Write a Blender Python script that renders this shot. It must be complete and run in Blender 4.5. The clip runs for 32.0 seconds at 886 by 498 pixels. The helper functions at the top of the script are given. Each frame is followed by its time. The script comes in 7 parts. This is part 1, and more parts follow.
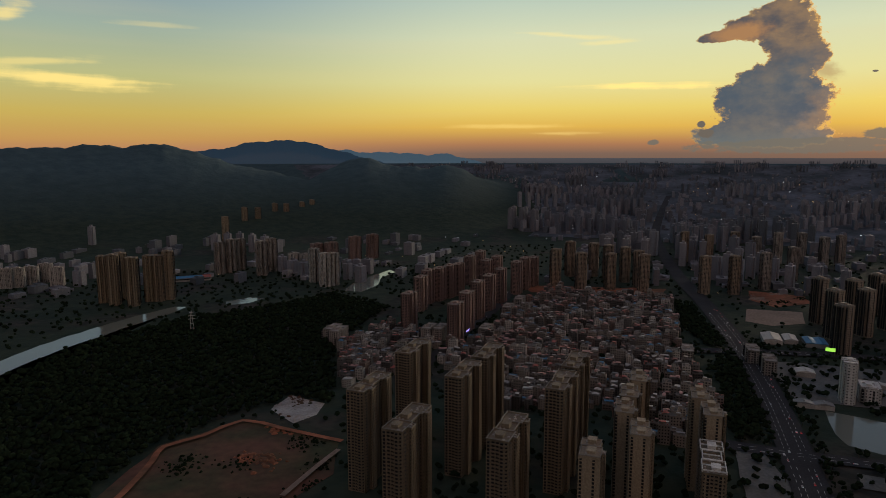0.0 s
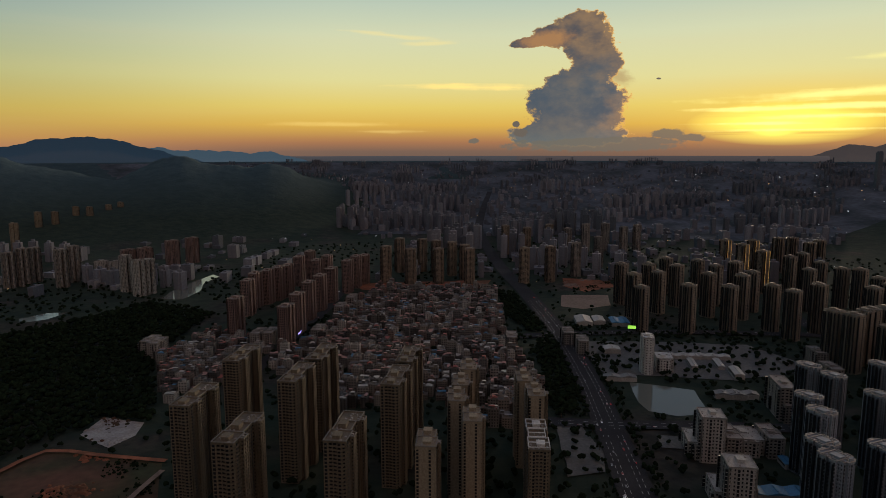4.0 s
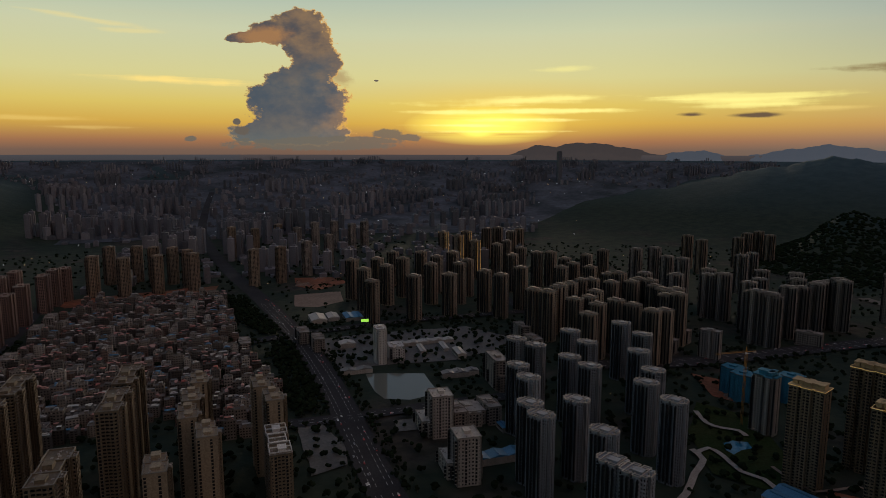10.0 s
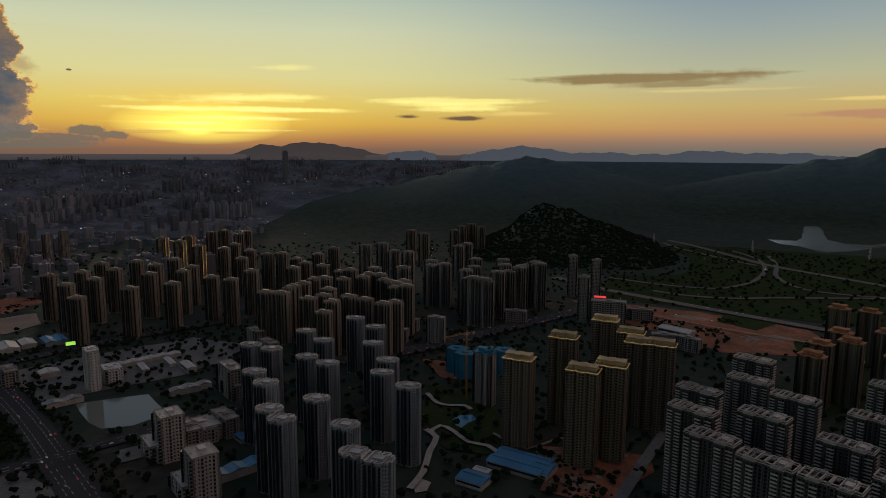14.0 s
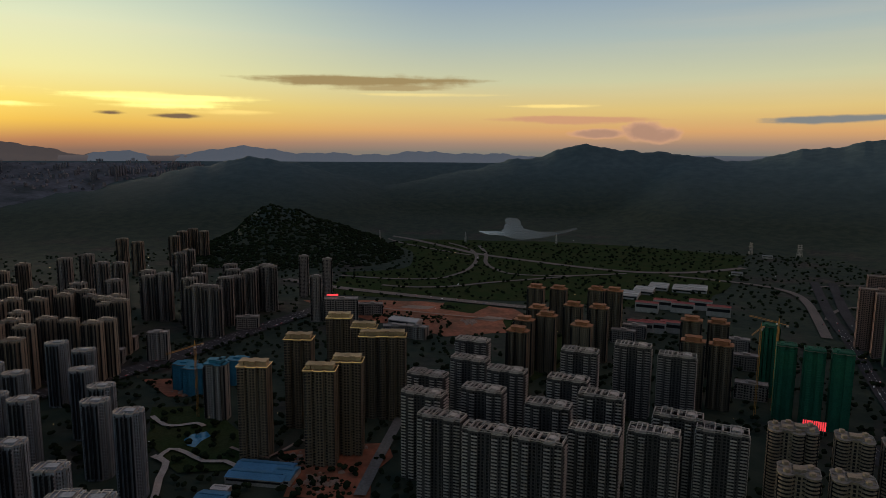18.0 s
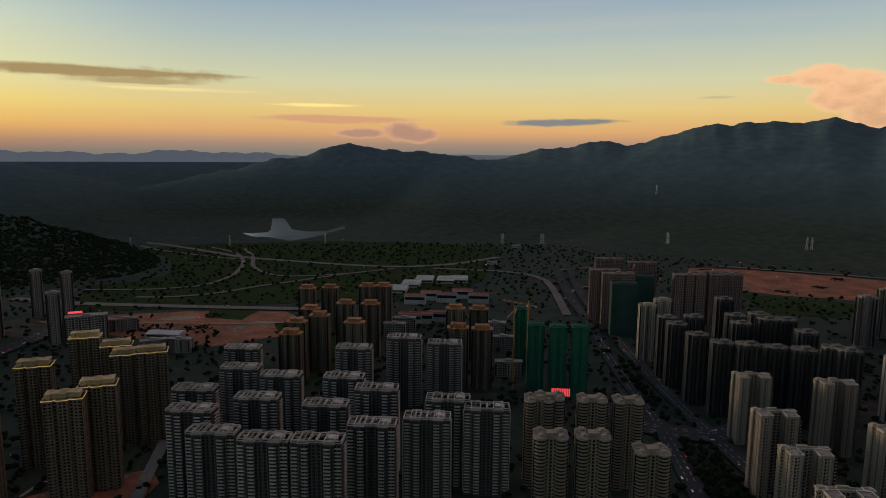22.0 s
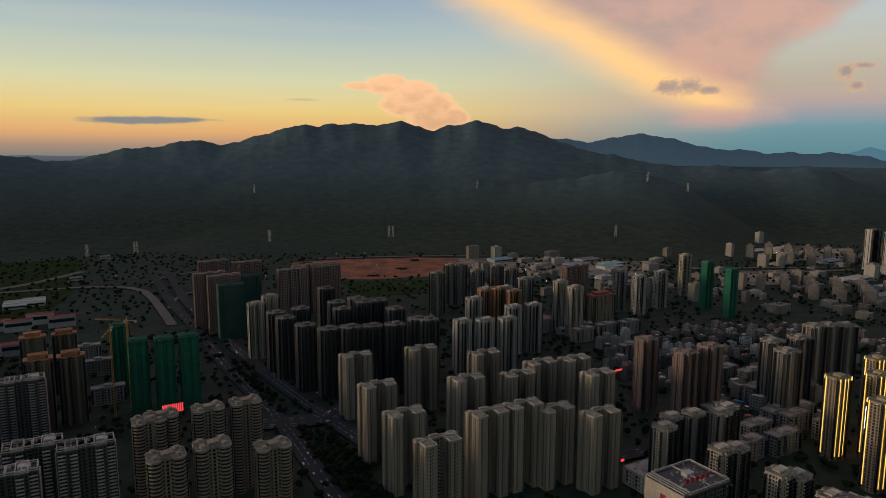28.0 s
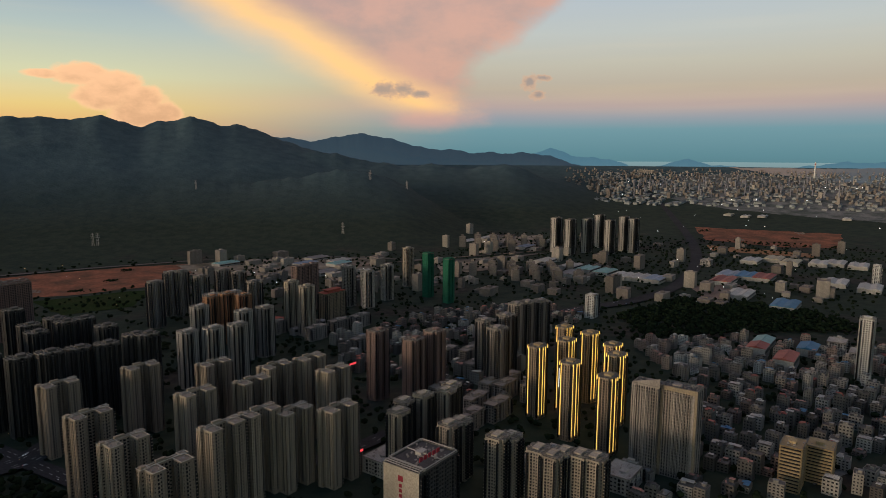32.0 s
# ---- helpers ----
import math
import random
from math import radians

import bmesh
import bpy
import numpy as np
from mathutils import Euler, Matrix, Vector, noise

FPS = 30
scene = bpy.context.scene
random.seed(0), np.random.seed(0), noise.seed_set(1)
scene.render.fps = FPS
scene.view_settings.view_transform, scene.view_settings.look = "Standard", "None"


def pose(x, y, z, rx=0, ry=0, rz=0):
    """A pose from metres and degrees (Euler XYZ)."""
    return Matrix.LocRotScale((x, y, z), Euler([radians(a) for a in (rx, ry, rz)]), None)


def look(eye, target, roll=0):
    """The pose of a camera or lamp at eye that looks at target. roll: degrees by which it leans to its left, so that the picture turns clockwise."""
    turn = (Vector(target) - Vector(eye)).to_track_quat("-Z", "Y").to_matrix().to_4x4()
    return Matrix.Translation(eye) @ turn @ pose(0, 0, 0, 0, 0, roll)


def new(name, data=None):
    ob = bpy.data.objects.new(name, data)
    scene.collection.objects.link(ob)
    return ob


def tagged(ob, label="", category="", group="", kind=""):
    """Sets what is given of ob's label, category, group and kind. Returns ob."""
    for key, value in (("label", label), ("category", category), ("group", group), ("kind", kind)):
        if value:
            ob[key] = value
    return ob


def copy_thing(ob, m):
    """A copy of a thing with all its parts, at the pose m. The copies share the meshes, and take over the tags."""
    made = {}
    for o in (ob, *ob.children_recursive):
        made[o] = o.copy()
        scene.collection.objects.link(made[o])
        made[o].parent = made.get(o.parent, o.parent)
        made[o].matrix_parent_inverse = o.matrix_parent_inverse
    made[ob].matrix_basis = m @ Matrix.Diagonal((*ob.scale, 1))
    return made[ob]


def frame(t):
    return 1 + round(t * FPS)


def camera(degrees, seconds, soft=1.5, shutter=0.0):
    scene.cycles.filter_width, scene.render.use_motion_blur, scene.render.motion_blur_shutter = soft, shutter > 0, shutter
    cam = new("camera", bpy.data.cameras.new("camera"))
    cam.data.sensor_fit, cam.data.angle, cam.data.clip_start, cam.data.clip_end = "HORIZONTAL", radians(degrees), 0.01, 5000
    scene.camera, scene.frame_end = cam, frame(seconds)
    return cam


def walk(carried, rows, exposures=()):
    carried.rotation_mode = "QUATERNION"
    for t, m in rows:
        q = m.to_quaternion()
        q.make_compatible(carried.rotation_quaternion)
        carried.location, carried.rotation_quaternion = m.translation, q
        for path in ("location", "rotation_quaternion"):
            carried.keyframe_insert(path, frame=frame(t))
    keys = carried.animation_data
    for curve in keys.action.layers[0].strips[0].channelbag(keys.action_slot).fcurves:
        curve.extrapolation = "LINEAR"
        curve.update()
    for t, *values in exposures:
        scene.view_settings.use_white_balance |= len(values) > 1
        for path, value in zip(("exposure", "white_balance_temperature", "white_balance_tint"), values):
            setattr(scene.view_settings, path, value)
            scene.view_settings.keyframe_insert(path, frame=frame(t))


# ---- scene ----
cam = camera(67.99, 32.0, 0.75)
PATH = [
    (0.0, pose(0, 0, 320, 81.76, 0.10, -0.75)),
    (0.5, pose(0, 0, 320, 81.72, 0.06, -2.57)),
    (1.0, pose(0, 0, 320, 81.70, 0.09, -4.41)),
    (1.5, pose(0, 0, 320, 81.66, 0.12, -6.25)),
    (2.0, pose(0, 0, 320, 81.66, 0.10, -8.05)),
    (2.5, pose(0, 0, 320, 81.64, 0.03, -9.88)),
    (3.0, pose(0, 0, 320, 81.61, 0.04, -11.75)),
    (3.5, pose(0, 0, 320, 81.59, 0.08, -13.69)),
    (5.5, pose(0, 0, 320, 81.53, 0.06, -21.54)),
    (6.0, pose(0, 0, 320, 81.53, 0.03, -23.54)),
    (6.5, pose(0, 0, 320, 81.51, -0.01, -25.53)),
    (7.0, pose(0, 0, 320, 81.51, -0.05, -27.53)),
    (7.5, pose(0, 0, 320, 81.53, -0.10, -29.48)),
    (8.0, pose(0, 0, 320, 81.51, -0.07, -31.42)),
    (8.5, pose(0, 0, 320, 81.50, -0.11, -33.32)),
    (9.0, pose(0, 0, 320, 81.48, -0.12, -35.22)),
    (9.5, pose(0, 0, 320, 81.47, -0.13, -37.13)),
    (10.0, pose(0, 0, 320, 81.47, -0.11, -39.04)),
    (10.5, pose(0, 0, 320, 81.46, -0.14, -41.16)),
    (11.0, pose(0, 0, 320, 81.45, -0.11, -43.51)),
    (11.5, pose(0, 0, 320, 81.43, -0.14, -46.04)),
    (12.0, pose(0, 0, 320, 81.44, -0.18, -49.00)),
    (12.5, pose(0, 0, 320, 81.45, -0.24, -53.05)),
    (13.0, pose(0, 0, 320, 81.48, -0.33, -56.56)),
    (13.5, pose(0, 0, 320, 81.50, -0.32, -59.48)),
    (14.0, pose(0, 0, 320, 81.52, -0.33, -62.38)),
    (14.5, pose(0, 0, 320, 81.56, -0.37, -65.43)),
    (15.0, pose(0, 0, 320, 81.56, -0.40, -68.59)),
    (15.5, pose(0, 0, 320, 81.61, -0.37, -71.81)),
    (17.5, pose(0, 0, 320, 81.66, -0.43, -83.31)),
    (18.0, pose(0, 0, 320, 81.69, -0.43, -85.84)),
    (18.5, pose(0, 0, 320, 81.69, -0.43, -88.37)),
    (19.0, pose(0, 0, 320, 81.69, -0.44, -90.76)),
    (19.5, pose(0, 0, 320, 81.71, -0.43, -92.92)),
    (20.0, pose(0, 0, 320, 81.72, -0.41, -95.39)),
    (20.5, pose(0, 0, 320, 81.74, -0.43, -97.93)),
    (21.0, pose(0, 0, 320, 81.75, -0.42, -100.75)),
    (21.5, pose(0, 0, 320, 81.77, -0.44, -103.39)),
    (22.0, pose(0, 0, 320, 81.77, -0.47, -105.95)),
    (22.5, pose(0, 0, 320, 81.76, -0.45, -108.50)),
    (23.0, pose(0, 0, 320, 81.77, -0.40, -110.94)),
    (23.5, pose(0, 0, 320, 81.79, -0.31, -113.72)),
    (24.0, pose(0, 0, 320, 81.78, -0.29, -116.72)),
    (24.5, pose(0, 0, 320, 81.82, -0.26, -119.85)),
    (25.0, pose(0, 0, 320, 81.85, -0.26, -122.76)),
    (25.5, pose(0, 0, 320, 81.85, -0.23, -125.60)),
    (27.5, pose(0, 0, 320, 81.91, -0.20, -137.04)),
    (28.0, pose(0, 0, 320, 81.91, -0.13, -139.93)),
    (28.5, pose(0, 0, 320, 81.91, -0.19, -142.84)),
    (29.0, pose(0, 0, 320, 81.92, -0.15, -145.94)),
    (29.5, pose(0, 0, 320, 81.91, -0.15, -149.11)),
    (30.0, pose(0, 0, 320, 81.92, -0.13, -152.13)),
    (30.5, pose(0, 0, 320, 81.89, -0.16, -155.25)),
    (31.0, pose(0, 0, 320, 81.90, -0.21, -158.26)),
    (31.5, pose(0, 0, 320, 81.90, -0.24, -161.28)),
    (32.0, pose(0, 0, 320, 81.90, -0.27, -163.45)),
]
walk(cam, PATH, [(0, 0.0, 6200, 10), (5, -0.1, 6200, 10), (9, -0.22, 6200, 10), (15, -0.15, 6200, 10), (18, 0.16, 6200, 10), (24, 0.27, 6200, 10), (28, 0.33, 6200, 10), (32, 0.35, 6200, 10)])
EYE_H = 320.0          # flying height above the plain


def lin(r, g, b, k=1.0):
    """Linear colour from 8-bit values."""
    return tuple(k * ((c / 255 / 12.92) if c < 10 else ((c / 255 + 0.055) / 1.055) ** 2.4) for c in (r, g, b)) + (1.0,)


# ---- world: dusk sky ----
world = bpy.data.worlds.new("dusk_sky")
scene.world = world
world.use_nodes = True
NT = world.node_tree
NT.nodes.clear()


class S:
    """A value in the world's node tree, with arithmetic."""

    def __init__(self, sock):
        self.s = sock

    def op(self, kind, *others):
        n = NT.nodes.new("ShaderNodeMath")
        n.operation = kind
        for i, v in enumerate((self, *others)):
            if isinstance(v, S):
                NT.links.new(v.s, n.inputs[i])
            else:
                n.inputs[i].default_value = v
        return S(n.outputs[0])

    def __add__(self, o): return self.op("ADD", o)
    def __sub__(self, o): return self.op("SUBTRACT", o)
    def __mul__(self, o): return self.op("MULTIPLY", o)
    def __truediv__(self, o): return self.op("DIVIDE", o)

    def step(self, lo, hi):
        n = NT.nodes.new("ShaderNodeMapRange")
        n.interpolation_type = "SMOOTHSTEP"
        NT.links.new(self.s, n.inputs[0])
        n.inputs[1].default_value, n.inputs[2].default_value = lo, hi
        return S(n.outputs[0])


def mixed(fac, a, b, blend="MIX"):
    n = NT.nodes.new("ShaderNodeMix")
    n.data_type, n.blend_type, n.clamp_factor = "RGBA", blend, True
    for i, v in ((0, fac), (6, a), (7, b)):
        if isinstance(v, S):
            NT.links.new(v.s, n.inputs[i])
        else:
            n.inputs[i].default_value = v
    return S(n.outputs[2])


def ramp(fac, lo, hi, stops):
    n = NT.nodes.new("ShaderNodeValToRGB")
    n.color_ramp.interpolation = "LINEAR"
    el = n.color_ramp.elements
    while len(el) < len(stops):
        el.new(1.0)
    for e, (at, col) in zip(el, stops):
        e.position, e.color = (at - lo) / (hi - lo), lin(*col)
    NT.links.new(((fac - lo) / (hi - lo)).s, n.inputs[0])
    return S(n.outputs[0])


coord = NT.nodes.new("ShaderNodeTexCoord")
sep = NT.nodes.new("ShaderNodeSeparateXYZ")
NT.links.new(coord.outputs["Generated"], sep.inputs[0])
DX, DY, DZ = (S(sep.outputs[i]) for i in range(3))
EL = DZ.op("ARCSINE") * 57.29578
AZ = DX.op("ARCTAN2", DY) * 57.29578
AZ = AZ + AZ.op("LESS_THAN", -110.0) * 360.0
SUN_AZ, SUN_EL = 43.0, 2.2


def noisy(sa, se, detail=5.0, rough=0.55, seed=0.0):
    """Noise over azimuth and elevation, -0.5 to 0.5."""
    c = NT.nodes.new("ShaderNodeCombineXYZ")
    NT.links.new((AZ * sa).s, c.inputs[0])
    NT.links.new((EL * se).s, c.inputs[1])
    c.inputs[2].default_value = seed
    n = NT.nodes.new("ShaderNodeTexNoise")
    n.inputs["Scale"].default_value, n.inputs["Detail"].default_value, n.inputs["Roughness"].default_value = 1.0, detail, rough
    NT.links.new(c.outputs[0], n.inputs["Vector"])
    return (S(n.outputs[0]) - 0.5) * 2.4


def blob(a, e, ra, re, lean=0.0):
    """1 in the middle of an ellipse, 0 on its rim. lean: rise in degrees per degree of azimuth."""
    da = AZ - a
    de = EL - e - da * lean
    return (da / ra).op("POWER", 2.0).op("ADD", (de / re).op("POWER", 2.0)).op("SQRT").op("MULTIPLY_ADD", -1.0, 1.0)


def union(parts):
    v = parts[0]
    for p in parts[1:]:
        v = v.op("SMOOTH_MAX", p, 0.12)
    return v


TOP = [(17, (124, 138, 148)), (26, (94, 110, 128)), (90, (64, 80, 104))]
west_low = ramp(EL, -4, 90, [(-4, (70, 56, 50)), (0, (178, 122, 94)), (1.2, (200, 150, 84)), (3.2, (204, 176, 88)), (6, (190, 188, 128)), (9.5, (162, 176, 156)), (13, (134, 156, 166))] + TOP)
toward = ramp(EL, -4, 90, [(-4, (70, 58, 52)), (0, (122, 98, 84)), (0.9, (176, 122, 82)), (2.2, (226, 178, 78)), (3.8, (236, 208, 106)), (6, (232, 222, 152)), (9.5, (218, 220, 178)), (13, (184, 200, 184))] + TOP)
right = ramp(EL, -4, 90, [(-4, (64, 60, 58)), (0, (122, 116, 106)), (0.8, (156, 128, 108)), (1.8, (206, 154, 100)), (3.6, (214, 184, 114)), (6, (196, 193, 153)), (9.5, (164, 175, 168)), (13, (136, 153, 167))] + TOP)
away = ramp(EL, -4, 90, [(-4, (50, 66, 72)), (0, (86, 122, 128)), (2.2, (102, 136, 142)), (3.2, (138, 142, 146)), (4.2, (168, 148, 140)), (5.4, (170, 156, 137)), (7.5, (176, 170, 152)), (10, (174, 177, 170)), (13, (164, 173, 178))] + TOP)
sky = mixed(AZ.step(-24, 8), west_low, toward)
sky = mixed(AZ.step(52, 88), sky, right)
sky = mixed(AZ.step(132, 168), sky, away)
# the eastern sky, away from the sunset, has gone dim
sky = mixed(AZ.step(199, 228) * 0.75, sky, lin(54, 63, 77))
sky = mixed((AZ * -1.0).step(94, 110) * 0.75, sky, lin(54, 63, 77))
# the broad glow where the sun has gone behind the bank
glow = blob(SUN_AZ + 1, SUN_EL + 0.9, 16, 3.6).op("MAXIMUM", 0.0).op("POWER", 2.0)
sky = mixed(glow * 0.95, sky, lin(255, 214, 84, 1.05))
sheets = noisy(0.07, 1.9, 4, 0.5, 8.0)
core = (blob(SUN_AZ - 0.4, SUN_EL - 0.1, 7.0, 1.7).op("MAXIMUM", 0.0).op("POWER", 0.9) * (sheets + 0.35).step(-0.5, 0.4)).op("MAXIMUM", blob(SUN_AZ - 1.0, SUN_EL - 0.7, 2.6, 0.75).op("MAXIMUM", 0.0))
sky = mixed(core, sky, lin(255, 236, 96, 1.7))
veil = noisy(0.03, 0.5, 4, 0.5, 3.0)
sky = mixed((veil + 0.08).step(0.0, 0.7) * EL.step(0.5, 3.0) * 0.07, sky, lin(240, 206, 150))


def cloud(base, shape, amount, soft, body, rim, rim_at, alpha=1.0):
    """Lays a cloud over the sky: body colour inside, rim colour near its edge."""
    mask = (shape + amount).step(0.0, soft) * alpha
    col = mixed((shape + amount).step(0.0, rim_at), rim, body)
    return mixed(mask, base, col)


fine = noisy(0.55, 0.75, 6, 0.6, 1.0)
mid = noisy(0.22, 0.35, 5, 0.6, 7.0)
thin = noisy(0.10, 1.3, 5, 0.55, 4.0)
puff = fine * 0.42 + mid * 0.3
# streaks lit from below
for a, e, ra, re, lean, k in ((17.4, 5.4, 8.4, 0.35, -0.02, 0.95),
                               (11.0, 9.6, 5.4, 0.30, -0.08, 0.4),
                               (14.6, 8.9, 3.0, 0.35, 0.05, 0.3),
                               (7.0, 2.3, 6.9, 0.30, 0, 0.3),
                               (10.5, 1.7, 4.5, 0.20, 0, 0.3),
                               (45.5, 4.2, 11.9, 0.49, 0.02, 0.75),
                               (49.7, 3.3, 8.4, 0.35, 0, 0.85),
                               (40.8, 3.2, 6.9, 0.25, 0, 0.8),
                               (46.0, 2.6, 7.9, 0.25, 0, 0.9),
                               (40.8, 2.1, 5.9, 0.20, 0, 0.9),
                               (43.7, 1.6, 7.4, 0.20, 0, 0.9),
                               (62.6, 4.2, 8.4, 0.45, 0, 0.6),
                               (63.4, 3.5, 7.4, 0.30, 0, 0.6),
                               (49.5, 6.7, 3.0, 0.40, 0.02, 0.35),
                               (-28.7, 5.5, 8.4, 0.79, -0.02, 0.75),
                               (-31.1, 6.6, 5.4, 0.49, 0.1, 0.4),
                               (-31.8, 9.9, 2.0, 0.89, 0.3, 0.6),
                               (-21.9, 9.8, 3.5, 0.30, 0, 0.2),
                               (62.7, 3.8, 9.4, 0.40, -0.03, 0.6),
                               (68.5, 3.2, 5.9, 0.30, 0, 0.4),
                               (95.3, 4.0, 5.4, 0.25, 0, 0.5),
                               (82.9, 4.9, 7.9, 0.25, 0, 0.3)):
    warm = lin(255, 240, 140, 1.35) if 30 < a < 66 else lin(255, 222, 128, 1.2)
    sky = cloud(sky, blob(a, e, ra, re, lean), thin * 0.9 + fine * 0.3 - 0.08, 0.85, warm, warm, 0.5, k)
# towering cloud
tower_shape = union([blob(28.0, 7.2, 1.68, 1.49), blob(27.8, 6.2, 2.08, 1.29), blob(27.1, 10.1, 2.38, 1.29, 0), blob(25.4, 9.4, 2.72, 0.99, 0), blob(23.3, 9.0, 2.23, 0.49, 0.12), blob(27.9, 8.4, 2.18, 1.58, 0), blob(29.1, 7.2, 1.68, 1.29, 0), blob(26.7, 5.4, 2.87, 1.49, 0), blob(25.1, 4.2, 2.67, 1.49, 0), blob(28.5, 4.2, 2.67, 1.88, 0), blob(27.0, 2.8, 4.16, 1.58, 0), blob(26.6, 1.4, 5.20, 1.09, 0), blob(24.5, 1.4, 3.47, 0.99, 0)])
billow = noisy(1.1, 1.5, 6, 0.62, 2.0) * 0.42 + mid * 0.14 + noisy(3.2, 4.2, 4, 0.6, 14.0) * 0.10
tower_col = mixed((mid + fine * 0.7).step(-0.5, 0.7), lin(74, 88, 100), lin(112, 108, 102))
lump = noisy(0.5, 0.8, 6, 0.62, 12.0) + (AZ - 27.0) * 0.12
tower_col = mixed((EL + mid * 3.0).step(5.2, 9.0) * 0.85, tower_col, mixed(lump.step(-0.45, 0.55), lin(82, 80, 84), lin(150, 120, 88)))
tower_col = mixed(lump.step(0.1, 0.7) * (EL * -1.0).step(-7.0, -3.0) * 0.5, tower_col, lin(132, 124, 116))
tower_col = mixed((AZ + fine * 3.0 - EL * 0.2).step(27.5, 31.0) * 0.5, tower_col, lin(168, 128, 90))
tower_col = mixed((EL * -1.0).step(-2.4, -0.2) * 0.85, tower_col, lin(104, 114, 112))
rimmed = mixed((tower_shape + billow).step(0.02, 0.20), mixed((AZ - 27.0 - (EL - 6.0) * 0.1).step(-2.5, 1.5), lin(190, 150, 92), lin(252, 190, 96)), tower_col)
rimmed = mixed((blob(24.3, 9.1, 2.6, 0.9, 0.08) + billow).step(-0.1, 0.6) * 0.6, rimmed, lin(206, 146, 82))
sky = mixed((blob(30.2, 6.1, 1.5, 1.0, -0.3) + billow).step(0.0, 0.8) * 0.55, sky, lin(168, 124, 84))
sky = mixed((tower_shape + billow).step(0.0, 0.11), sky, rimmed)
# low bank beside it and along the horizon
bank = union([blob(31.1, 0.8, 5.45, 0.45, 0), blob(34.3, 1.4, 1.58, 0.49, 0), blob(36.0, 1.1, 1.49, 0.35, 0), blob(28.2, 0.5, 7.92, 0.59, 0), blob(18.3, 0.9, 0.49, 0.25, 0)])
sky = mixed((bank + billow * 1.2).step(0.0, 0.3) * 0.9, sky, lin(110, 108, 98))
for a, e, ra, re in ((21.9, 2.3, 0.35, 0.3), (22.3, 1.6, 0.7, 0.4), (33.4, 5.8, 0.22, 0.09)):
    sky = mixed((blob(a, e, ra, re) + billow).step(0.0, 0.3), sky, lin(104, 98, 90))
# dark lens clouds
for a, e, ra, re, lean, col, k in ((79.5, 6.0, 13, 0.62, 0.01, (152, 128, 84), 0.95), (82, 5.4, 8, 0.45, 0.02, (160, 136, 92), 0.8), (59.3, 2.9, 1.7, 0.26, 0.0, (112, 92, 72), 1.0), (64.1, 2.75, 2.6, 0.3, 0.0, (112, 92, 72), 1.0),
                                    (115.5, 2.7, 6, 0.42, 0.02, (118, 122, 122), 0.95), (97, 2.8, 9, 0.5, 0.0, (196, 142, 110), 0.8), (128, 4.6, 2, 0.2, 0, (150, 140, 130), 0.4)):
    sky = cloud(sky, blob(a, e, ra, re, lean), thin * 0.6 + fine * 0.25 - 0.1, 0.55, lin(*col), lin(*col), 0.5, k)
# small pink heads
for parts, body, rim in (
        ([blob(102.6, 1.9, 2.2, 1.0), blob(103.6, 1.6, 2.4, 0.8), blob(99, 1.7, 3, 0.5)], (196, 152, 126), (212, 160, 122)),
        ([blob(135.2, 5.9, 2.4, 1.05), blob(137.4, 5.2, 2.6, 1.3), blob(139.3, 4.3, 2.1, 1.25), blob(140.9, 3.1, 1.5, 1.3), blob(136.6, 4.4, 2.6, 1.3), blob(139.0, 3.2, 2.6, 1.5), blob(132.8, 5.8, 1.6, 0.4)], (234, 180, 134), (238, 188, 138))):
    shape = union(parts)
    shade = mixed((noisy(0.6, 1.0, 5, 0.6, 11.0) + (EL - 4.2) * 0.25).step(-0.7, 0.7), lin(*[0.86 * c for c in body]), lin(*body))
    sky = cloud(sky, shape, puff * 0.42 + noisy(1.2, 1.6, 5, 0.6, 5.0) * 0.16, 0.3, shade, lin(*rim), 0.55, 0.95)
# wide fan of high cloud, lit orange along one edge
fan_wave = noisy(0.07, 0.2, 5, 0.55, 9.0)
over = EL - 3.9 + (AZ - 162.3) * 0.47 + fan_wave * 1.6
reach = (EL - 7.5).op("MAXIMUM", 0.0) * 1.15 + 166.5 - AZ + mid * 2.4 + (EL - 4.5).op("MAXIMUM", 0.0) * 0.25
fan = over.step(-3.4, 0.6) * reach.step(-0.6, 3.4) * (EL + mid * 0.5).step(2.6, 4.6) * (AZ - 134.0).step(0.0, 9.0)
fan_col = mixed(over.step(0.2, 3.4), lin(240, 190, 126), mixed((mid + fan_wave).step(-0.5, 0.6), lin(170, 140, 128), lin(196, 150, 130)))
fan_col = mixed((over.op("ABSOLUTE").op("MULTIPLY_ADD", -0.75, 1.0)).op("MAXIMUM", 0.0) * 0.65, fan_col, lin(250, 194, 116))
sky = mixed(fan * 0.88, sky, fan_col)
sky = mixed((blob(162.5, 3.0, 6, 1.3) + mid * 0.4).step(0.0, 0.9) * 0.5, sky, lin(206, 150, 132))
wisp = fine * 0.9 + noisy(1.6, 2.0, 5, 0.6, 6.0) * 0.35
for parts in ([blob(158.4, 5.5, 1.9, 0.85), blob(160.0, 5.6, 1.4, 0.8), blob(161.6, 5.2, 1.2, 0.5)], [blob(170.8, 6.1, 1.0, 0.9), blob(171.6, 5.1, 1.0, 0.5), blob(171.9, 6.5, 0.9, 0.35)]):
    shape = union(parts) + wisp
    sky = mixed(shape.step(0.05, 0.5) * 0.85, sky, mixed(shape.step(0.2, 0.9), lin(196, 158, 128), lin(146, 132, 124)))
nishita = NT.nodes.new("ShaderNodeTexSky")
nishita.sky_type, nishita.sun_disc = "NISHITA", False
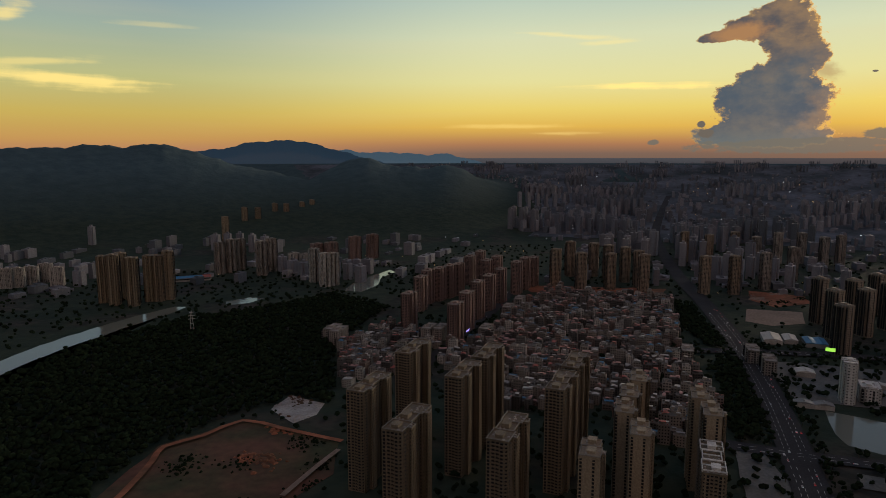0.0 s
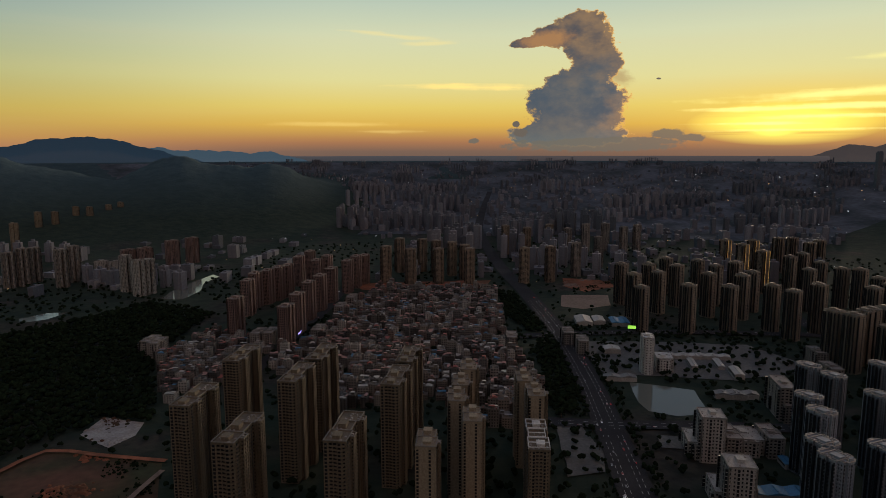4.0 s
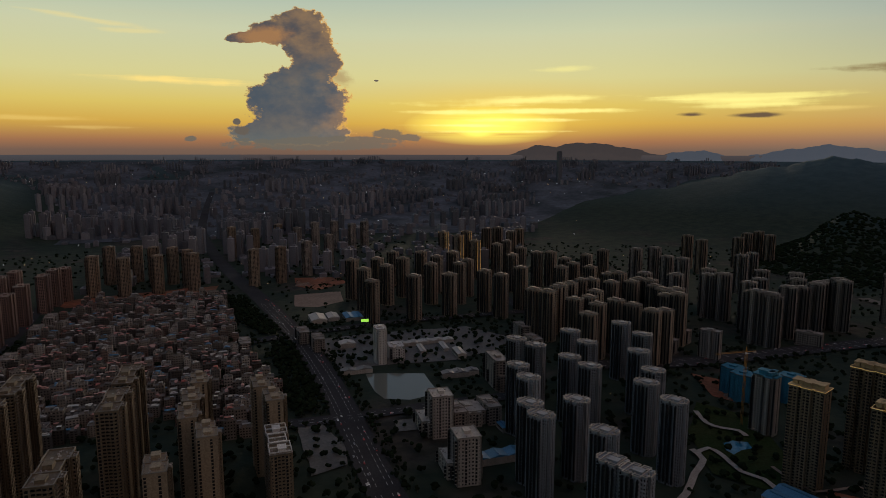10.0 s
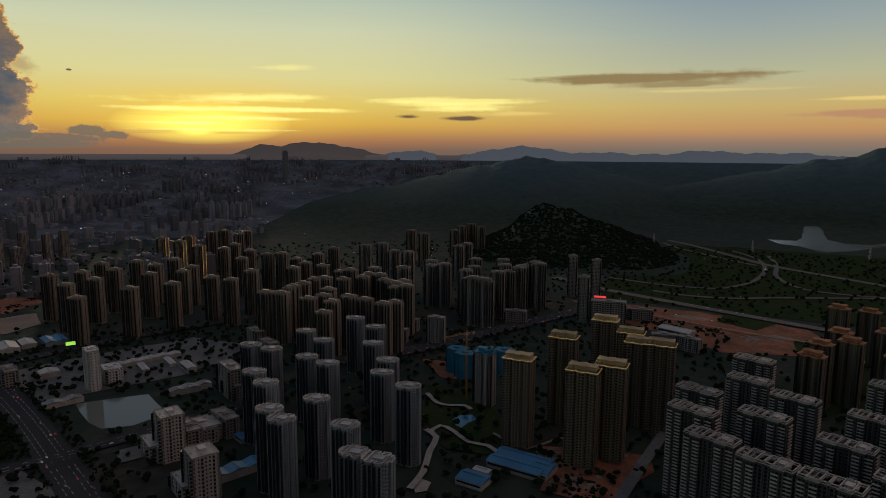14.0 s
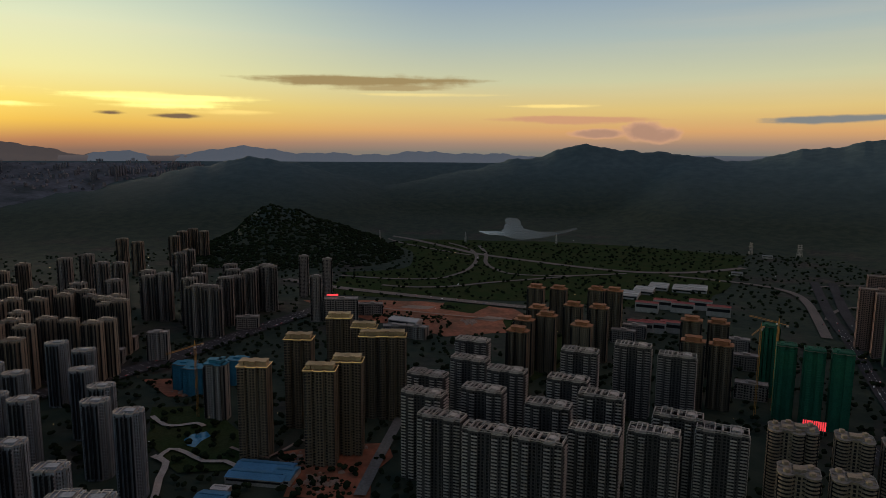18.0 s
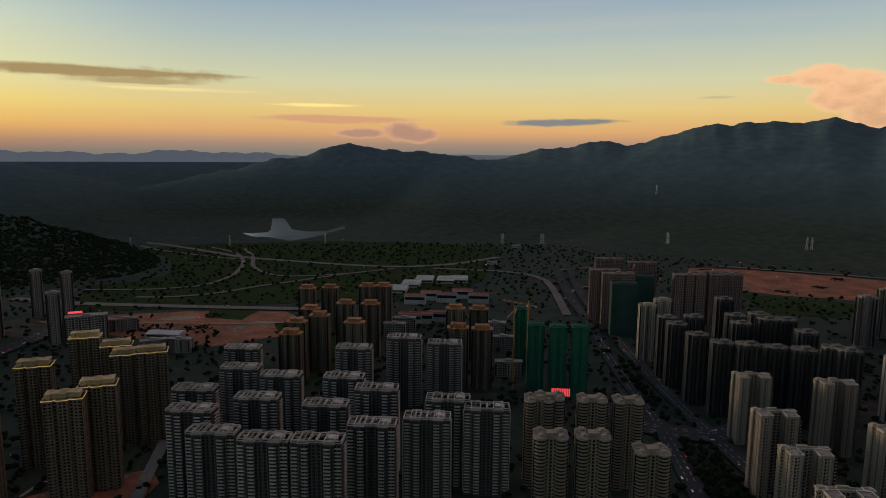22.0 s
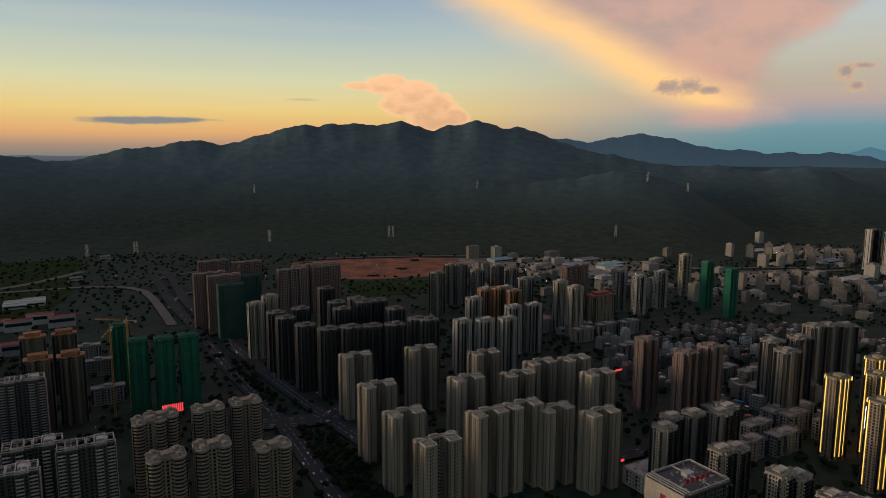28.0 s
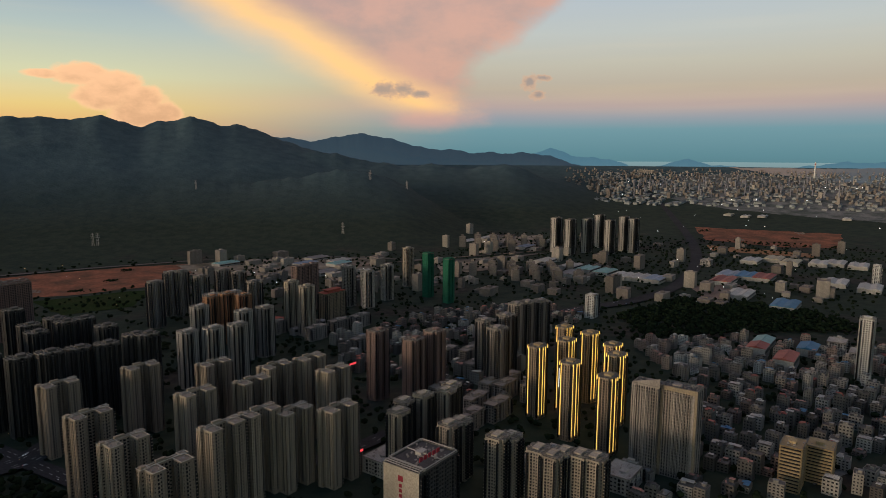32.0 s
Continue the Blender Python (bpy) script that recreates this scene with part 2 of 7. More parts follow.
nishita.sun_elevation, nishita.sun_rotation = radians(SUN_EL), radians(SUN_AZ)
sky = mixed(0.002, sky, S(nishita.outputs[0]), "ADD")
back = NT.nodes.new("ShaderNodeBackground")
back.inputs["Strength"].default_value = 1.0
NT.links.new(sky.s, back.inputs[0])
wout = NT.nodes.new("ShaderNodeOutputWorld")
NT.links.new(back.outputs[0], wout.inputs[0])

sun = new("sun", bpy.data.lights.new("sun", "SUN"))
sun.data.energy, sun.data.angle, sun.data.color = 2.5, radians(16), (1.0, 0.74, 0.5)
SUN_DIR = Vector((math.sin(radians(SUN_AZ)) * math.cos(radians(3.2)), math.cos(radians(SUN_AZ)) * math.cos(radians(3.2)), math.sin(radians(3.2))))
sun.matrix_world = look(SUN_DIR * 3000, (0, 0, 0))


# ---- materials ----
def material(name, col, col2=None, rough=0.85, scale=0.05, fine_scale=0.8, metal=0.0, bump=0.3, island=0.0, streak=False, spec=0.3, glow=None, power=0.0, amount=0.6):
    """Two-scale variation between col and col2, fine grain, relief; island: chance variation from object to object."""
    m = bpy.data.materials.new(name)
    m.use_nodes = True
    t = m.node_tree
    b = t.nodes["Principled BSDF"]
    c = t.nodes.new("ShaderNodeTexCoord")
    mp = t.nodes.new("ShaderNodeMapping")
    t.links.new(c.outputs["Object"], mp.inputs[0])
    if streak:
        mp.inputs["Scale"].default_value = (1, 1, 0.08)
    n1 = t.nodes.new("ShaderNodeTexNoise")
    n1.inputs["Scale"].default_value, n1.inputs["Detail"].default_value = scale, 6
    n2 = t.nodes.new("ShaderNodeTexNoise")
    n2.inputs["Scale"].default_value, n2.inputs["Detail"].default_value = fine_scale, 3
    t.links.new(mp.outputs[0], n1.inputs["Vector"])
    t.links.new(c.outputs["Object"], n2.inputs["Vector"])
    r = t.nodes.new("ShaderNodeMapRange")
    r.inputs[1].default_value, r.inputs[2].default_value = 0.35, 0.65
    t.links.new(n1.outputs[0], r.inputs[0])
    mx = t.nodes.new("ShaderNodeMix")
    mx.data_type = "RGBA"
    mx.inputs[6].default_value = (*col, 1)
    mx.inputs[7].default_value = (*(col2 or [v * 0.7 for v in col]), 1)
    sc = t.nodes.new("ShaderNodeMath")
    sc.operation = "MULTIPLY"
    sc.inputs[1].default_value = amount
    t.links.new(r.outputs[0], sc.inputs[0])
    t.links.new(sc.outputs[0], mx.inputs[0])
    hs = t.nodes.new("ShaderNodeHueSaturation")
    t.links.new(mx.outputs[2], hs.inputs["Color"])
    v = t.nodes.new("ShaderNodeMapRange")
    v.inputs[1].default_value, v.inputs[2].default_value, v.inputs[3].default_value, v.inputs[4].default_value = 0.3, 0.7, 0.8, 1.2
    t.links.new(n2.outputs[0], v.inputs[0])
    val = v.outputs[0]
    if island:
        src = t.nodes.new("ShaderNodeObjectInfo").outputs["Random"] if island < 1 else t.nodes.new("ShaderNodeNewGeometry").outputs["Random Per Island"]
        k = island % 1.0
        q = t.nodes.new("ShaderNodeMapRange")
        q.inputs[3].default_value, q.inputs[4].default_value = 1 - k, 1 + k
        t.links.new(src, q.inputs[0])
        mu = t.nodes.new("ShaderNodeMath")
        mu.operation = "MULTIPLY"
        t.links.new(val, mu.inputs[0])
        t.links.new(q.outputs[0], mu.inputs[1])
        val = mu.outputs[0]
        hq = t.nodes.new("ShaderNodeMapRange")
        hq.inputs[3].default_value, hq.inputs[4].default_value = 0.5 - 0.03 * k, 0.5 + 0.03 * k
        t.links.new(src, hq.inputs[0])
        t.links.new(hq.outputs[0], hs.inputs["Hue"])
    t.links.new(val, hs.inputs["Value"])
    t.links.new(hs.outputs[0], b.inputs["Base Color"])
    b.inputs["Roughness"].default_value, b.inputs["Metallic"].default_value = rough, metal
    b.inputs["Specular IOR Level"].default_value = spec
    if bump:
        bp = t.nodes.new("ShaderNodeBump")
        bp.inputs["Strength"].default_value, bp.inputs["Distance"].default_value = bump, 0.3
        t.links.new(n2.outputs[0], bp.inputs["Height"])
        t.links.new(bp.outputs[0], b.inputs["Normal"])
    if glow:
        b.inputs["Emission Color"].default_value, b.inputs["Emission Strength"].default_value = (*glow, 1), power
    return m


ASPHALT = material("asphalt", (0.055, 0.055, 0.058), (0.035, 0.035, 0.038), 0.95, 0.02, 0.5, spec=0.05)
CONCRETE = material("concrete_road", (0.17, 0.15, 0.135), (0.11, 0.10, 0.09), 0.95, 0.02, 0.4, spec=0.1)
PAVING = material("paving", (0.16, 0.16, 0.15), (0.09, 0.09, 0.09), 0.85, 0.03, 0.3)
RED_EARTH = material("red_earth", (0.33, 0.125, 0.072), (0.15, 0.08, 0.05), 0.95, 0.02, 0.12, bump=0.7, amount=1.0, spec=0.1)
WORKS_GROUND = material("works_ground", (0.20, 0.20, 0.19), (0.07, 0.085, 0.075), 0.9, 0.02, 0.1, amount=1.0)
ORANGE_EARTH = material("orange_earth", (0.36, 0.18, 0.08), (0.26, 0.14, 0.07), 0.95, 0.012, 0.15)
PALE_EARTH = material("pale_earth", (0.26, 0.19, 0.15), (0.18, 0.13, 0.10), 0.95, 0.02, 0.2)
WASTE = material("waste_ground", (0.12, 0.055, 0.037), (0.04, 0.044, 0.02), 0.95, 0.012, 0.1, bump=0.6, amount=1.0)
RUBBLE = material("broken_concrete", (0.42, 0.40, 0.37), (0.25, 0.22, 0.2), 0.9, 0.06, 0.4, bump=0.8)
GRASS = material("rough_grass", (0.030, 0.050, 0.020), (0.05, 0.055, 0.026), 1.0, 0.02, 0.4, bump=0.6, spec=0.0)
FOLIAGE = material("foliage", (0.011, 0.018, 0.010), (0.020, 0.029, 0.015), 0.9, 0.05, 0.5, island=1.35, bump=0.5, spec=0.0)
BARK = material("bark", (0.09, 0.07, 0.05), (0.05, 0.04, 0.03), 0.95, 0.5, 2.0)
ROOF_GREY = material("roof_screed", (0.15, 0.14, 0.13), (0.06, 0.058, 0.055), 0.95, 0.12, 0.8, island=0.25)
GLASS = material("window_glass", (0.014, 0.016, 0.019), (0.008, 0.009, 0.011), 0.3, 0.25, 0.35, bump=0.05, spec=0.2)
# blue-grey base colour carries the haze over the far plain
HAZED_PLAIN = material("built_up_plain", (0.13, 0.14, 0.165), (0.05, 0.06, 0.065), 0.95, 0.006, 0.05, amount=1.0, spec=0.1)
BAND_WHITE = material("balcony_render", (0.44, 0.40, 0.355), (0.30, 0.275, 0.25), 0.8, 0.08, 0.6, streak=True, island=0.12)
RED_PAINT = material("red_letter_paint", (0.32, 0.03, 0.05), (0.2, 0.02, 0.03), 0.6, 0.3, 1.0)
WHITE = material("white_paint", (0.62, 0.61, 0.58), (0.42, 0.41, 0.39), 0.7, 0.08, 0.6, streak=True)


def water_material():
    m = bpy.data.materials.new("water")
    m.use_nodes = True
    t = m.node_tree
    b = t.nodes["Principled BSDF"]
    b.inputs["Base Color"].default_value = (0.16, 0.17, 0.14, 1)
    b.inputs["Roughness"].default_value = 0.08
    b.inputs["IOR"].default_value = 1.33
    b.inputs["Specular IOR Level"].default_value = 1.0
    c = t.nodes.new("ShaderNodeTexCoord")
    n = t.nodes.new("ShaderNodeTexNoise")
    n.inputs["Scale"].default_value, n.inputs["Detail"].default_value = 0.012, 4
    t.links.new(c.outputs["Object"], n.inputs["Vector"])
    r = t.nodes.new("ShaderNodeMapRange")
    r.inputs[3].default_value, r.inputs[4].default_value = 0.05, 0.16
    t.links.new(n.outputs[0], r.inputs[0])
    t.links.new(r.outputs[0], b.inputs["Roughness"])
    return m


WATER = water_material()


def light_material(name, col, power):
    m = bpy.data.materials.new(name)
    m.use_nodes = True
    b = m.node_tree.nodes["Principled BSDF"]
    b.inputs["Base Color"].default_value = (*col, 1)
    b.inputs["Emission Color"].default_value, b.inputs["Emission Strength"].default_value = (*col, 1), power
    return m


LED_GOLD = light_material("gold_light_strip", (1.0, 0.62, 0.12), 0.8)
LED_DIM = light_material("dim_gold_light", (1.0, 0.58, 0.14), 0.42)
LED_CROWN = light_material("crown_light", (1.0, 0.66, 0.22), 0.2)
POOL = material("pool_water", (0.05, 0.22, 0.36), (0.03, 0.15, 0.27), 0.15, 0.1, 0.4, bump=0.05)
PALE_PAVING = material("pale_paving", (0.42, 0.38, 0.33), (0.28, 0.25, 0.22), 0.85, 0.08, 0.5)
LED_WINDOW = light_material("lit_window", (1.0, 0.72, 0.36), 0.55)
PAINT_LINE = material("lane_paint", (0.5, 0.5, 0.48), None, 0.8)
LED_WARM = light_material("warm_lamp", (1.0, 0.62, 0.25), 1.5)
LED_WHITE = light_material("white_lamp", (0.9, 0.95, 1.0), 1.5)
LED_RED = light_material("red_sign_light", (1.0, 0.06, 0.07), 0.9)
LED_GREEN = light_material("green_lamp", (0.45, 1.0, 0.1), 0.8)
LED_VIOLET = light_material("violet_sign_light", (0.45, 0.35, 1.0), 1.2)


# ---- building blocks ----
class Bx:
    """Collects boxes and prisms into one mesh."""

    def __init__(self):
        self.v, self.f = [], []

    def box(self, x0, y0, z0, x1, y1, z1):
        k = len(self.v)
        self.v += [(x0, y0, z0), (x1, y0, z0), (x1, y1, z0), (x0, y1, z0), (x0, y0, z1), (x1, y0, z1), (x1, y1, z1), (x0, y1, z1)]
        self.f += [(k + 3, k + 2, k + 1, k), (k + 4, k + 5, k + 6, k + 7), (k, k + 1, k + 5, k + 4), (k + 1, k + 2, k + 6, k + 5), (k + 2, k + 3, k + 7, k + 6), (k + 3, k, k + 4, k + 7)]
        return self

    def prism(self, ring, z0, z1):
        k, n = len(self.v), len(ring)
        self.v += [(x, y, z0) for x, y in ring] + [(x, y, z1) for x, y in ring]
        self.f += [tuple(k + i for i in reversed(range(n))), tuple(k + n + i for i in range(n))]
        self.f += [(k + i, k + (i + 1) % n, k + n + (i + 1) % n, k + n + i) for i in range(n)]
        return self

    def hip(self, x0, y0, x1, y1, z0, z1, inset):
        k = len(self.v)
        i = inset
        self.v += [(x0, y0, z0), (x1, y0, z0), (x1, y1, z0), (x0, y1, z0), (x0 + i, y0 + i, z1), (x1 - i, y0 + i, z1), (x1 - i, y1 - i, z1), (x0 + i, y1 - i, z1)]
        self.f += [(k + 3, k + 2, k + 1, k), (k + 4, k + 5, k + 6, k + 7), (k, k + 1, k + 5, k + 4), (k + 1, k + 2, k + 6, k + 5), (k + 2, k + 3, k + 7, k + 6), (k + 3, k, k + 4, k + 7)]
        return self

    def mesh(self, name):
        me = bpy.data.meshes.new(name)
        me.from_pydata(self.v, [], self.f)
        me.update()
        return me


def part(name, made, mat, parent, label=""):
    ob = new(name, made.mesh(name) if isinstance(made, Bx) else made)
    ob.data.materials.append(mat)
    ob.parent = parent
    if label:
        ob["label"] = label
    return ob


def ground_z(r):
    """The plain is level, and beyond 2.5 km is bent up to fit the camera's view."""
    return 0.0 if r < 2500 else EYE_H * (1 - r * (4700 - r) / 5.5e6)


# scale that keeps squeezed far things the right size from the camera
def shrink(r):
    return 1.0 if r < 2500 else r * (4700 - r) / 5.5e6


def polar(x, y):
    return math.degrees(math.atan2(x, y)), math.hypot(x, y)


def squeezed(true_r):
    return true_r if true_r < 2500 else 4700 - 5.5e6 / true_r


def at(az, true_r):
    r = squeezed(true_r)
    return r * math.sin(radians(az)), r * math.cos(radians(az))


# ---- terrain ----
def crest(az, peaks):
    rows = np.array([e - 0.85 * np.abs((az - a) / w) ** 1.6 for a, e, w in peaks])
    return np.log(np.sum(np.exp(np.maximum(rows, -9.0) * 5.0), axis=0)) / 5.0 - 0.08


RANGES = []


def mountains(foot, top, span, peaks):
    """A range of hills between two azimuths: each peak has azimuth, elevation over the eye's level and half width, in degrees."""
    RANGES.append((foot, top, span, peaks))


mountains(2350, 3700, (-60, 6), [(-39.1, 0.71, 8), (-34.9, 0.70, 6), (-30.5, 0.61, 4), (-27.0, 0.88, 3.5), (-22.8, 0.95, 3.5), (-20.0, -0.08, 3.5), (-16.1, -1.01, 4), (-6.2, -0.20, 2.6), (-2.4, -0.93, 3), (1.5, -0.75, 3), (5.4, -1.43, 3.5)])
mountains(2300, 3700, (44, 80), [(49.5, -5.42, 1.6), (52.5, -4.06, 2.2), (56.4, -3.07, 3), (61.3, -2.15, 3.2), (65.6, -1.15, 3.5), (69.8, -0.31, 3.4), (73.0, -0.84, 3.2), (77.0, -1.39, 3.5), (80.4, -1.87, 4)])
mountains(1750, 2300, (66, 84), [(68.3, -6.0, 1.8), (70.9, -4.25, 1.8), (73.0, -4.8, 2.0), (75.7, -5.8, 2.4), (78.5, -6.9, 2.4), (81.5, -8.2, 2.4)])
mountains(3050, 4000, (72, 112), [(83.7, -2.65, 4), (88.1, -1.41, 3.5), (92.5, -0.31, 3.2), (97.9, 0.92, 3.2), (101.2, 0.47, 3), (104.0, 0.35, 3), (106.7, -0.01, 4), (111.6, -0.29, 4)])
mountains(2350, 4000, (101, 160), [(104.0, 0.35, 3), (106.7, -0.01, 4), (111.6, -0.29, 4), (115.2, 0.67, 3.5), (119.4, 1.29, 3.4), (125.0, 1.72, 3), (128.1, 2.63, 3), (130.7, 2.74, 2.6), (132.8, 2.81, 2.6), (136.1, 3.02, 2.6), (140.7, 2.69, 2.2), (142.9, 3.09, 2.2), (146.2, 2.53, 2.6), (148.4, 1.48, 3.2), (150.8, 0.68, 3)])
mountains(2050, 3100, (116, 165), [(129.0, -3.33, 6), (135.8, -2.64, 6), (143.2, -2.14, 6), (150.4, -1.85, 5), (155.0, -1.10, 4)])
mountains(2750, 3700, (140, 175), [(145.6, 0.05, 5), (150.3, 0.49, 4.5), (153.1, 0.30, 4), (157.7, -0.53, 4), (162.4, -0.63, 4), (167.7, -0.81, 4), (169.1, -0.72, 3.4), (173.9, -1.45, 3)])

mountains(3950, 4250, (6, 26), [(14.5, -1.55, 0.9), (15.7, -1.2, 1.1), (17.2, -1.5, 0.9)])
mountains(3560, 3760, (0, 20), [(8.0, -3.55, 1.2), (10.3, -3.0, 1.4), (12.6, -3.6, 1.2)])
mountains(4020, 4220, (18, 34), [(23.2, -1.5, 1.3), (26.0, -1.45, 1.6), (28.4, -1.7, 1.3)])


def folds(x, y):
    """Ridges and gullies, from waves of several lengths in many directions."""
    rs = random.Random(5)
    out = 0.0
    for length, amp in ((900, 0.9), (520, 0.8), (520, 0.8), (300, 0.6), (300, 0.6), (170, 0.38), (170, 0.38), (95, 0.2), (95, 0.2), (60, 0.12)):
        a, ph = rs.uniform(0, math.pi), rs.uniform(0, 6.3)
        k = 2 * math.pi / length
        out = out + amp * np.abs(np.sin((x * math.cos(a) + y * math.sin(a)) * k / 2 + ph + 0.6 * np.sin((x * math.sin(a) - y * math.cos(a)) * k * 0.7))) - amp * 0.62
    return out


def terrain_z(az, r):
    fold = folds(r * np.sin(np.radians(az)), r * np.cos(np.radians(az)))
    z = np.where(r < 2500, 0.0, EYE_H * (1 - r * (4700 - r) / 5.5e6))
    for foot, top, (a0, a1), peaks in RANGES:
        fade = np.clip((az - a0 + 4) / 10, 0, 1) * np.clip((a1 + 4 - az) / 10, 0, 1)
        fade = fade * fade * (3 - 2 * fade)
        u = (r - foot) / (top - foot)
        wind = az + np.clip(1 - u, 0, 1) * (1.3 * np.sin(r / 230 + az * 0.35) + 0.7 * np.sin(r / 95 - az * 0.6))
        el = crest(wind, peaks) + 0.05 * np.sin(wind * 3.1) + 0.03 * np.sin(wind * 7.7 + 1) + 0.02 * np.sin(wind * 17 + 2) + 0.015 * np.sin(wind * 37)
        broad = crest(wind, [(a, e - 0.5, 2.4 * w) for a, e, w in peaks])
        u = u - 0.009 * fold * np.clip(u * (1.05 - u) * 4, 0, 1)
        up = np.clip(u, 0, 1)
        el = broad + (el - broad) * np.where(r < top, up, 1.0) ** 4
        zt = EYE_H + top * np.tan(np.radians(el))
        up = up ** 1.35
        down = np.clip(1 - (r - top) / 500, 0, 1)
        shape = np.where(r < top, up, down) * fade
        base = np.where(r < 2500, 0.0, EYE_H * (1 - r * (4700 - r) / 5.5e6))
        z = np.maximum(z, base * (1 - shape) + zt * shape)
    return z


GRID = []


def height(az, r):
    """Height of the ground, looked up in the sheet's grid."""
    i = min(int(np.searchsorted(GRID[0], az)), len(GRID[0]) - 1)
    j = min(int(np.searchsorted(GRID[1], r)), len(GRID[1]) - 1)
    return float(GRID[2][i, j])


def build_ground():
    az = np.concatenate([np.arange(-46, 206, 0.3), np.arange(206, 314, 6)])
    rr = np.concatenate([[5, 150, 320], np.arange(450, 1720, 90), np.arange(1720, 4440, 32), [4460]])
    A, R = np.meshgrid(az, rr, indexing="ij")
    Z = terrain_z(A, R)
    GRID.extend((az, rr, Z))
    X, Y = R * np.sin(np.radians(A)), R * np.cos(np.radians(A))
    verts = np.stack([X, Y, Z], -1).reshape(-1, 3)
    n, m = len(az), len(rr)
    faces = [((i + 1) % n * m + j, i * m + j, i * m + j + 1, (i + 1) % n * m + j + 1)[::-1] for i in range(n) for j in range(m - 1)]
    faces.append(tuple(i * m for i in reversed(range(n))))
    me = bpy.data.meshes.new("ground")
    me.from_pydata(verts.tolist(), [], faces)
    me.polygons.foreach_set("use_smooth", [True] * len(faces))
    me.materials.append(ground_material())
    ob = tagged(new("ground", me), "dark wooded plain and hills round a city at dusk", "ground", kind="structure")
    return ob


def ground_material():
    m = bpy.data.materials.new("ground")
    m.use_nodes = True
    t = m.node_tree
    b = t.nodes["Principled BSDF"]
    b.inputs["Roughness"].default_value = 0.95
    b.inputs["Specular IOR Level"].default_value = 0.1
    c = t.nodes.new("ShaderNodeTexCoord")

    def tex(scale, detail):
        n = t.nodes.new("ShaderNodeTexNoise")
        n.inputs["Scale"].default_value, n.inputs["Detail"].default_value = scale, detail
        t.links.new(c.outputs["Object"], n.inputs["Vector"])
        return n.outputs[0]

    def blend(fac, lo, hi, a, b2):
        r = t.nodes.new("ShaderNodeMapRange")
        r.inputs[1].default_value, r.inputs[2].default_value = lo, hi
        t.links.new(fac, r.inputs[0])
        mx = t.nodes.new("ShaderNodeMix")
        mx.data_type = "RGBA"
        t.links.new(r.outputs[0], mx.inputs[0])
        for i, v in ((6, a), (7, b2)):
            if isinstance(v, tuple):
                mx.inputs[i].default_value = (*v, 1)
            else:
                t.links.new(v, mx.inputs[i])
        return mx.outputs[2]

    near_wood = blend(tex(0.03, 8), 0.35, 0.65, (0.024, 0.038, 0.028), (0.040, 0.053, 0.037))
    # bluer, paler woodland for high slopes: distance haze mixed into the colour
    hazed_wood = blend(tex(0.02, 10), 0.35, 0.65, (0.054, 0.090, 0.104), (0.074, 0.115, 0.128))
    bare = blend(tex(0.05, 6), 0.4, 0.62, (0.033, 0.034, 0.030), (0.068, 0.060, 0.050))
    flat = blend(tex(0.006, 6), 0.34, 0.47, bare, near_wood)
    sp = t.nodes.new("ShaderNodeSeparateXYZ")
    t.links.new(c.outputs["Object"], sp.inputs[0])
    geo = blend(sp.outputs[2], 60.0, 260.0, blend(sp.outputs[2], 4.0, 25.0, flat, near_wood), hazed_wood)
    t.links.new(geo, b.inputs["Base Color"])
    bp = t.nodes.new("ShaderNodeBump")
    bp.inputs["Strength"].default_value, bp.inputs["Distance"].default_value = 0.35, 6.0
    t.links.new(tex(0.06, 6), bp.inputs["Height"])
    t.links.new(bp.outputs[0], b.inputs["Normal"])
    return m


def strip(name, mat, width, pts, z=1.7, kind="structure", label=""):
    """A road along a smooth line, laid on the ground."""
    p = [Vector((x, y, 0)) for x, y in pts]
    line = []
    for i in range(len(p) - 1):
        a, b2, c2, d = p[max(i - 1, 0)], p[i], p[i + 1], p[min(i + 2, len(p) - 1)]
        n = max(2, int((c2 - b2).length / 25))
        for k in range(n):
            u = k / n
            line.append(0.5 * ((2 * b2) + (c2 - a) * u + (2 * a - 5 * b2 + 4 * c2 - d) * u * u + (3 * b2 - a - 3 * c2 + d) * u ** 3))
    line.append(p[-1])
    v, f = [], []
    for i, q in enumerate(line):
        d = (line[min(i + 1, len(line) - 1)] - line[max(i - 1, 0)]).normalized()
        side_v = Vector((d.y, -d.x, 0))
        s = shrink(q.length)
        for o in (-0.5, 0.5):
            e = q + side_v * (o * width * s)
            v.append((e.x, e.y, ground_z(e.length) + z))
        if i:
            k = 2 * i
            f.append((k - 2, k - 1, k + 1, k))
    me = bpy.data.meshes.new(name)
    me.from_pydata(v, [], f)
    me.materials.append(mat)
    me.update()
    ob = tagged(new(name, me), label or name.replace("_", " ") + " through the city at dusk", name.split("_")[-1], kind=kind)
    ROADS.append((line, width))
    for vv in me.vertices:
        vv.co.z += 0.06 * len(ROADS)
    return ob


ROADS = []


def inside(poly, x, y):
    hit = False
    for i in range(len(poly)):
        (x1, y1), (x2, y2) = poly[i], poly[i - 1]
        if (y1 > y) != (y2 > y) and x < (x2 - x1) * (y - y1) / (y2 - y1) + x1:
            hit = not hit
    return hit


PATCHES = []
LAND = {}


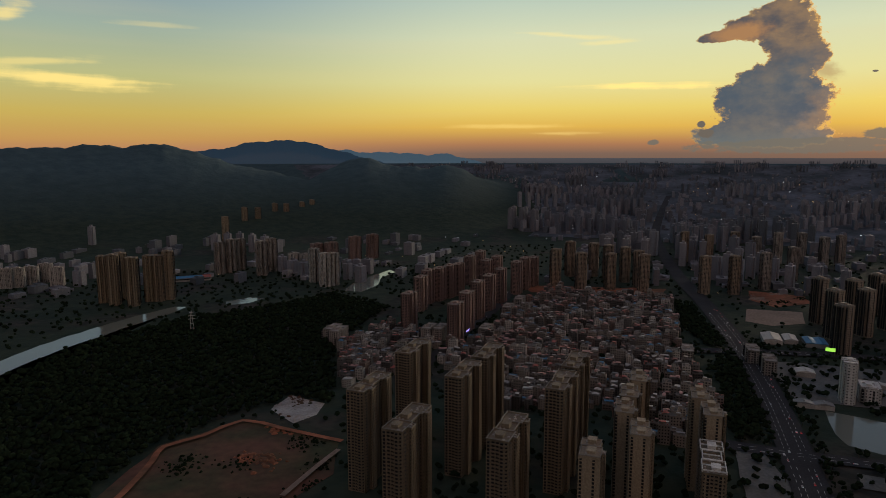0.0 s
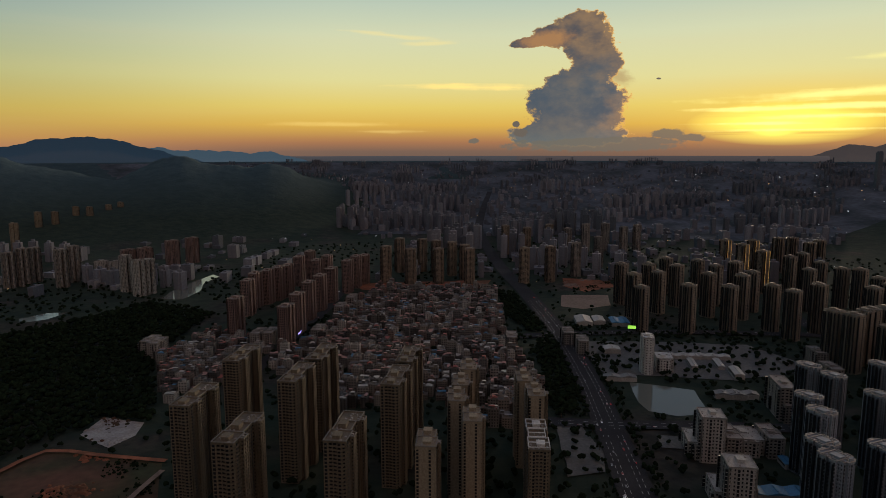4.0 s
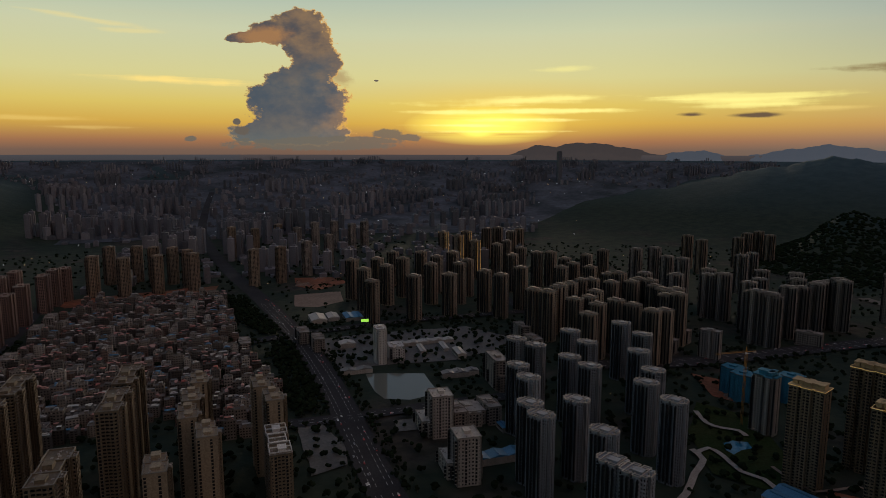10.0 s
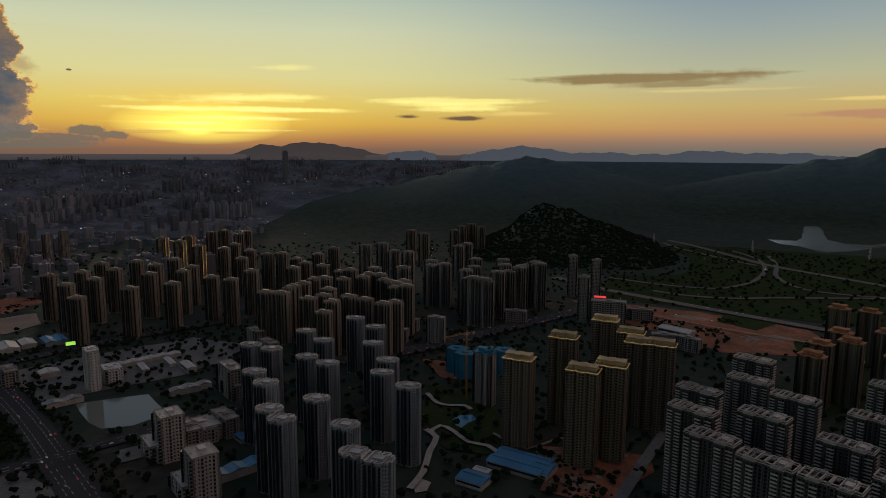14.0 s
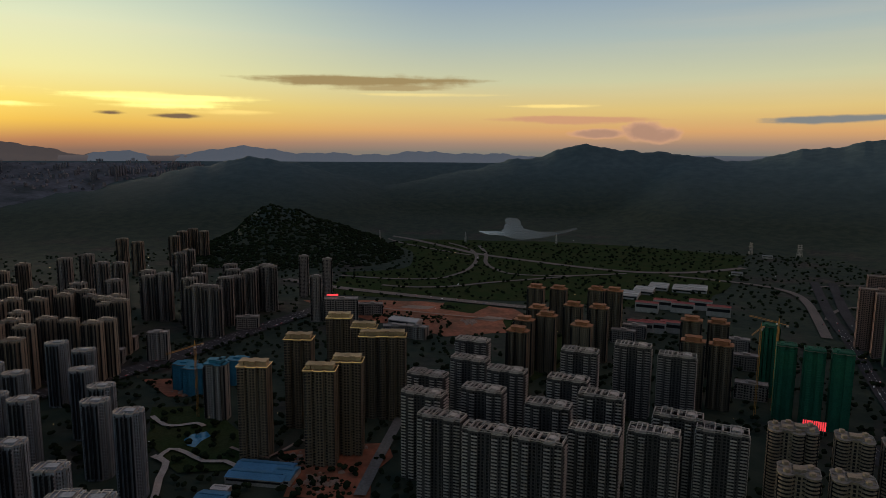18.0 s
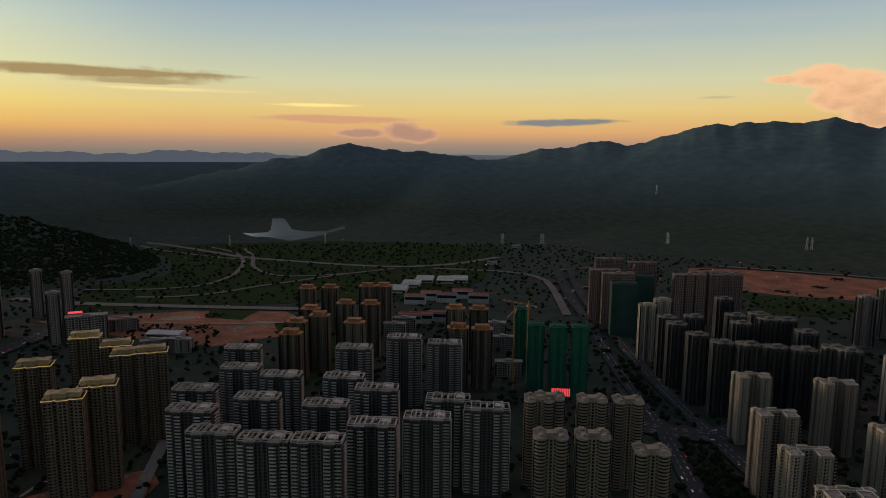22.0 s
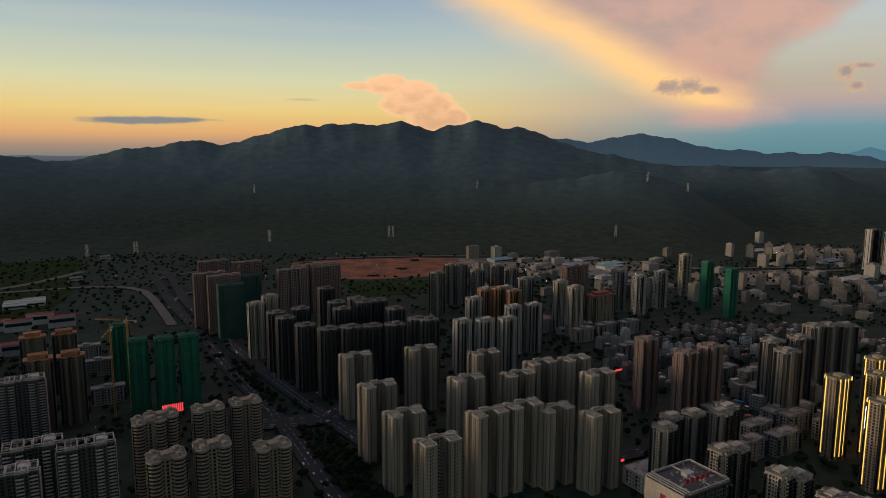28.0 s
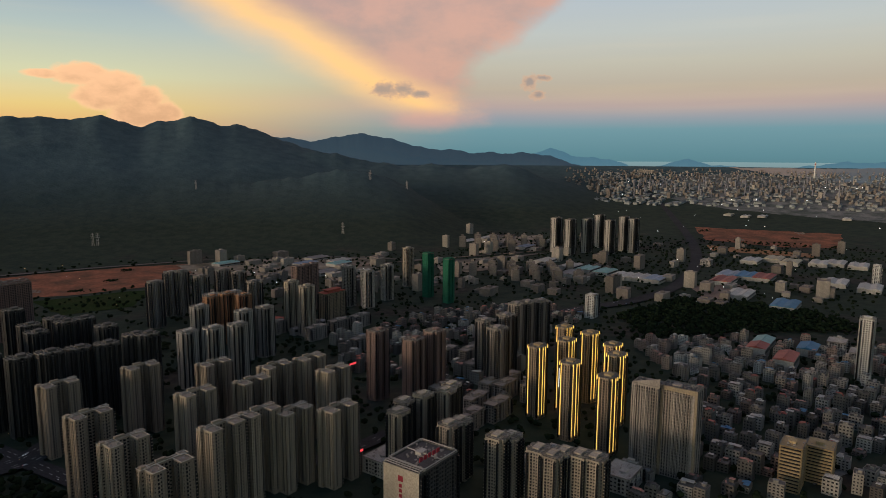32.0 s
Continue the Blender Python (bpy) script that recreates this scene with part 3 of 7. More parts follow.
def patch(name, mat, dz, pts, label=""):
    """A piece of land or water with a softly uneven outline."""
    ring = []
    rs = random.Random(len(pts) * 7 + int(abs(pts[0][0])))
    for i in range(len(pts)):
        a, b2 = Vector((*pts[i], 0)), Vector((*pts[(i + 1) % len(pts)], 0))
        n = max(1, int((b2 - a).length / 25))
        for k in range(n):
            q = a.lerp(b2, k / n)
            wob = 0.02 * (b2 - a).length if k else 0
            ring.append((q.x + rs.uniform(-wob, wob), q.y + rs.uniform(-wob, wob)))
    dz = 0.25 + 0.03 * len(PATCHES)
    PATCHES.append(pts)
    LAND.setdefault(name, []).append(pts)
    bm = bmesh.new()
    vs = [bm.verts.new((x, y, ground_z(math.hypot(x, y)) + dz)) for x, y in ring]
    bm.faces.new(vs)
    bmesh.ops.triangulate(bm, faces=bm.faces[:])
    if max(math.hypot(*q) for q in pts) > 2400:
        for _ in range(3):
            long = [e for e in bm.edges if e.calc_length() > 90]
            if long:
                bmesh.ops.subdivide_edges(bm, edges=long, cuts=1)
                bmesh.ops.triangulate(bm, faces=bm.faces[:])
        for vv in bm.verts:
            vv.co.z = ground_z(math.hypot(vv.co.x, vv.co.y)) + dz
    bmesh.ops.recalc_face_normals(bm, faces=bm.faces[:])
    me = bpy.data.meshes.new(name)
    bm.to_mesh(me)
    bm.free()
    if me.polygons and sum(p.normal.z for p in me.polygons) < 0:
        me.flip_normals()
    me.materials.append(mat)
    return tagged(new(name, me), label or name.replace("_", " ") + " lying among the city's blocks", name.split("_")[-1], kind="structure")


TILE_RED_G = material("running_track", (0.32, 0.09, 0.06), (0.22, 0.08, 0.06), 0.9, 0.05, 0.5)
build_ground()
strip("main_road", ASPHALT, 36, [(289, 373), (319, 473), (373, 622), (440, 814), (501, 1027), (572, 1338), (636, 1670), (757, 2164), (882, 2593), (1063, 3058), (1233, 3447)])
strip("cross_road", ASPHALT, 24, [(293, 697), (386, 657), (504, 618), (598, 582)])
strip("north_road", ASPHALT, 26, [(380, 1036), (501, 1027), (671, 993), (854, 928), (931, 897)])
strip("diagonal_road", ASPHALT, 24, [(1004, 1038), (906, 815), (860, 674), (809, 533)])
strip("village_road", ASPHALT, 18, [(-38, 843), (-9, 988), (62, 1168), (131, 1346), (214, 1619)])
strip("boulevard", ASPHALT, 40, [(752, 616), (856, 538), (965, 484), (1110, 427), (1300, 350), (1387, 325)])
strip("highway", CONCRETE, 26, [(1600, 512), (1522, 382), (1446, 186), (1392, 33), (1343, -110)])
strip("motorway", CONCRETE, 24, [(2621, 517), (2564, 453), (2444, 320), (2334, 227), (2191, 121), (2088, 44), (2014, -45), (1944, -145), (1878, -239), (1814, -361), (1800, -455), (1822, -577), (1904, -725)])
strip("slip_road", CONCRETE, 12, [(2522, 435), (2323, 324), (2222, 235), (2116, 135), (2053, 61)])
strip("ramp", CONCRETE, 12, [(2330, 148), (2202, 74), (2064, 43), (1923, 40), (1783, 61), (1701, 95), (1650, 134), (1634, 244), (1664, 388)])
strip("ramp", CONCRETE, 12, [(2268, 37), (2086, 11), (1921, 11), (1824, -9), (1742, -54), (1721, -128), (1732, -236), (1777, -369)])
strip("ramp", CONCRETE, 13, [(1552, 259), (1536, 204), (1539, 139), (1561, 74), (1606, 6), (1666, -110), (1732, -236)])
strip("viaduct_road", CONCRETE, 18, [(1754, -476), (1686, -613), (1626, -682), (1550, -709), (1444, -690), (1305, -644), (1169, -596)])
strip("ramp", CONCRETE, 9, [(1304, -660), (1371, -708), (1410, -752), (1425, -803)])
strip("ramp", CONCRETE, 9, [(1598, -769), (1650, -824), (1668, -937)])
strip("avenue", ASPHALT, 20, [(1705, -824), (1339, -685), (1135, -619), (862, -523), (650, -457), (484, -392), (414, -364)])
strip("avenue", ASPHALT, 20, [(1692, -863), (1359, -725), (1125, -646), (849, -560), (668, -512), (503, -474), (402, -446)])
strip("junction_road", ASPHALT, 36, [(731, -411), (648, -433), (608, -484), (604, -520), (623, -592)])
strip("front_street", ASPHALT, 22, [(383, -471), (340, -545), (288, -621), (263, -674)])
strip("expressway", ASPHALT, 34, [(347, -1088), (230, -1222), (114, -1367), (-11, -1509), (-106, -1724), (-178, -2118), (-199, -2659), (-155, -3205), (-88, -3659), (2, -3960)])
strip("highway", CONCRETE, 18, [(1594, -1294), (1374, -1554), (1070, -1824), (539, -1916), (294, -2145)])
strip("dirt_track", RED_EARTH, 7, [(-307, 511), (-296, 584), (-296, 652), (-298, 686), (-265, 714), (-232, 757), (-179, 733), (-136, 712), (-104, 697)])
strip("dirt_track", PALE_EARTH, 6, [(-144, 579), (-122, 637), (-105, 676)])
patch("pond", WATER, 0.25, [(489, 780), (521, 757), (556, 728), (530, 668), (505, 655), (480, 658), (456, 682), (460, 711), (474, 747)])
patch("lake", WATER, 0.25, [(2678, 51), (2691, -48), (3048, -81), (3061, -121), (2957, -135), (2763, -140), (2685, -199), (2682, -269), (2768, -338), (2854, -399), (2851, -441), (2778, -425), (2780, -389), (2636, -288), (2535, -210), (2443, -118), (2571, -46), (2588, 9)])
patch("far_pool", WATER, 0.25, [(3080, 1686), (3104, 1648), (3006, 1498), (2971, 1528)])
patch("far_pool", WATER, 0.25, [(2809, 1426), (2864, 1337), (2774, 1288), (2680, 1354)])
patch("river", WATER, 0.25, [(-619, 743), (-645, 875), (-637, 933), (-630, 1005), (-605, 1108), (-573, 1209), (-537, 1305), (-525, 1364), (-551, 1370), (-598, 1287), (-637, 1190), (-669, 1085), (-680, 1000), (-703, 934)])
patch("river", WATER, 0.25, [(-446, 1378), (-404, 1399), (-380, 1449), (-420, 1455), (-458, 1416)])
patch("river", WATER, 0.25, [(-220, 1525), (-172, 1511), (-141, 1591), (-139, 1688), (-107, 1770), (-125, 1806), (-170, 1705), (-204, 1614)])
patch("waste_lot", WASTE, 0.25, [(-319, 582), (-307, 693), (-228, 767), (-108, 697), (-103, 625), (-141, 566), (-152, 478), (-299, 480)])
patch("broken_concrete", RUBBLE, 0.25, [(-208, 797), (-193, 846), (-143, 815), (-147, 778), (-170, 752)])
patch("red_earth", RED_EARTH, 0.25, [(1606, -1189), (1540, -1331), (1385, -1525), (1195, -1659), (1143, -1616), (1159, -1418), (1127, -1308), (1234, -1162), (1318, -1100)])
patch("red_earth", RED_EARTH, 0.25, [(1372, 402), (1390, 279), (1391, 138), (1343, -53), (1292, -74), (1165, -56), (1118, 74), (1225, 237)])
strip("site_road", PALE_EARTH, 6, [(1340, 330), (1300, 190), (1262, 60), (1240, -60)])
patch("bare_slab", PALE_EARTH, 0.25, [(1330, 190), (1352, 165), (1345, 110), (1318, 125)])
patch("bare_slab", PALE_EARTH, 0.25, [(1250, 30), (1275, 0), (1262, -38), (1232, -10)])
patch("red_earth", RED_EARTH, 0.25, [(-238, -2983), (-769, -2888), (-691, -2579), (-490, -2558), (-256, -2673)])
patch("orange_earth", ORANGE_EARTH, 0.25, [(-245, -2548), (-569, -2431), (-548, -2334), (-251, -2408)])
patch("red_earth", RED_EARTH, 0.25, [(737, 1504), (832, 1438), (807, 1367), (712, 1336), (694, 1403)])
patch("pale_earth", PALE_EARTH, 0.25, [(646, 1321), (745, 1290), (701, 1201), (631, 1186), (597, 1222)])
patch("red_earth", RED_EARTH, 0.25, [(209, 1584), (553, 1529), (512, 1448), (224, 1497)])
patch("red_earth", RED_EARTH, 0.25, [(150, 3417), (627, 3450), (683, 3149), (322, 2844), (29, 3124)])
patch("grass", GRASS, 0.25, [at(76, 1480), at(84, 1420), at(95, 1420), at(107, 1420), at(110, 1750), at(111, 2300), at(102, 2380), at(95, 2430), at(84, 2430), at(79, 2300)])
patch("grass", GRASS, 0.25, [(1391, 94), (1366, -4), (1291, 31), (1324, 101)])
patch("grass", GRASS, 0.25, [(1251, -30), (1175, -246), (877, -53)])
patch("grass", GRASS, 0.25, [(1260, -1088), (1100, -1277), (1015, -1117), (1092, -1009)])
patch("yard", PAVING, 0.25, [(-185, -766), (-237, -797), (-217, -722), (-178, -686)])
patch("yard", PAVING, 0.25, [(501, 984), (616, 947), (772, 884), (787, 744), (629, 746), (473, 822)])
patch("works_ground", WORKS_GROUND, 0.25, [(2, -3960), (-224, -4220), (-543, -4265), (-1246, -3992), (-1446, -3900), (-1157, -3078), (-994, -3137), (-445, -3411), (-276, -3535), (-145, -3692)])
patch("red_earth", RED_EARTH, 0.25, [(651, 225), (671, 174), (685, 109), (652, 98), (610, 114), (562, 106), (562, 188), (615, 194)])
patch("red_earth", RED_EARTH, 0.25, [(857, 485), (868, 422), (858, 357), (807, 344), (797, 418)])
patch("garden", GRASS, 0.25, [(761, 420), (771, 350), (685, 270), (609, 253), (598, 308), (671, 379)])
patch("swimming_pool", POOL, 0.25, [(673, 337), (687, 334), (696, 321), (685, 311), (671, 316), (655, 316), (658, 326)])
strip("garden_path", PALE_PAVING, 6, [(729, 403), (706, 376), (706, 357), (714, 341), (706, 328)])
strip("garden_path", PALE_PAVING, 6, [(621, 341), (645, 339), (639, 319), (621, 291), (623, 269), (609, 248)])
strip("garden_path", PALE_PAVING, 7, [(503, 297), (539, 302), (581, 318), (615, 328), (628, 349)])
patch("plaza", PALE_PAVING, 0.25, [(515, 302), (528, 298), (526, 286), (510, 282), (502, 290)])
strip("site_road", PAVING, 12, [(567, 117), (633, 113), (714, 107), (799, 101)])
strip("site_fence", PALE_EARTH, 4, [(655, 276), (635, 228), (678, 206), (671, 174), (652, 134)])
patch("sports_field", TILE_RED_G, 0.25, [(712, -1097), (704, -1128), (662, -1132), (625, -1079), (638, -1040), (677, -1045)])
patch("parking", PAVING, 0.25, [(324, 669), (355, 675), (346, 595), (324, 554), (283, 555)])
patch("parking", PAVING, 0.25, [(424, 616), (468, 595), (445, 571), (411, 586)])
patch("bare_field", PALE_EARTH, 0.25, [(511, -2455), (366, -2654), (313, -2278), (413, -2173)])
patch("bare_field", PALE_EARTH, 0.25, [(-133, -1732), (-270, -1777), (-257, -1600), (-155, -1537)])
# far city ground, tinted for haze
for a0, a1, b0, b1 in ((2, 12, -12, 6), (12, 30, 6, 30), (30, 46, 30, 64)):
    patch("built_up_plain", HAZED_PLAIN, 0.25, [at(a0 + (a1 - a0) * k / 6, 2560) for k in range(7)] + [at(b1 - (b1 - b0) * k / 6, 20000) for k in range(7)], "built-up plain of the far city, haze put into its colour")
YARD = material("works_yard", (0.38, 0.31, 0.24), (0.12, 0.11, 0.08), 0.95, 0.014, 0.12, amount=1.0, spec=0.1)
patch("works_yard", YARD, 0.25, [(1272, -1577), (1089, -1810), (833, -2052), (693, -1710), (859, -1547), (1092, -1451)])
patch("works_yard", YARD, 0.25, [(859, -2116), (562, -2528), (369, -2619), (320, -2412), (615, -1988)])
patch("works_yard", YARD, 0.25, [(576, -1862), (407, -2076), (355, -1822), (502, -1675)])
strip("slip_road", PALE_EARTH, 10, [(1665, -1362), (1442, -1616), (1183, -1890), (952, -2131), (741, -2389), (468, -2588)])
strip("works_road", PALE_EARTH, 9, [(1170, -1450), (955, -1525), (723, -1782), (525, -1986), (307, -2197)])
patch("sea", WATER, 0.25, [(-527, -4413), (-1323, -4260), (-1497, -4201), (-1386, -3866), (-1225, -3922), (-928, -4096)])


# ---- distant ranges beyond the plain, haze put in as emission ----
def glowing_range(name, r, col, peaks):
    m = bpy.data.materials.new(name)
    m.use_nodes = True
    b = m.node_tree.nodes["Principled BSDF"]
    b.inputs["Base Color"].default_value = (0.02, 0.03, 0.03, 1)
    # haze in front of the range is put in as an even glow
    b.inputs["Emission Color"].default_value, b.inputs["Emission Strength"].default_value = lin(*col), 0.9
    lo, hi = min(p[0] for p in peaks) - 9, max(p[0] for p in peaks) + 9
    az = np.arange(lo, hi, 0.12)
    end = np.clip(np.minimum(az - lo, hi - az) / 8, 0, 1)
    el = np.maximum(crest(az, [(a, e, 1.7 * w) for a, e, w in peaks]), (-0.9 if r > 4500 else -0.6) - 2.2 * (1 - end) ** 2) - 0.5 * (1 - np.clip(end * 2, 0, 1)) ** 2 + 0.05 * np.sin(az * 2.3) + 0.03 * np.sin(az * 5.1 + 1) + 0.012 * np.sin(az * 13)
    v, f = [], []
    for i, (a, e) in enumerate(zip(az, el)):
        sa, ca = math.sin(radians(a)), math.cos(radians(a))
        top = max(EYE_H + r * math.tan(radians(max(e, -2.6))), 150)
        for rr, z in ((r - 60, 140.0), (r - 25, (top + 150) / 2), (r, top), (r + 30, 140.0)):
            v.append((rr * sa, rr * ca, z))
        if i:
            k = 4 * i
            f += [(k - 4 + j, k + j, k + j + 1, k - 3 + j) for j in range(3)]
    me = bpy.data.meshes.new(name)
    me.from_pydata(v, [], f)
    me.polygons.foreach_set("use_smooth", [True] * len(f))
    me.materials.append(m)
    tagged(new(name, me), "mountain range on the horizon, its haze painted as glow", "mountain", kind="structure")


glowing_range("far_mountain", 4560, (27, 44, 58), [(-36.2, 0.47, 5), (-30.9, 0.48, 4), (-18.7, 0.38, 3), (-14.4, 1.12, 2.2), (-12.1, 1.22, 2), (-10.0, 0.52, 2.4), (-7.2, -0.44, 3)])
glowing_range("distant_mountain", 4640, (62, 80, 92), [(-7.7, 0.42, 1.6), (-5.8, 0.13, 1.6), (-3.8, 0.23, 2), (-1.4, 0.03, 2), (0.9, 0.08, 1.6), (3.0, -0.60, 2)])
glowing_range("distant_mountain", 4675, (66, 58, 56), [(47.4, 0.51, 1.6), (51.0, 0.77, 2.2), (53.4, 0.41, 2.4), (59.8, 0.11, 2.2)])
glowing_range("distant_mountain", 4668, (76, 80, 88), [(59.8, 0.11, 2.2), (66.0, -0.05, 2.6), (69.3, 0.53, 2.6), (73.0, -0.10, 2.4), (76.1, 0.06, 2.4), (79.5, -0.10, 2.4), (83.8, 0.23, 2.6), (86.8, -0.05, 3), (90.3, 0.06, 4)])
glowing_range("far_mountain", 4658, (70, 68, 72), [(56.4, -0.88, 3), (76.1, -0.58, 3), (80.3, -0.89, 3), (88.0, -0.58, 4), (91.4, -0.53, 4)])
glowing_range("far_mountain", 4560, (40, 55, 66), [(149.6, 1.57, 2), (152.2, 1.10, 2), (156.3, 1.87, 2.4), (159.4, 0.94, 2.4), (163.6, 0.61, 2.4), (167.6, 0.35, 2.2), (170.6, 0.34, 2.2), (172.4, -0.39, 2)])
glowing_range("distant_mountain", 4640, (70, 106, 120), [(172.7, 0.68, 1.4), (176.2, -0.01, 2), (183.6, -0.16, 1.6), (187.2, -0.67, 4), (194.9, -0.34, 3), (197.2, -0.35, 3)])


def haze_backdrop(a0, a1, low, high, drop=6):
    """An added backdrop strip before the horizon: far plain and sea, their haze painted as glow."""
    m = bpy.data.materials.new("haze_backdrop")
    m.use_nodes = True
    t = m.node_tree
    b = t.nodes["Principled BSDF"]
    b.inputs["Base Color"].default_value = (0.02, 0.02, 0.02, 1)
    c = t.nodes.new("ShaderNodeTexCoord")
    sp = t.nodes.new("ShaderNodeSeparateXYZ")
    t.links.new(c.outputs["Object"], sp.inputs[0])
    # haze gradient by height, painted into the emission colour
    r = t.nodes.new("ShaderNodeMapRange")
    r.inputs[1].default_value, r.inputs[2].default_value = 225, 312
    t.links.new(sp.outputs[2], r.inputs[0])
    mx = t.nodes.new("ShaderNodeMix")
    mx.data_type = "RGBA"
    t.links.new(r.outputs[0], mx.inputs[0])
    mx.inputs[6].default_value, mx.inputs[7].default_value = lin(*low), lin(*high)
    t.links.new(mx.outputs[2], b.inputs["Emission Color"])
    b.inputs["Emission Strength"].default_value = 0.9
    rs = random.Random(int(a0))
    v, f = [], []
    n = int((a1 - a0) / 0.12)
    for i in range(n + 1):
        a = radians(a0 + (a1 - a0) * i / n)
        top = EYE_H - drop + (3 if drop < 10 else 0.6) * math.sin(i * 0.11) * math.sin(i * 0.043 + 1) 
        for rr, z in ((4480, 190.0), (4650, 240.0), (4665, top), (4690, 60.0)):
            v.append((rr * math.sin(a), rr * math.cos(a), z))
        if i:
            k = 4 * i
            f += [(k - 4 + j, k + j, k + j + 1, k - 3 + j) for j in range(3)]
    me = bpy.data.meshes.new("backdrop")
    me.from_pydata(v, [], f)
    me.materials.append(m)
    tagged(new("backdrop", me), "backdrop strip along the horizon, haze painted as glow", "backdrop", kind="structure")


haze_backdrop(-48, 22, (52, 53, 57), (80, 79, 82), 30)
haze_backdrop(22, 62, (52, 50, 54), (88, 79, 77), 30)
haze_backdrop(62, 96, (52, 50, 54), (88, 79, 77), 30)
haze_backdrop(96, 150, (44, 46, 54), (84, 86, 92))
haze_backdrop(150, 208, (104, 128, 130), (118, 146, 148), 34)


# ---- tower kinds ----
KINDS, MADE = {}, {}


def wall_paint(name, col, col2=None, island=0.12):
    return material(name, col, col2 or tuple(v * 0.62 for v in col), 0.8, 0.09, 0.7, streak=True, island=island)


BROWN = wall_paint("brown_render", (0.205, 0.165, 0.115))
BEIGE = wall_paint("beige_render", (0.29, 0.235, 0.165))
TAN = wall_paint("tan_render", (0.30, 0.235, 0.175))
RED_BROWN = wall_paint("red_brown_render", (0.255, 0.175, 0.155))
ROW = wall_paint("grey_beige_tile", (0.36, 0.30, 0.235))
GREY = wall_paint("grey_render", (0.33, 0.295, 0.265))
PALE = wall_paint("pale_render", (0.45, 0.42, 0.38))
BLUE_WHITE = wall_paint("blue_white_tile", (0.29, 0.315, 0.345))
CREAM = wall_paint("cream_tile", (0.46, 0.40, 0.32))
DARK = wall_paint("dark_tile", (0.105, 0.098, 0.094))
ORANGE = wall_paint("orange_tile", (0.40, 0.215, 0.12))
YELLOW = wall_paint("yellow_tile", (0.44, 0.33, 0.18))
NET_GREEN = material("green_net", (0.02, 0.13, 0.075), (0.012, 0.08, 0.05), 0.9, 0.06, 0.6, bump=0.5)
NET_DARK = material("dark_green_net", (0.03, 0.07, 0.055), (0.02, 0.045, 0.04), 0.9, 0.06, 0.6)
NET_BLUE = material("blue_net", (0.04, 0.20, 0.30), (0.03, 0.13, 0.20), 0.9, 0.06, 0.6)
TILE_RED = material("red_roof_tile", (0.34, 0.09, 0.06), (0.22, 0.07, 0.05), 0.85, 0.1, 0.8)
TILE_BROWN = material("orange_roof_tile", (0.36, 0.17, 0.08), (0.24, 0.11, 0.06), 0.85, 0.1, 0.8)

CORNICE = wall_paint("stone_coping", (0.23, 0.21, 0.18))
CORNICE_PALE = wall_paint("pale_coping", (0.46, 0.42, 0.36))


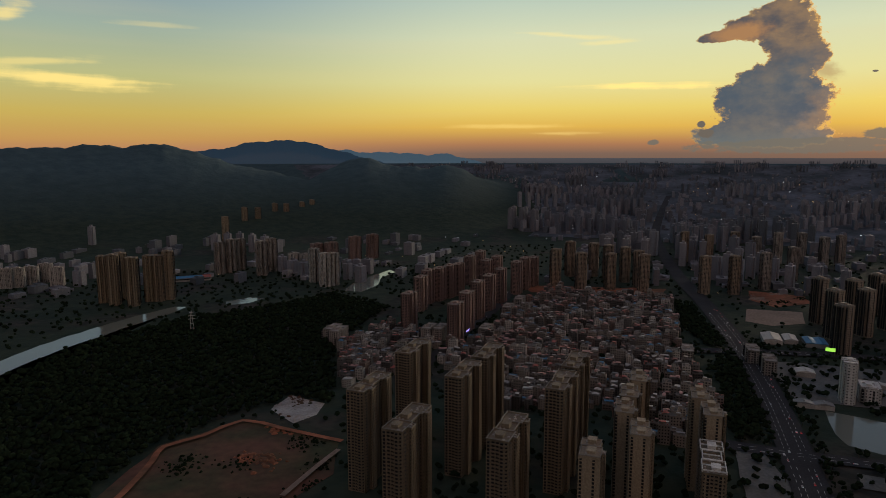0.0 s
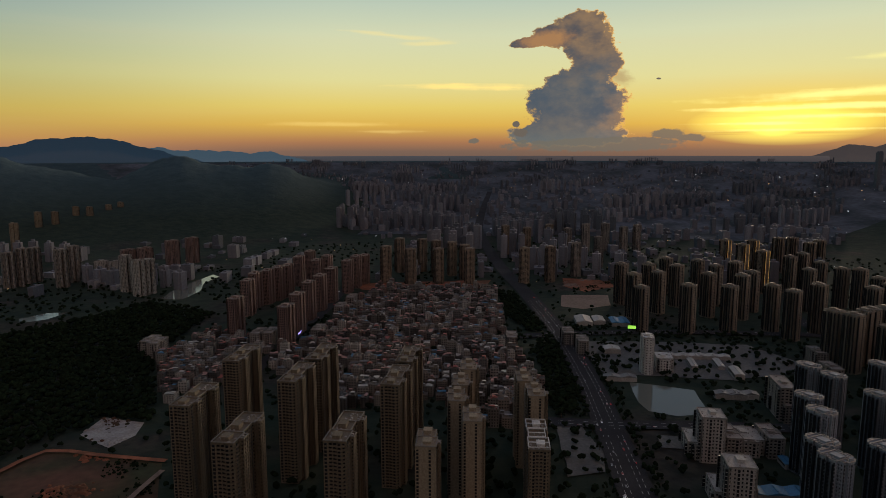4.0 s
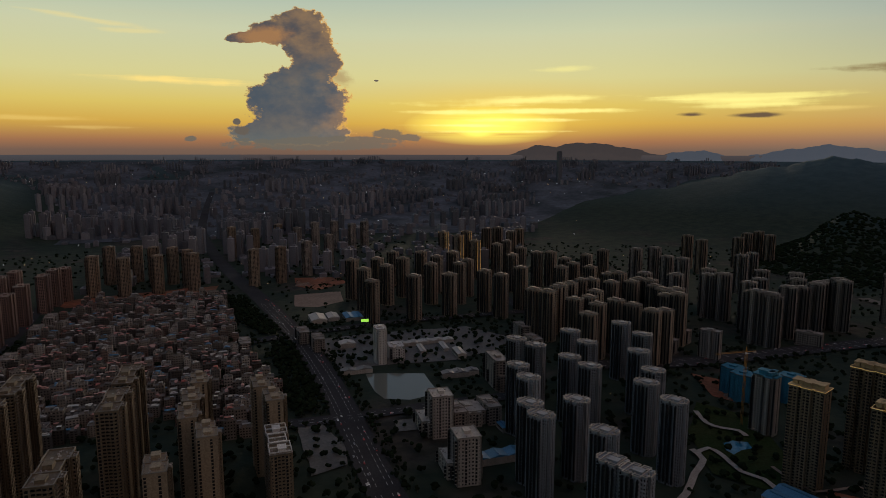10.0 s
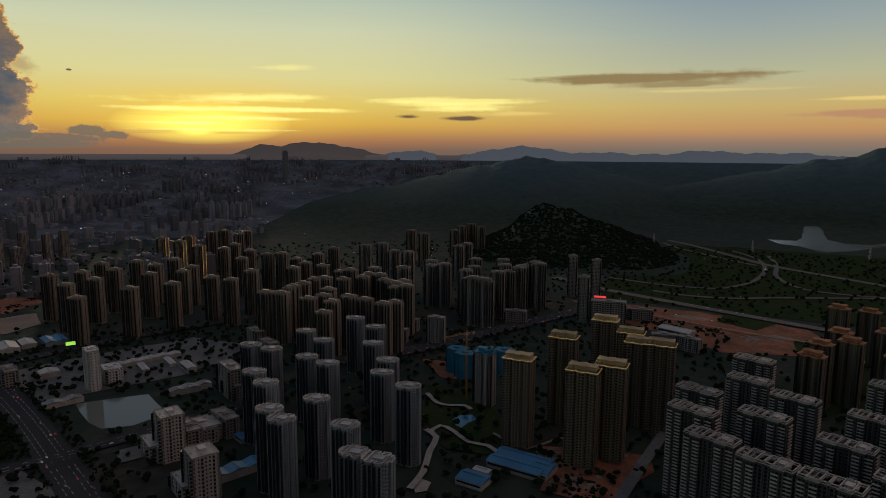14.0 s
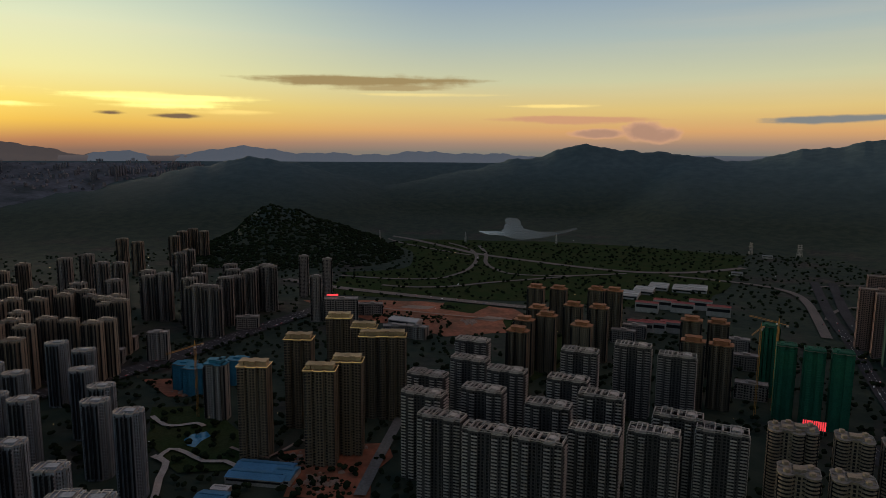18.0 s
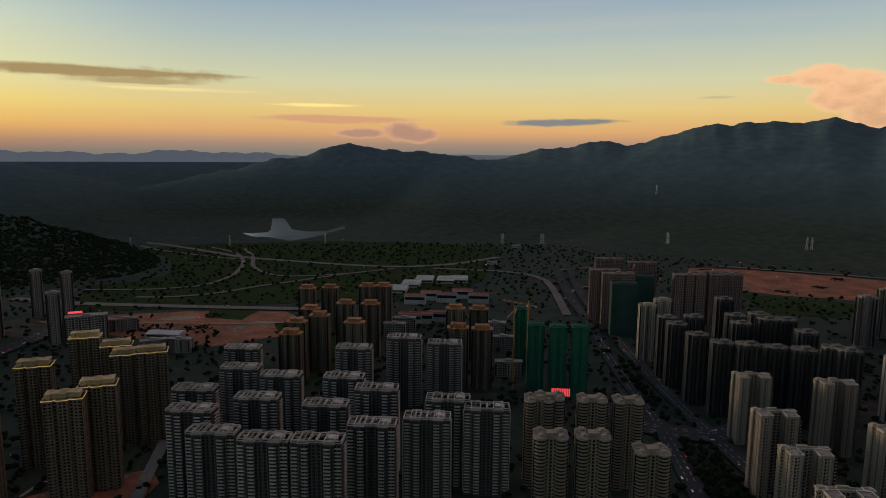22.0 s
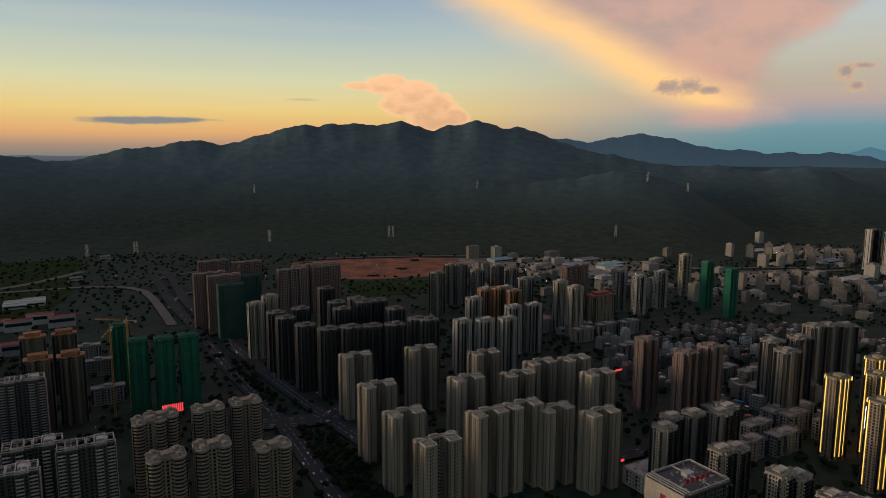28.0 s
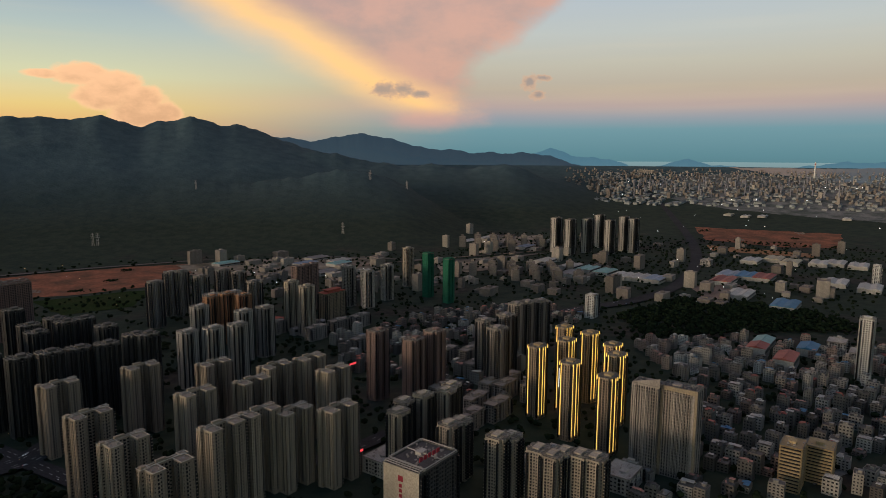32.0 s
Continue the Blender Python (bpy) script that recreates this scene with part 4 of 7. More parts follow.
def tower(name, label, rects, floors, fh, wall, sill=1.3, bay=3.6, pier=0.9, trim=None, balconies=(), ends=(), crown="box", strips=None, cap=None, group="", lit=0, rim=False, rounds=(), coping=None, glow=None):
    """A housing tower. rects: (x0, y0, x1, y1) of its wings; balconies: (rect, side, from, to) in fractions of that side; ends: blank sides (rect, side)."""
    root = new(name)
    tagged(root, label, "tower", group)
    top = floors * fh
    core, frame_b, bal, roof, hut, cap_b, clutter = (Bx() for _ in range(7))
    rs_top = random.Random(label)
    for i, (x0, y0, x1, y1) in enumerate(rects):
        o = 0.02 * i
        core.box(x0 + 1.5, y0 + 1.5, 0, x1 - 1.5, y1 - 1.5, top - 0.3 + o)
        for k in range(floors + 1):
            z = k * fh + o
            frame_b.box(x0 + o, y0 + o, z - (0.35 if k else 0), x1 - o, y1 - o, z + sill - 0.35)
        for ax in (0, 1):
            ln = (x1 - x0) if ax == 0 else (y1 - y0)
            n = max(1, round(ln / bay))
            for j in range(n + 1):
                for far in (0, 1):
                    pw = min(pier * (1.3 if j in (0, n) else (0.7, 1.35, 0.7, 1.0)[min(j, n - j) % 4]), 0.72 * ln / n)
                    s = j * ln / n
                    out = 0.12 if j in (0, n) or min(j, n - j) % 4 == 1 else -0.12
                    a, b2 = max(s - pw / 2, 0) - 0.12, min(s + pw / 2, ln) + 0.12
                    if ax == 0:
                        yy = (y0 - out, y0 + 0.85) if far == 0 else (y1 - 0.85, y1 + out)
                        frame_b.box(x0 + a, yy[0], 0, x0 + b2, yy[1], top + 0.9)
                    else:
                        xx = (x0 - out, x0 + 0.85) if far == 0 else (x1 - 0.85, x1 + out)
                        frame_b.box(xx[0], y0 + a, 0, xx[1], y0 + b2, top + 0.9)
                if sill < 2 and bay < 10 and n >= 3 and j % 3 == 1:
                    # a balcony column: proud dark glass stands in for a shaded recess, with thin slab edges
                    c0, c1 = j * ln / n + 0.22 * ln / n, (j + 1) * ln / n - 0.22 * ln / n
                    for far in (0, 1):
                        if ax == 0:
                            ya = (y0 - 0.22, y0 + 1.6) if far == 0 else (y1 - 1.6, y1 + 0.22)
                            core.box(x0 + c0, ya[0], 3, x0 + c1, ya[1], top - 1.0)
                            for k in range(1, floors):
                                frame_b.box(x0 + c0 + 0.05, ya[0] - 0.45 * (1 - far), k * fh - 0.16, x0 + c1 - 0.05, ya[1] + 0.45 * far, k * fh + 0.62)
                        else:
                            xa = (x0 - 0.22, x0 + 1.6) if far == 0 else (x1 - 1.6, x1 + 0.22)
                            core.box(xa[0], y0 + c0, 3, xa[1], y0 + c1, top - 1.0)
                            for k in range(1, floors):
                                frame_b.box(xa[0] - 0.45 * (1 - far), y0 + c0 + 0.05, k * fh - 0.16, xa[1] + 0.45 * far, y0 + c1 - 0.05, k * fh + 0.62)
        roof.box(x0 + 0.3, y0 + 0.3, top + o, x1 - 0.3, y1 - 0.3, top + 0.35 + o)
        for bx in ((x0, y0, x1, y0 + 0.3), (x0, y1 - 0.3, x1, y1), (x0, y0, x0 + 0.3, y1), (x1 - 0.3, y0, x1, y1)):
            frame_b.box(bx[0], bx[1], top + o, bx[2], bx[3], top + 1.5 + o)
        w, d = x1 - x0, y1 - y0
        cx, cy = (x0 + x1) / 2, (y0 + y1) / 2
        if (crown == "box" and i < 2) or (crown == "frame" and i % 2 == 0):
            hw, hd, hz = min(w * 0.26, 4.2), min(d * 0.26, 3.2), rs_top.uniform(2.8, 4.4)
            hx, hy = cx + rs_top.uniform(-0.12, 0.12) * w, cy + rs_top.uniform(-0.1, 0.1) * d
            hut.box(hx - hw, hy - hd, top + 0.3, hx + hw, hy + hd, top + hz).box(hx - hw - 0.3, hy - hd - 0.3, top + hz, hx + hw + 0.3, hy + hd + 0.3, top + hz + 0.3)
        for _ in range(int(w * d / 45) + 2):
            tx, ty, tw = rs_top.uniform(x0 + 1.5, x1 - 1.5), rs_top.uniform(y0 + 1.5, y1 - 1.5), rs_top.uniform(0.5, 1.3)
            clutter.box(tx - tw, ty - tw * 0.7, top + 0.3, tx + tw, ty + tw * 0.7, top + rs_top.uniform(1.0, 2.4))
        for bx in ((x0 - 0.35, y0 - 0.35, x1 + 0.35, y0 + 0.35), (x0 - 0.35, y1 - 0.35, x1 + 0.35, y1 + 0.35), (x0 - 0.35, y0 + 0.36, x0 + 0.35, y1 - 0.36), (x1 - 0.35, y0 + 0.36, x1 + 0.35, y1 - 0.36)):
            cap_b.box(bx[0], bx[1], top + 1.52 + o, bx[2], bx[3], top + 1.95 + o)
        if crown == "hip":
            hut.hip(x0 - 0.8, y0 - 0.8, x1 + 0.8, y1 + 0.8, top + 1.5, top + 1.5 + min(w, d) * 0.28, min(w, d) * 0.42)
        if crown == "frame":
            for bx in ((x0, y0, x1, y0 + 0.7), (x0, y1 - 0.7, x1, y1), (x0, y0, x0 + 0.7, y1), (x1 - 0.7, y0, x1, y1), (cx - 0.35, y0, cx + 0.35, y1)):
                hut.box(bx[0], bx[1], top + 3.0, bx[2], bx[3], top + 3.8)
            for px in (x0, x1 - 0.7):
                for py in (y0, y1 - 0.7):
                    hut.box(px, py, top + 0.3, px + 0.7, py + 0.7, top + 3.0)
        if crown == "mansard":
            hut.box(x0 - 0.9, y0 - 0.9, top + 1.5, x1 + 0.9, y1 + 0.9, top + 2.3)
            hut.box(x0 + w * 0.2, y0 + d * 0.2, top + 2.3, x1 - w * 0.2, y1 - d * 0.2, top + 6.5)
            hut.box(x0 + w * 0.14, y0 + d * 0.14, top + 6.5, x1 - w * 0.14, y1 - d * 0.14, top + 7.2)
    for i, side_no, a, b2 in balconies:
        x0, y0, x1, y1 = rects[i]
        dp = 1.3
        for k in range(1, floors):
            z = k * fh - 0.2
            if side_no == 0:
                bal.box(x0 + (x1 - x0) * a, y0 - dp, z, x0 + (x1 - x0) * b2, y0 - 0.05, z + 1.0)
            elif side_no == 2:
                bal.box(x0 + (x1 - x0) * a, y1 + 0.05, z, x0 + (x1 - x0) * b2, y1 + dp, z + 1.0)
            elif side_no == 1:
                bal.box(x1 + 0.05, y0 + (y1 - y0) * a, z, x1 + dp, y0 + (y1 - y0) * b2, z + 1.0)
            else:
                bal.box(x0 - dp, y0 + (y1 - y0) * a, z, x0 - 0.05, y0 + (y1 - y0) * b2, z + 1.0)
    for i, side_no in ends:
        x0, y0, x1, y1 = rects[i]
        bx = ((x0 + 1, y0 - 0.2, x1 - 1, y0 + 0.5), (x1 - 0.5, y0 + 1, x1 + 0.2, y1 - 1), (x0 + 1, y1 - 0.5, x1 - 1, y1 + 0.2), (x0 - 0.2, y0 + 1, x0 + 0.5, y1 - 1))[side_no]
        if trim and not balconies:
            part("end_wall", Bx().box(bx[0], bx[1], 0, bx[2], bx[3], top + 1.2), trim, root, "pale blank end wall")
        else:
            frame_b.box(bx[0], bx[1], 0, bx[2], bx[3], top + 1.2)
    if lit:
        rs = random.Random(floors)
        for _ in range(lit):
            x0, y0, x1, y1 = rects[rs.randrange(len(rects))]
            k, q = rs.randrange(2, floors), rs.choice((0, 1, 2, 3))
            z, a = k * fh + sill - 0.3, rs.uniform(0.15, 0.85)
            cx, cy = ((x0 + (x1 - x0) * a, y0 + 0.7) if q == 0 else (x0 + (x1 - x0) * a, y1 - 0.7) if q == 1 else (x0 + 0.7, y0 + (y1 - y0) * a) if q == 2 else (x1 - 0.7, y0 + (y1 - y0) * a))
            part("lit_window", Bx().box(cx - (0.9 if q < 2 else 0.15), cy - (0.15 if q < 2 else 0.9), z, cx + (0.9 if q < 2 else 0.15), cy + (0.15 if q < 2 else 0.9), z + 1.5), LED_WINDOW, root, "window lit from inside")
    if rim:
        for i, (x0, y0, x1, y1) in enumerate(rects):
            for bx in ((x0 - 1.1, y0 - 1.1, x1 + 1.1, y0 - 0.9), (x0 - 1.1, y1 + 0.9, x1 + 1.1, y1 + 1.1), (x0 - 1.1, y0 - 0.85, x0 - 0.9, y1 + 0.85), (x1 + 0.9, y0 - 0.85, x1 + 1.1, y1 + 0.85)):
                part("crown_light", Bx().box(bx[0], bx[1], top + 1.5 + 0.1 * i, bx[2], bx[3], top + 2.0 + 0.1 * i), LED_GOLD if strips else LED_CROWN, root, "warm light under the roof edge")
    for cx, cy, rd in rounds:
        ring = [(cx + rd * math.cos(q * 0.524), cy + rd * math.sin(q * 0.524)) for q in range(12)]
        inner = [(cx + (rd - 1.0) * math.cos(q * 0.524), cy + (rd - 1.0) * math.sin(q * 0.524)) for q in range(12)]
        core.prism(inner, 0, top)
        for k in range(floors + 1):
            frame_b.prism(ring, k * fh - 0.33 if k else 0, k * fh + 0.95)
        cap_b.prism([(cx + (rd + 0.5) * math.cos(q * 0.524), cy + (rd + 0.5) * math.sin(q * 0.524)) for q in range(12)], top + 1.0, top + 1.5)
        hut.prism([(cx + rd * 0.4 * math.cos(q * 0.524), cy + rd * 0.4 * math.sin(q * 0.524)) for q in range(12)], top + 1.5, top + 4.0)
    part("glazing", core, GLASS, root, "dark glass behind the facade frame, and balcony columns darkened for shade")
    part("facade", frame_b, wall, root)
    if balconies:
        part("balcony", bal, trim or wall, root)["kind"] = "stuff"
    part("roof", roof, ROOF_GREY, root)
    part("cornice", cap_b, coping or CORNICE, root, "coping along the roof edge")
    part("roof_unit", clutter, GREY, root, "tanks and cooling units on the roof")["kind"] = "stuff"
    if hut.v:
        part("roof_house", hut, cap or wall, root)
    if strips:
        hs = 0.2 if glow else 0.38
        for x, y in strips:
            part("light_strip", Bx().box(x - hs, y - hs, 6, x + hs, y + hs, top + 1.6), glow or LED_GOLD, root, "glowing gold light strip")
    return root


def put(kind, places):
    """Sets towers of one kind on the ground: x, y and the azimuth of the long side."""
    for x, y, turn in places:
        r = math.hypot(x, y)
        rs = random.Random(int(x * 13 + y * 7))
        s = shrink(r)
        m = pose(x, y, ground_z(r), 0, 0, 90 - turn) @ Matrix.Diagonal((s, s, s * rs.uniform(0.96, 1.04), 1))
        if kind not in MADE:
            MADE[kind] = KINDS[kind]()
            MADE[kind].matrix_basis = m
        else:
            keep = MADE[kind].scale.copy()
            MADE[kind].scale = (1, 1, 1)
            copy_thing(MADE[kind], m)
            MADE[kind].scale = keep
        TAKEN.append((x, y, 26 * s))


TAKEN = []


def kind(name):
    def take(fn):
        KINDS[name] = fn
        return fn
    return take


def simple(name, *args, **kw):
    KINDS[name] = lambda: tower(*args, **kw)


SLAB = [(-29, -9, -9, 9), (-8.7, -7, 9, 8), (9.3, -9, 29, 9), (-20, -13, -12, -9.3), (12, -13, 20, -9.3)]
POINT = [(-13, -6, 13, 7), (-9, -12, -2, 12), (2, -11.6, 9, 11.6)]
ROWS = [(-20, 4, -13, 10), (-12.7, 5, 12.7, 8.5), (13, 4, 20, 10), (-17, -8.5, -6.5, 4.8), (6.5, -8.5, 17, 4.8)]
simple("brown_slab", "apartment_tower", "tall brown slab tower with a grid of balconies", SLAB, 33, 3.06, BROWN, 0.95, 3.4, 0.6, balconies=[(0, 1, .1, .9), (2, 3, .1, .9), (0, 0, .1, .4), (2, 0, .6, .9), (1, 2, .1, .9), (0, 3, .1, .45), (2, 1, .5, .9)])
simple("beige_tower", "apartment_tower", "tall beige tower with a blank end wall", [(-16, -8, 2, 8), (2.3, -6, 16, 9), (-10, -11, -4, -8.2)], 31, 3.05, BEIGE, 1.3, 3.2, 0.9, ends=[(0, 3), (1, 1)], balconies=[(0, 0, .5, .9), (1, 2, .1, .9)])
simple("lit_slab", "apartment_tower", "brown corner tower with lit windows and white roof", SLAB[:3], 26, 3.05, BROWN, 1.2, 3.0, 0.8, crown="frame", cap=WHITE, lit=40, balconies=[(2, 0, .1, .9)])
simple("red_tower", "apartment_tower", "red-brown apartment tower in a long row", [(-17, -8, 17, 8), (-12, -11, -4, -8.2), (4, -11, 12, -8.2), (-12, 8.2, -4, 11), (4, 8.2, 12, 11)], 24, 3.0, RED_BROWN, 1.1, 3.4, 0.8)
simple("mid_tower", "apartment_tower", "dusky brown apartment tower far across the city", POINT, 29, 3.0, TAN, 1.15, 3.6, 0.9)
simple("grey_tower", "apartment_tower", "grey apartment tower in a dense group", POINT, 29, 3.0, GREY, 1.1, 3.6, 0.75)
simple("river_tower", "apartment_tower", "pale brown tower beyond the river", [(-11, -8, 11, 8), (-7, -11, -2, 11), (2, -10.6, 7, 10.6)], 34, 3.05, BEIGE, 1.3, 3.2, 1.0)
simple("pale_block", "apartment_block", "pale low apartment block", [(-15, -7, 15, 7), (-4, -9, 4, 9)], 15, 3.0, PALE, 1.4, 3.4, 1.2)
simple("white_grid_tower", "apartment_tower", "white apartment tower with gridded balconies", POINT, 27, 3.0, PALE, 1.1, 3.2, 0.7, trim=WHITE, balconies=[(0, 0, .05, .3), (0, 0, .7, .95), (0, 2, .05, .3), (0, 2, .7, .95)])
simple("row_tower", "apartment_tower", "brown-grey tower standing in a row", [(-12, -7, 12, 7), (-8, -11, -1.5, 11), (1.5, -10.6, 8, 10.6)], 28, 3.0, ROW, 1.15, 3.2, 0.8)
simple("gold_outline_tower", "apartment_tower", "dark tower outlined with gold light strips", [(-12, -7, 12, 7), (-8, -11, 8, 11)], 31, 3.0, TAN, 1.4, 3.2, 1.2, glow=LED_DIM, strips=[(-12.6, -7.6), (12.6, -7.6), (-12.6, 7.6), (12.6, 7.6), (-8.6, -11.6), (8.6, -11.6)])
simple("slim_tower", "apartment_tower", "slim grey tower beside the wooded hill", [(-10, -7, 10, 7), (-6, -9, 6, 9)], 30, 3.0, GREY, 1.2, 3.2, 0.9)
simple("white_tower", "apartment_tower", "blue-white tiled tower with stepped wings", [(-11, -7, 11, 7), (-13, -4, -11.2, 4), (-7, -10, -1, 10), (1.5, -9.6, 7, 9.6), (11.2, -3.6, 13, 3.6)], 26, 3.05, BLUE_WHITE, 1.0, 2.9, 0.62, trim=BLUE_WHITE, coping=CORNICE_PALE, balconies=[(0, 0, .72, .98), (0, 2, .02, .25)])
simple("blue_net_tower", "unfinished_tower", "unfinished tower wrapped in blue net at the top", POINT[:2], 23, 3.0, PALE, 1.3, 3.2, 0.9, cap=NET_BLUE, crown="mansard")
simple("blue_net_low", "unfinished_block", "low building site wrapped in blue netting", [(-14, -9, 14, 9), (-6, -12, 6, 12)], 11, 3.1, NET_BLUE, 2.6, 4, 1.2)
simple("crown_tower", "apartment_tower", "yellow-brown tower with a lit golden crown", [(-15, -7, 15, 7), (-15.5, -9.5, -8, 9), (-4, -10, 4, 10), (8, -9.5, 15.5, 9)], 33, 3.1, BROWN, 0.9, 3.2, 0.55, crown="mansard", cap=YELLOW, rim=True, balconies=[(1, 0, .1, .9), (3, 0, .1, .9), (1, 2, .1, .9), (3, 2, .1, .9)])
simple("office_block", "office_block", "dark office block with a red roof sign", [(-32, -11, 32, 11), (-12, -13, 12, 13)], 11, 4.0, GREY, 1.6, 5, 0.8)
simple("balcony_slab", "apartment_slab", "dark slab tower with white balcony bands and open roof frames", [(-21, -8, -0.2, 8), (0.2, -7.5, 21, 8.5), (-15, -10, -6, 10), (6, -10, 15, 10.4)], 28, 3.05, DARK, 0.7, 3.4, 0.5, trim=BAND_WHITE, crown="frame", cap=BAND_WHITE, coping=CORNICE_PALE, balconies=[(0, 0, .02, .28), (1, 0, .72, .98), (2, 0, .05, .62), (3, 0, .38, .95), (2, 2, .38, .95), (3, 2, .05, .62), (0, 3, .1, .6), (1, 1, .3, .9), (0, 2, .02, .28), (1, 2, .72, .98)])
simple("tile_roof_tower", "apartment_tower", "brown tower with orange tiled roof tops", [(-14, -7, 14, 7), (-9, -10, -2, 10), (2, -9.6, 9, 9.6)], 28, 3.0, BROWN, 1.3, 3.3, 1.0, crown="mansard", cap=TILE_BROWN)
simple("green_net_tower", "unfinished_tower", "unfinished tower wrapped in green safety net", [(-11, -8, 11, 8), (-8, -10, -2, 10), (2, -9.5, 8, 9.5)], 31, 3.05, NET_GREEN, 2.75, 5, 1.2, crown="frame", cap=NET_GREEN)
simple("dark_net_tower", "unfinished_tower", "unfinished tower wrapped in dark net", [(-22, -9, 22, 9), (-14, -12, 14, 12)], 31, 3.05, NET_DARK, 2.75, 5, 1.2, crown="frame", cap=NET_DARK)
simple("brick_tower", "apartment_tower", "red-brown brick tower beside the avenue", SLAB[:3], 33, 3.05, RED_BROWN, 1.2, 3.3, 0.9, balconies=[(0, 0, .1, .9), (2, 0, .1, .9)], trim=BEIGE)
simple("cream_fin_tower", "apartment_tower", "cream tower with full height fins", POINT, 30, 3.05, CREAM, 0.8, 3.0, 1.0)
simple("round_tower", "apartment_tower", "cream tower with rounded balconies", [(-14, -6, 14, 6), (-5, -8, 5, 8)], 29, 3.05, BEIGE, 1.2, 3.2, 0.7, rounds=[(-8.5, 6.5, 5.5), (8.5, 6.5, 5.5), (-8.5, -6.5, 5.5), (8.5, -6.5, 5.5)])
simple("dark_line_tower", "apartment_tower", "dark tower with pale vertical lines", POINT, 30, 3.05, DARK, 1.2, 3.4, 0.5, trim=PALE, balconies=[(0, 0, .3, .7), (0, 2, .3, .7)])
simple("row_slab", "apartment_slab", "grey-beige slab tower with two front wings", ROWS, 26, 3.05, ROW, 1.15, 3.0, 0.9, coping=CORNICE_PALE)
simple("orange_tower", "apartment_tower", "orange-brown tiled apartment tower", POINT, 28, 3.0, ORANGE, 1.3, 3.2, 1.0)
simple("red_roof_block", "apartment_block", "wide block with a red roof deck", [(-26, -11, 26, 11)], 18, 3.0, BEIGE, 1.3, 3.2, 1.0, crown="mansard", cap=TILE_RED)
# yellow roof boxes: the gold light on the crown put into their colour
simple("gold_tower", "apartment_tower", "brown tower edged with gold light strips", [(-10, -8, 10, 8), (-12, -5, 12, 5), (-5, -10, 5, 10)], 29, 3.05, TAN, 1.2, 3.0, 0.8, cap=YELLOW, strips=[(-10.4, 0), (10.4, 0), (0, -10.5), (0, 10.5), (-5.4, 10.5), (5.4, 10.5), (-10.4, -8.4), (10.4, -8.4), (-10.4, 8.4), (10.4, 8.4), (-5.4, -10.5), (5.4, -10.5), (12.4, -5.4), (-12.4, -5.4)])
simple("fold_tower", "office_tower", "grey folded hotel tower with vertical ribs", [(-30, -11, 4, 11), (4.4, -2, 30, 18), (-31, -12, -26, 12), (26, -3, 31, 19)], 26, 3.4, GREY, 0.6, 2.6, 0.9)
simple("white_slim_tower", "apartment_tower", "slim white apartment tower among low houses", [(-11, -8, 11, 8), (-5, -10, 5, 10)], 30, 3.05, WHITE, 1.2, 3.2, 1.2)
simple("far_apartment", "apartment_tower", "dark tower with white corner panels", [(-21, -11, -7, 11), (-6.6, -10, 6.6, 10), (7, -11, 21, 11)], 37, 3.1, DARK, 1.0, 3.2, 0.6, ends=[(0, 2), (2, 1)], trim=PALE)
simple("mid_brown_tower", "apartment_tower", "red-brown tower with pale corner stripes", POINT, 29, 3.05, RED_BROWN, 1.1, 3.0, 1.1)
simple("cream_block", "apartment_tower", "cream tower with stepped balconies and roof huts", [(-10, -7, 10, 7), (-6, -10, -1, 9), (2, -9.6, 7, 9.6)], 20, 3.05, CREAM, 1.1, 2.8, 0.8, trim=CREAM, balconies=[(0, 0, .72, .98), (1, 0, .1, .9), (2, 0, .1, .9)])
simple("yellow_block", "office_block", "yellow tiled block with banded windows", [(-13, -10, 13, 10)], 13, 3.4, YELLOW, 1.6, 26, 1.5)
simple("yellow_block2", "office_block", "yellow-grey block with wide window bands", [(-12, -12, 12, 12)], 11, 3.4, YELLOW, 1.6, 24, 1.5)
simple("white_block", "office_block", "white block with dark windows", [(-12, -9, 12, 9)], 14, 3.4, WHITE, 1.5, 4, 1.4)
simple("sign_block", "office_block", "broad office block with an open roof frame", [(-26, -20, 20, 20), (20.3, -19, 27, 19.5)], 16, 3.8, DARK, 0.9, 4, 0.6, crown="frame", cap=PALE)
simple("hotel", "hotel", "white hotel slab with small windows", [(-13, -8, 13, 8), (-17, -5, -13.2, 5), (-4, -9, 6, 9.4)], 14, 3.9, WHITE, 2.0, 4.2, 2.0)
simple("grey_block", "office_block", "grey block with gridded windows", [(-24, -9, 24, 9)], 11, 3.6, GREY, 1.6, 4, 1.2)
simple("classic_block", "office_block", "pale office block with vertical piers", [(-14, -12, 14, 12)], 13, 3.8, PALE, 1.4, 3.6, 1.6)

put("brown_slab", [(-64, 617, 23), (-25, 731, 23), (29, 645, 23), (59, 708, 23), (59, 506, 23), (-23, 520, 23), (122, 609, 23), (150, 678, 23)])
put("beige_tower", [(121, 479, 20), (171, 562, 20), (187, 601, 20), (172, 519, 20), (211, 650, 20), (254, 600, 20), (247, 555, 20)])
put("lit_slab", [(222, 494, 20)])
put("red_tower", [(-47, 1171, 22), (-29, 1330, 22)])
put("red_tower", [(-14, 1398, 22), (11, 1426, 22), (34, 1455, 22), (55, 1485, 22), (35, 1085, 22), (58, 1167, 22), (84, 1257, 22), (112, 1328, 22), (142, 1394, 22)])
put("red_tower", [(87, 1601, 22), (117, 1662, 22), (123, 1525, 22), (150, 1561, 22), (216, 1541, 22), (241, 1578, 22), (189, 1488, 22)])
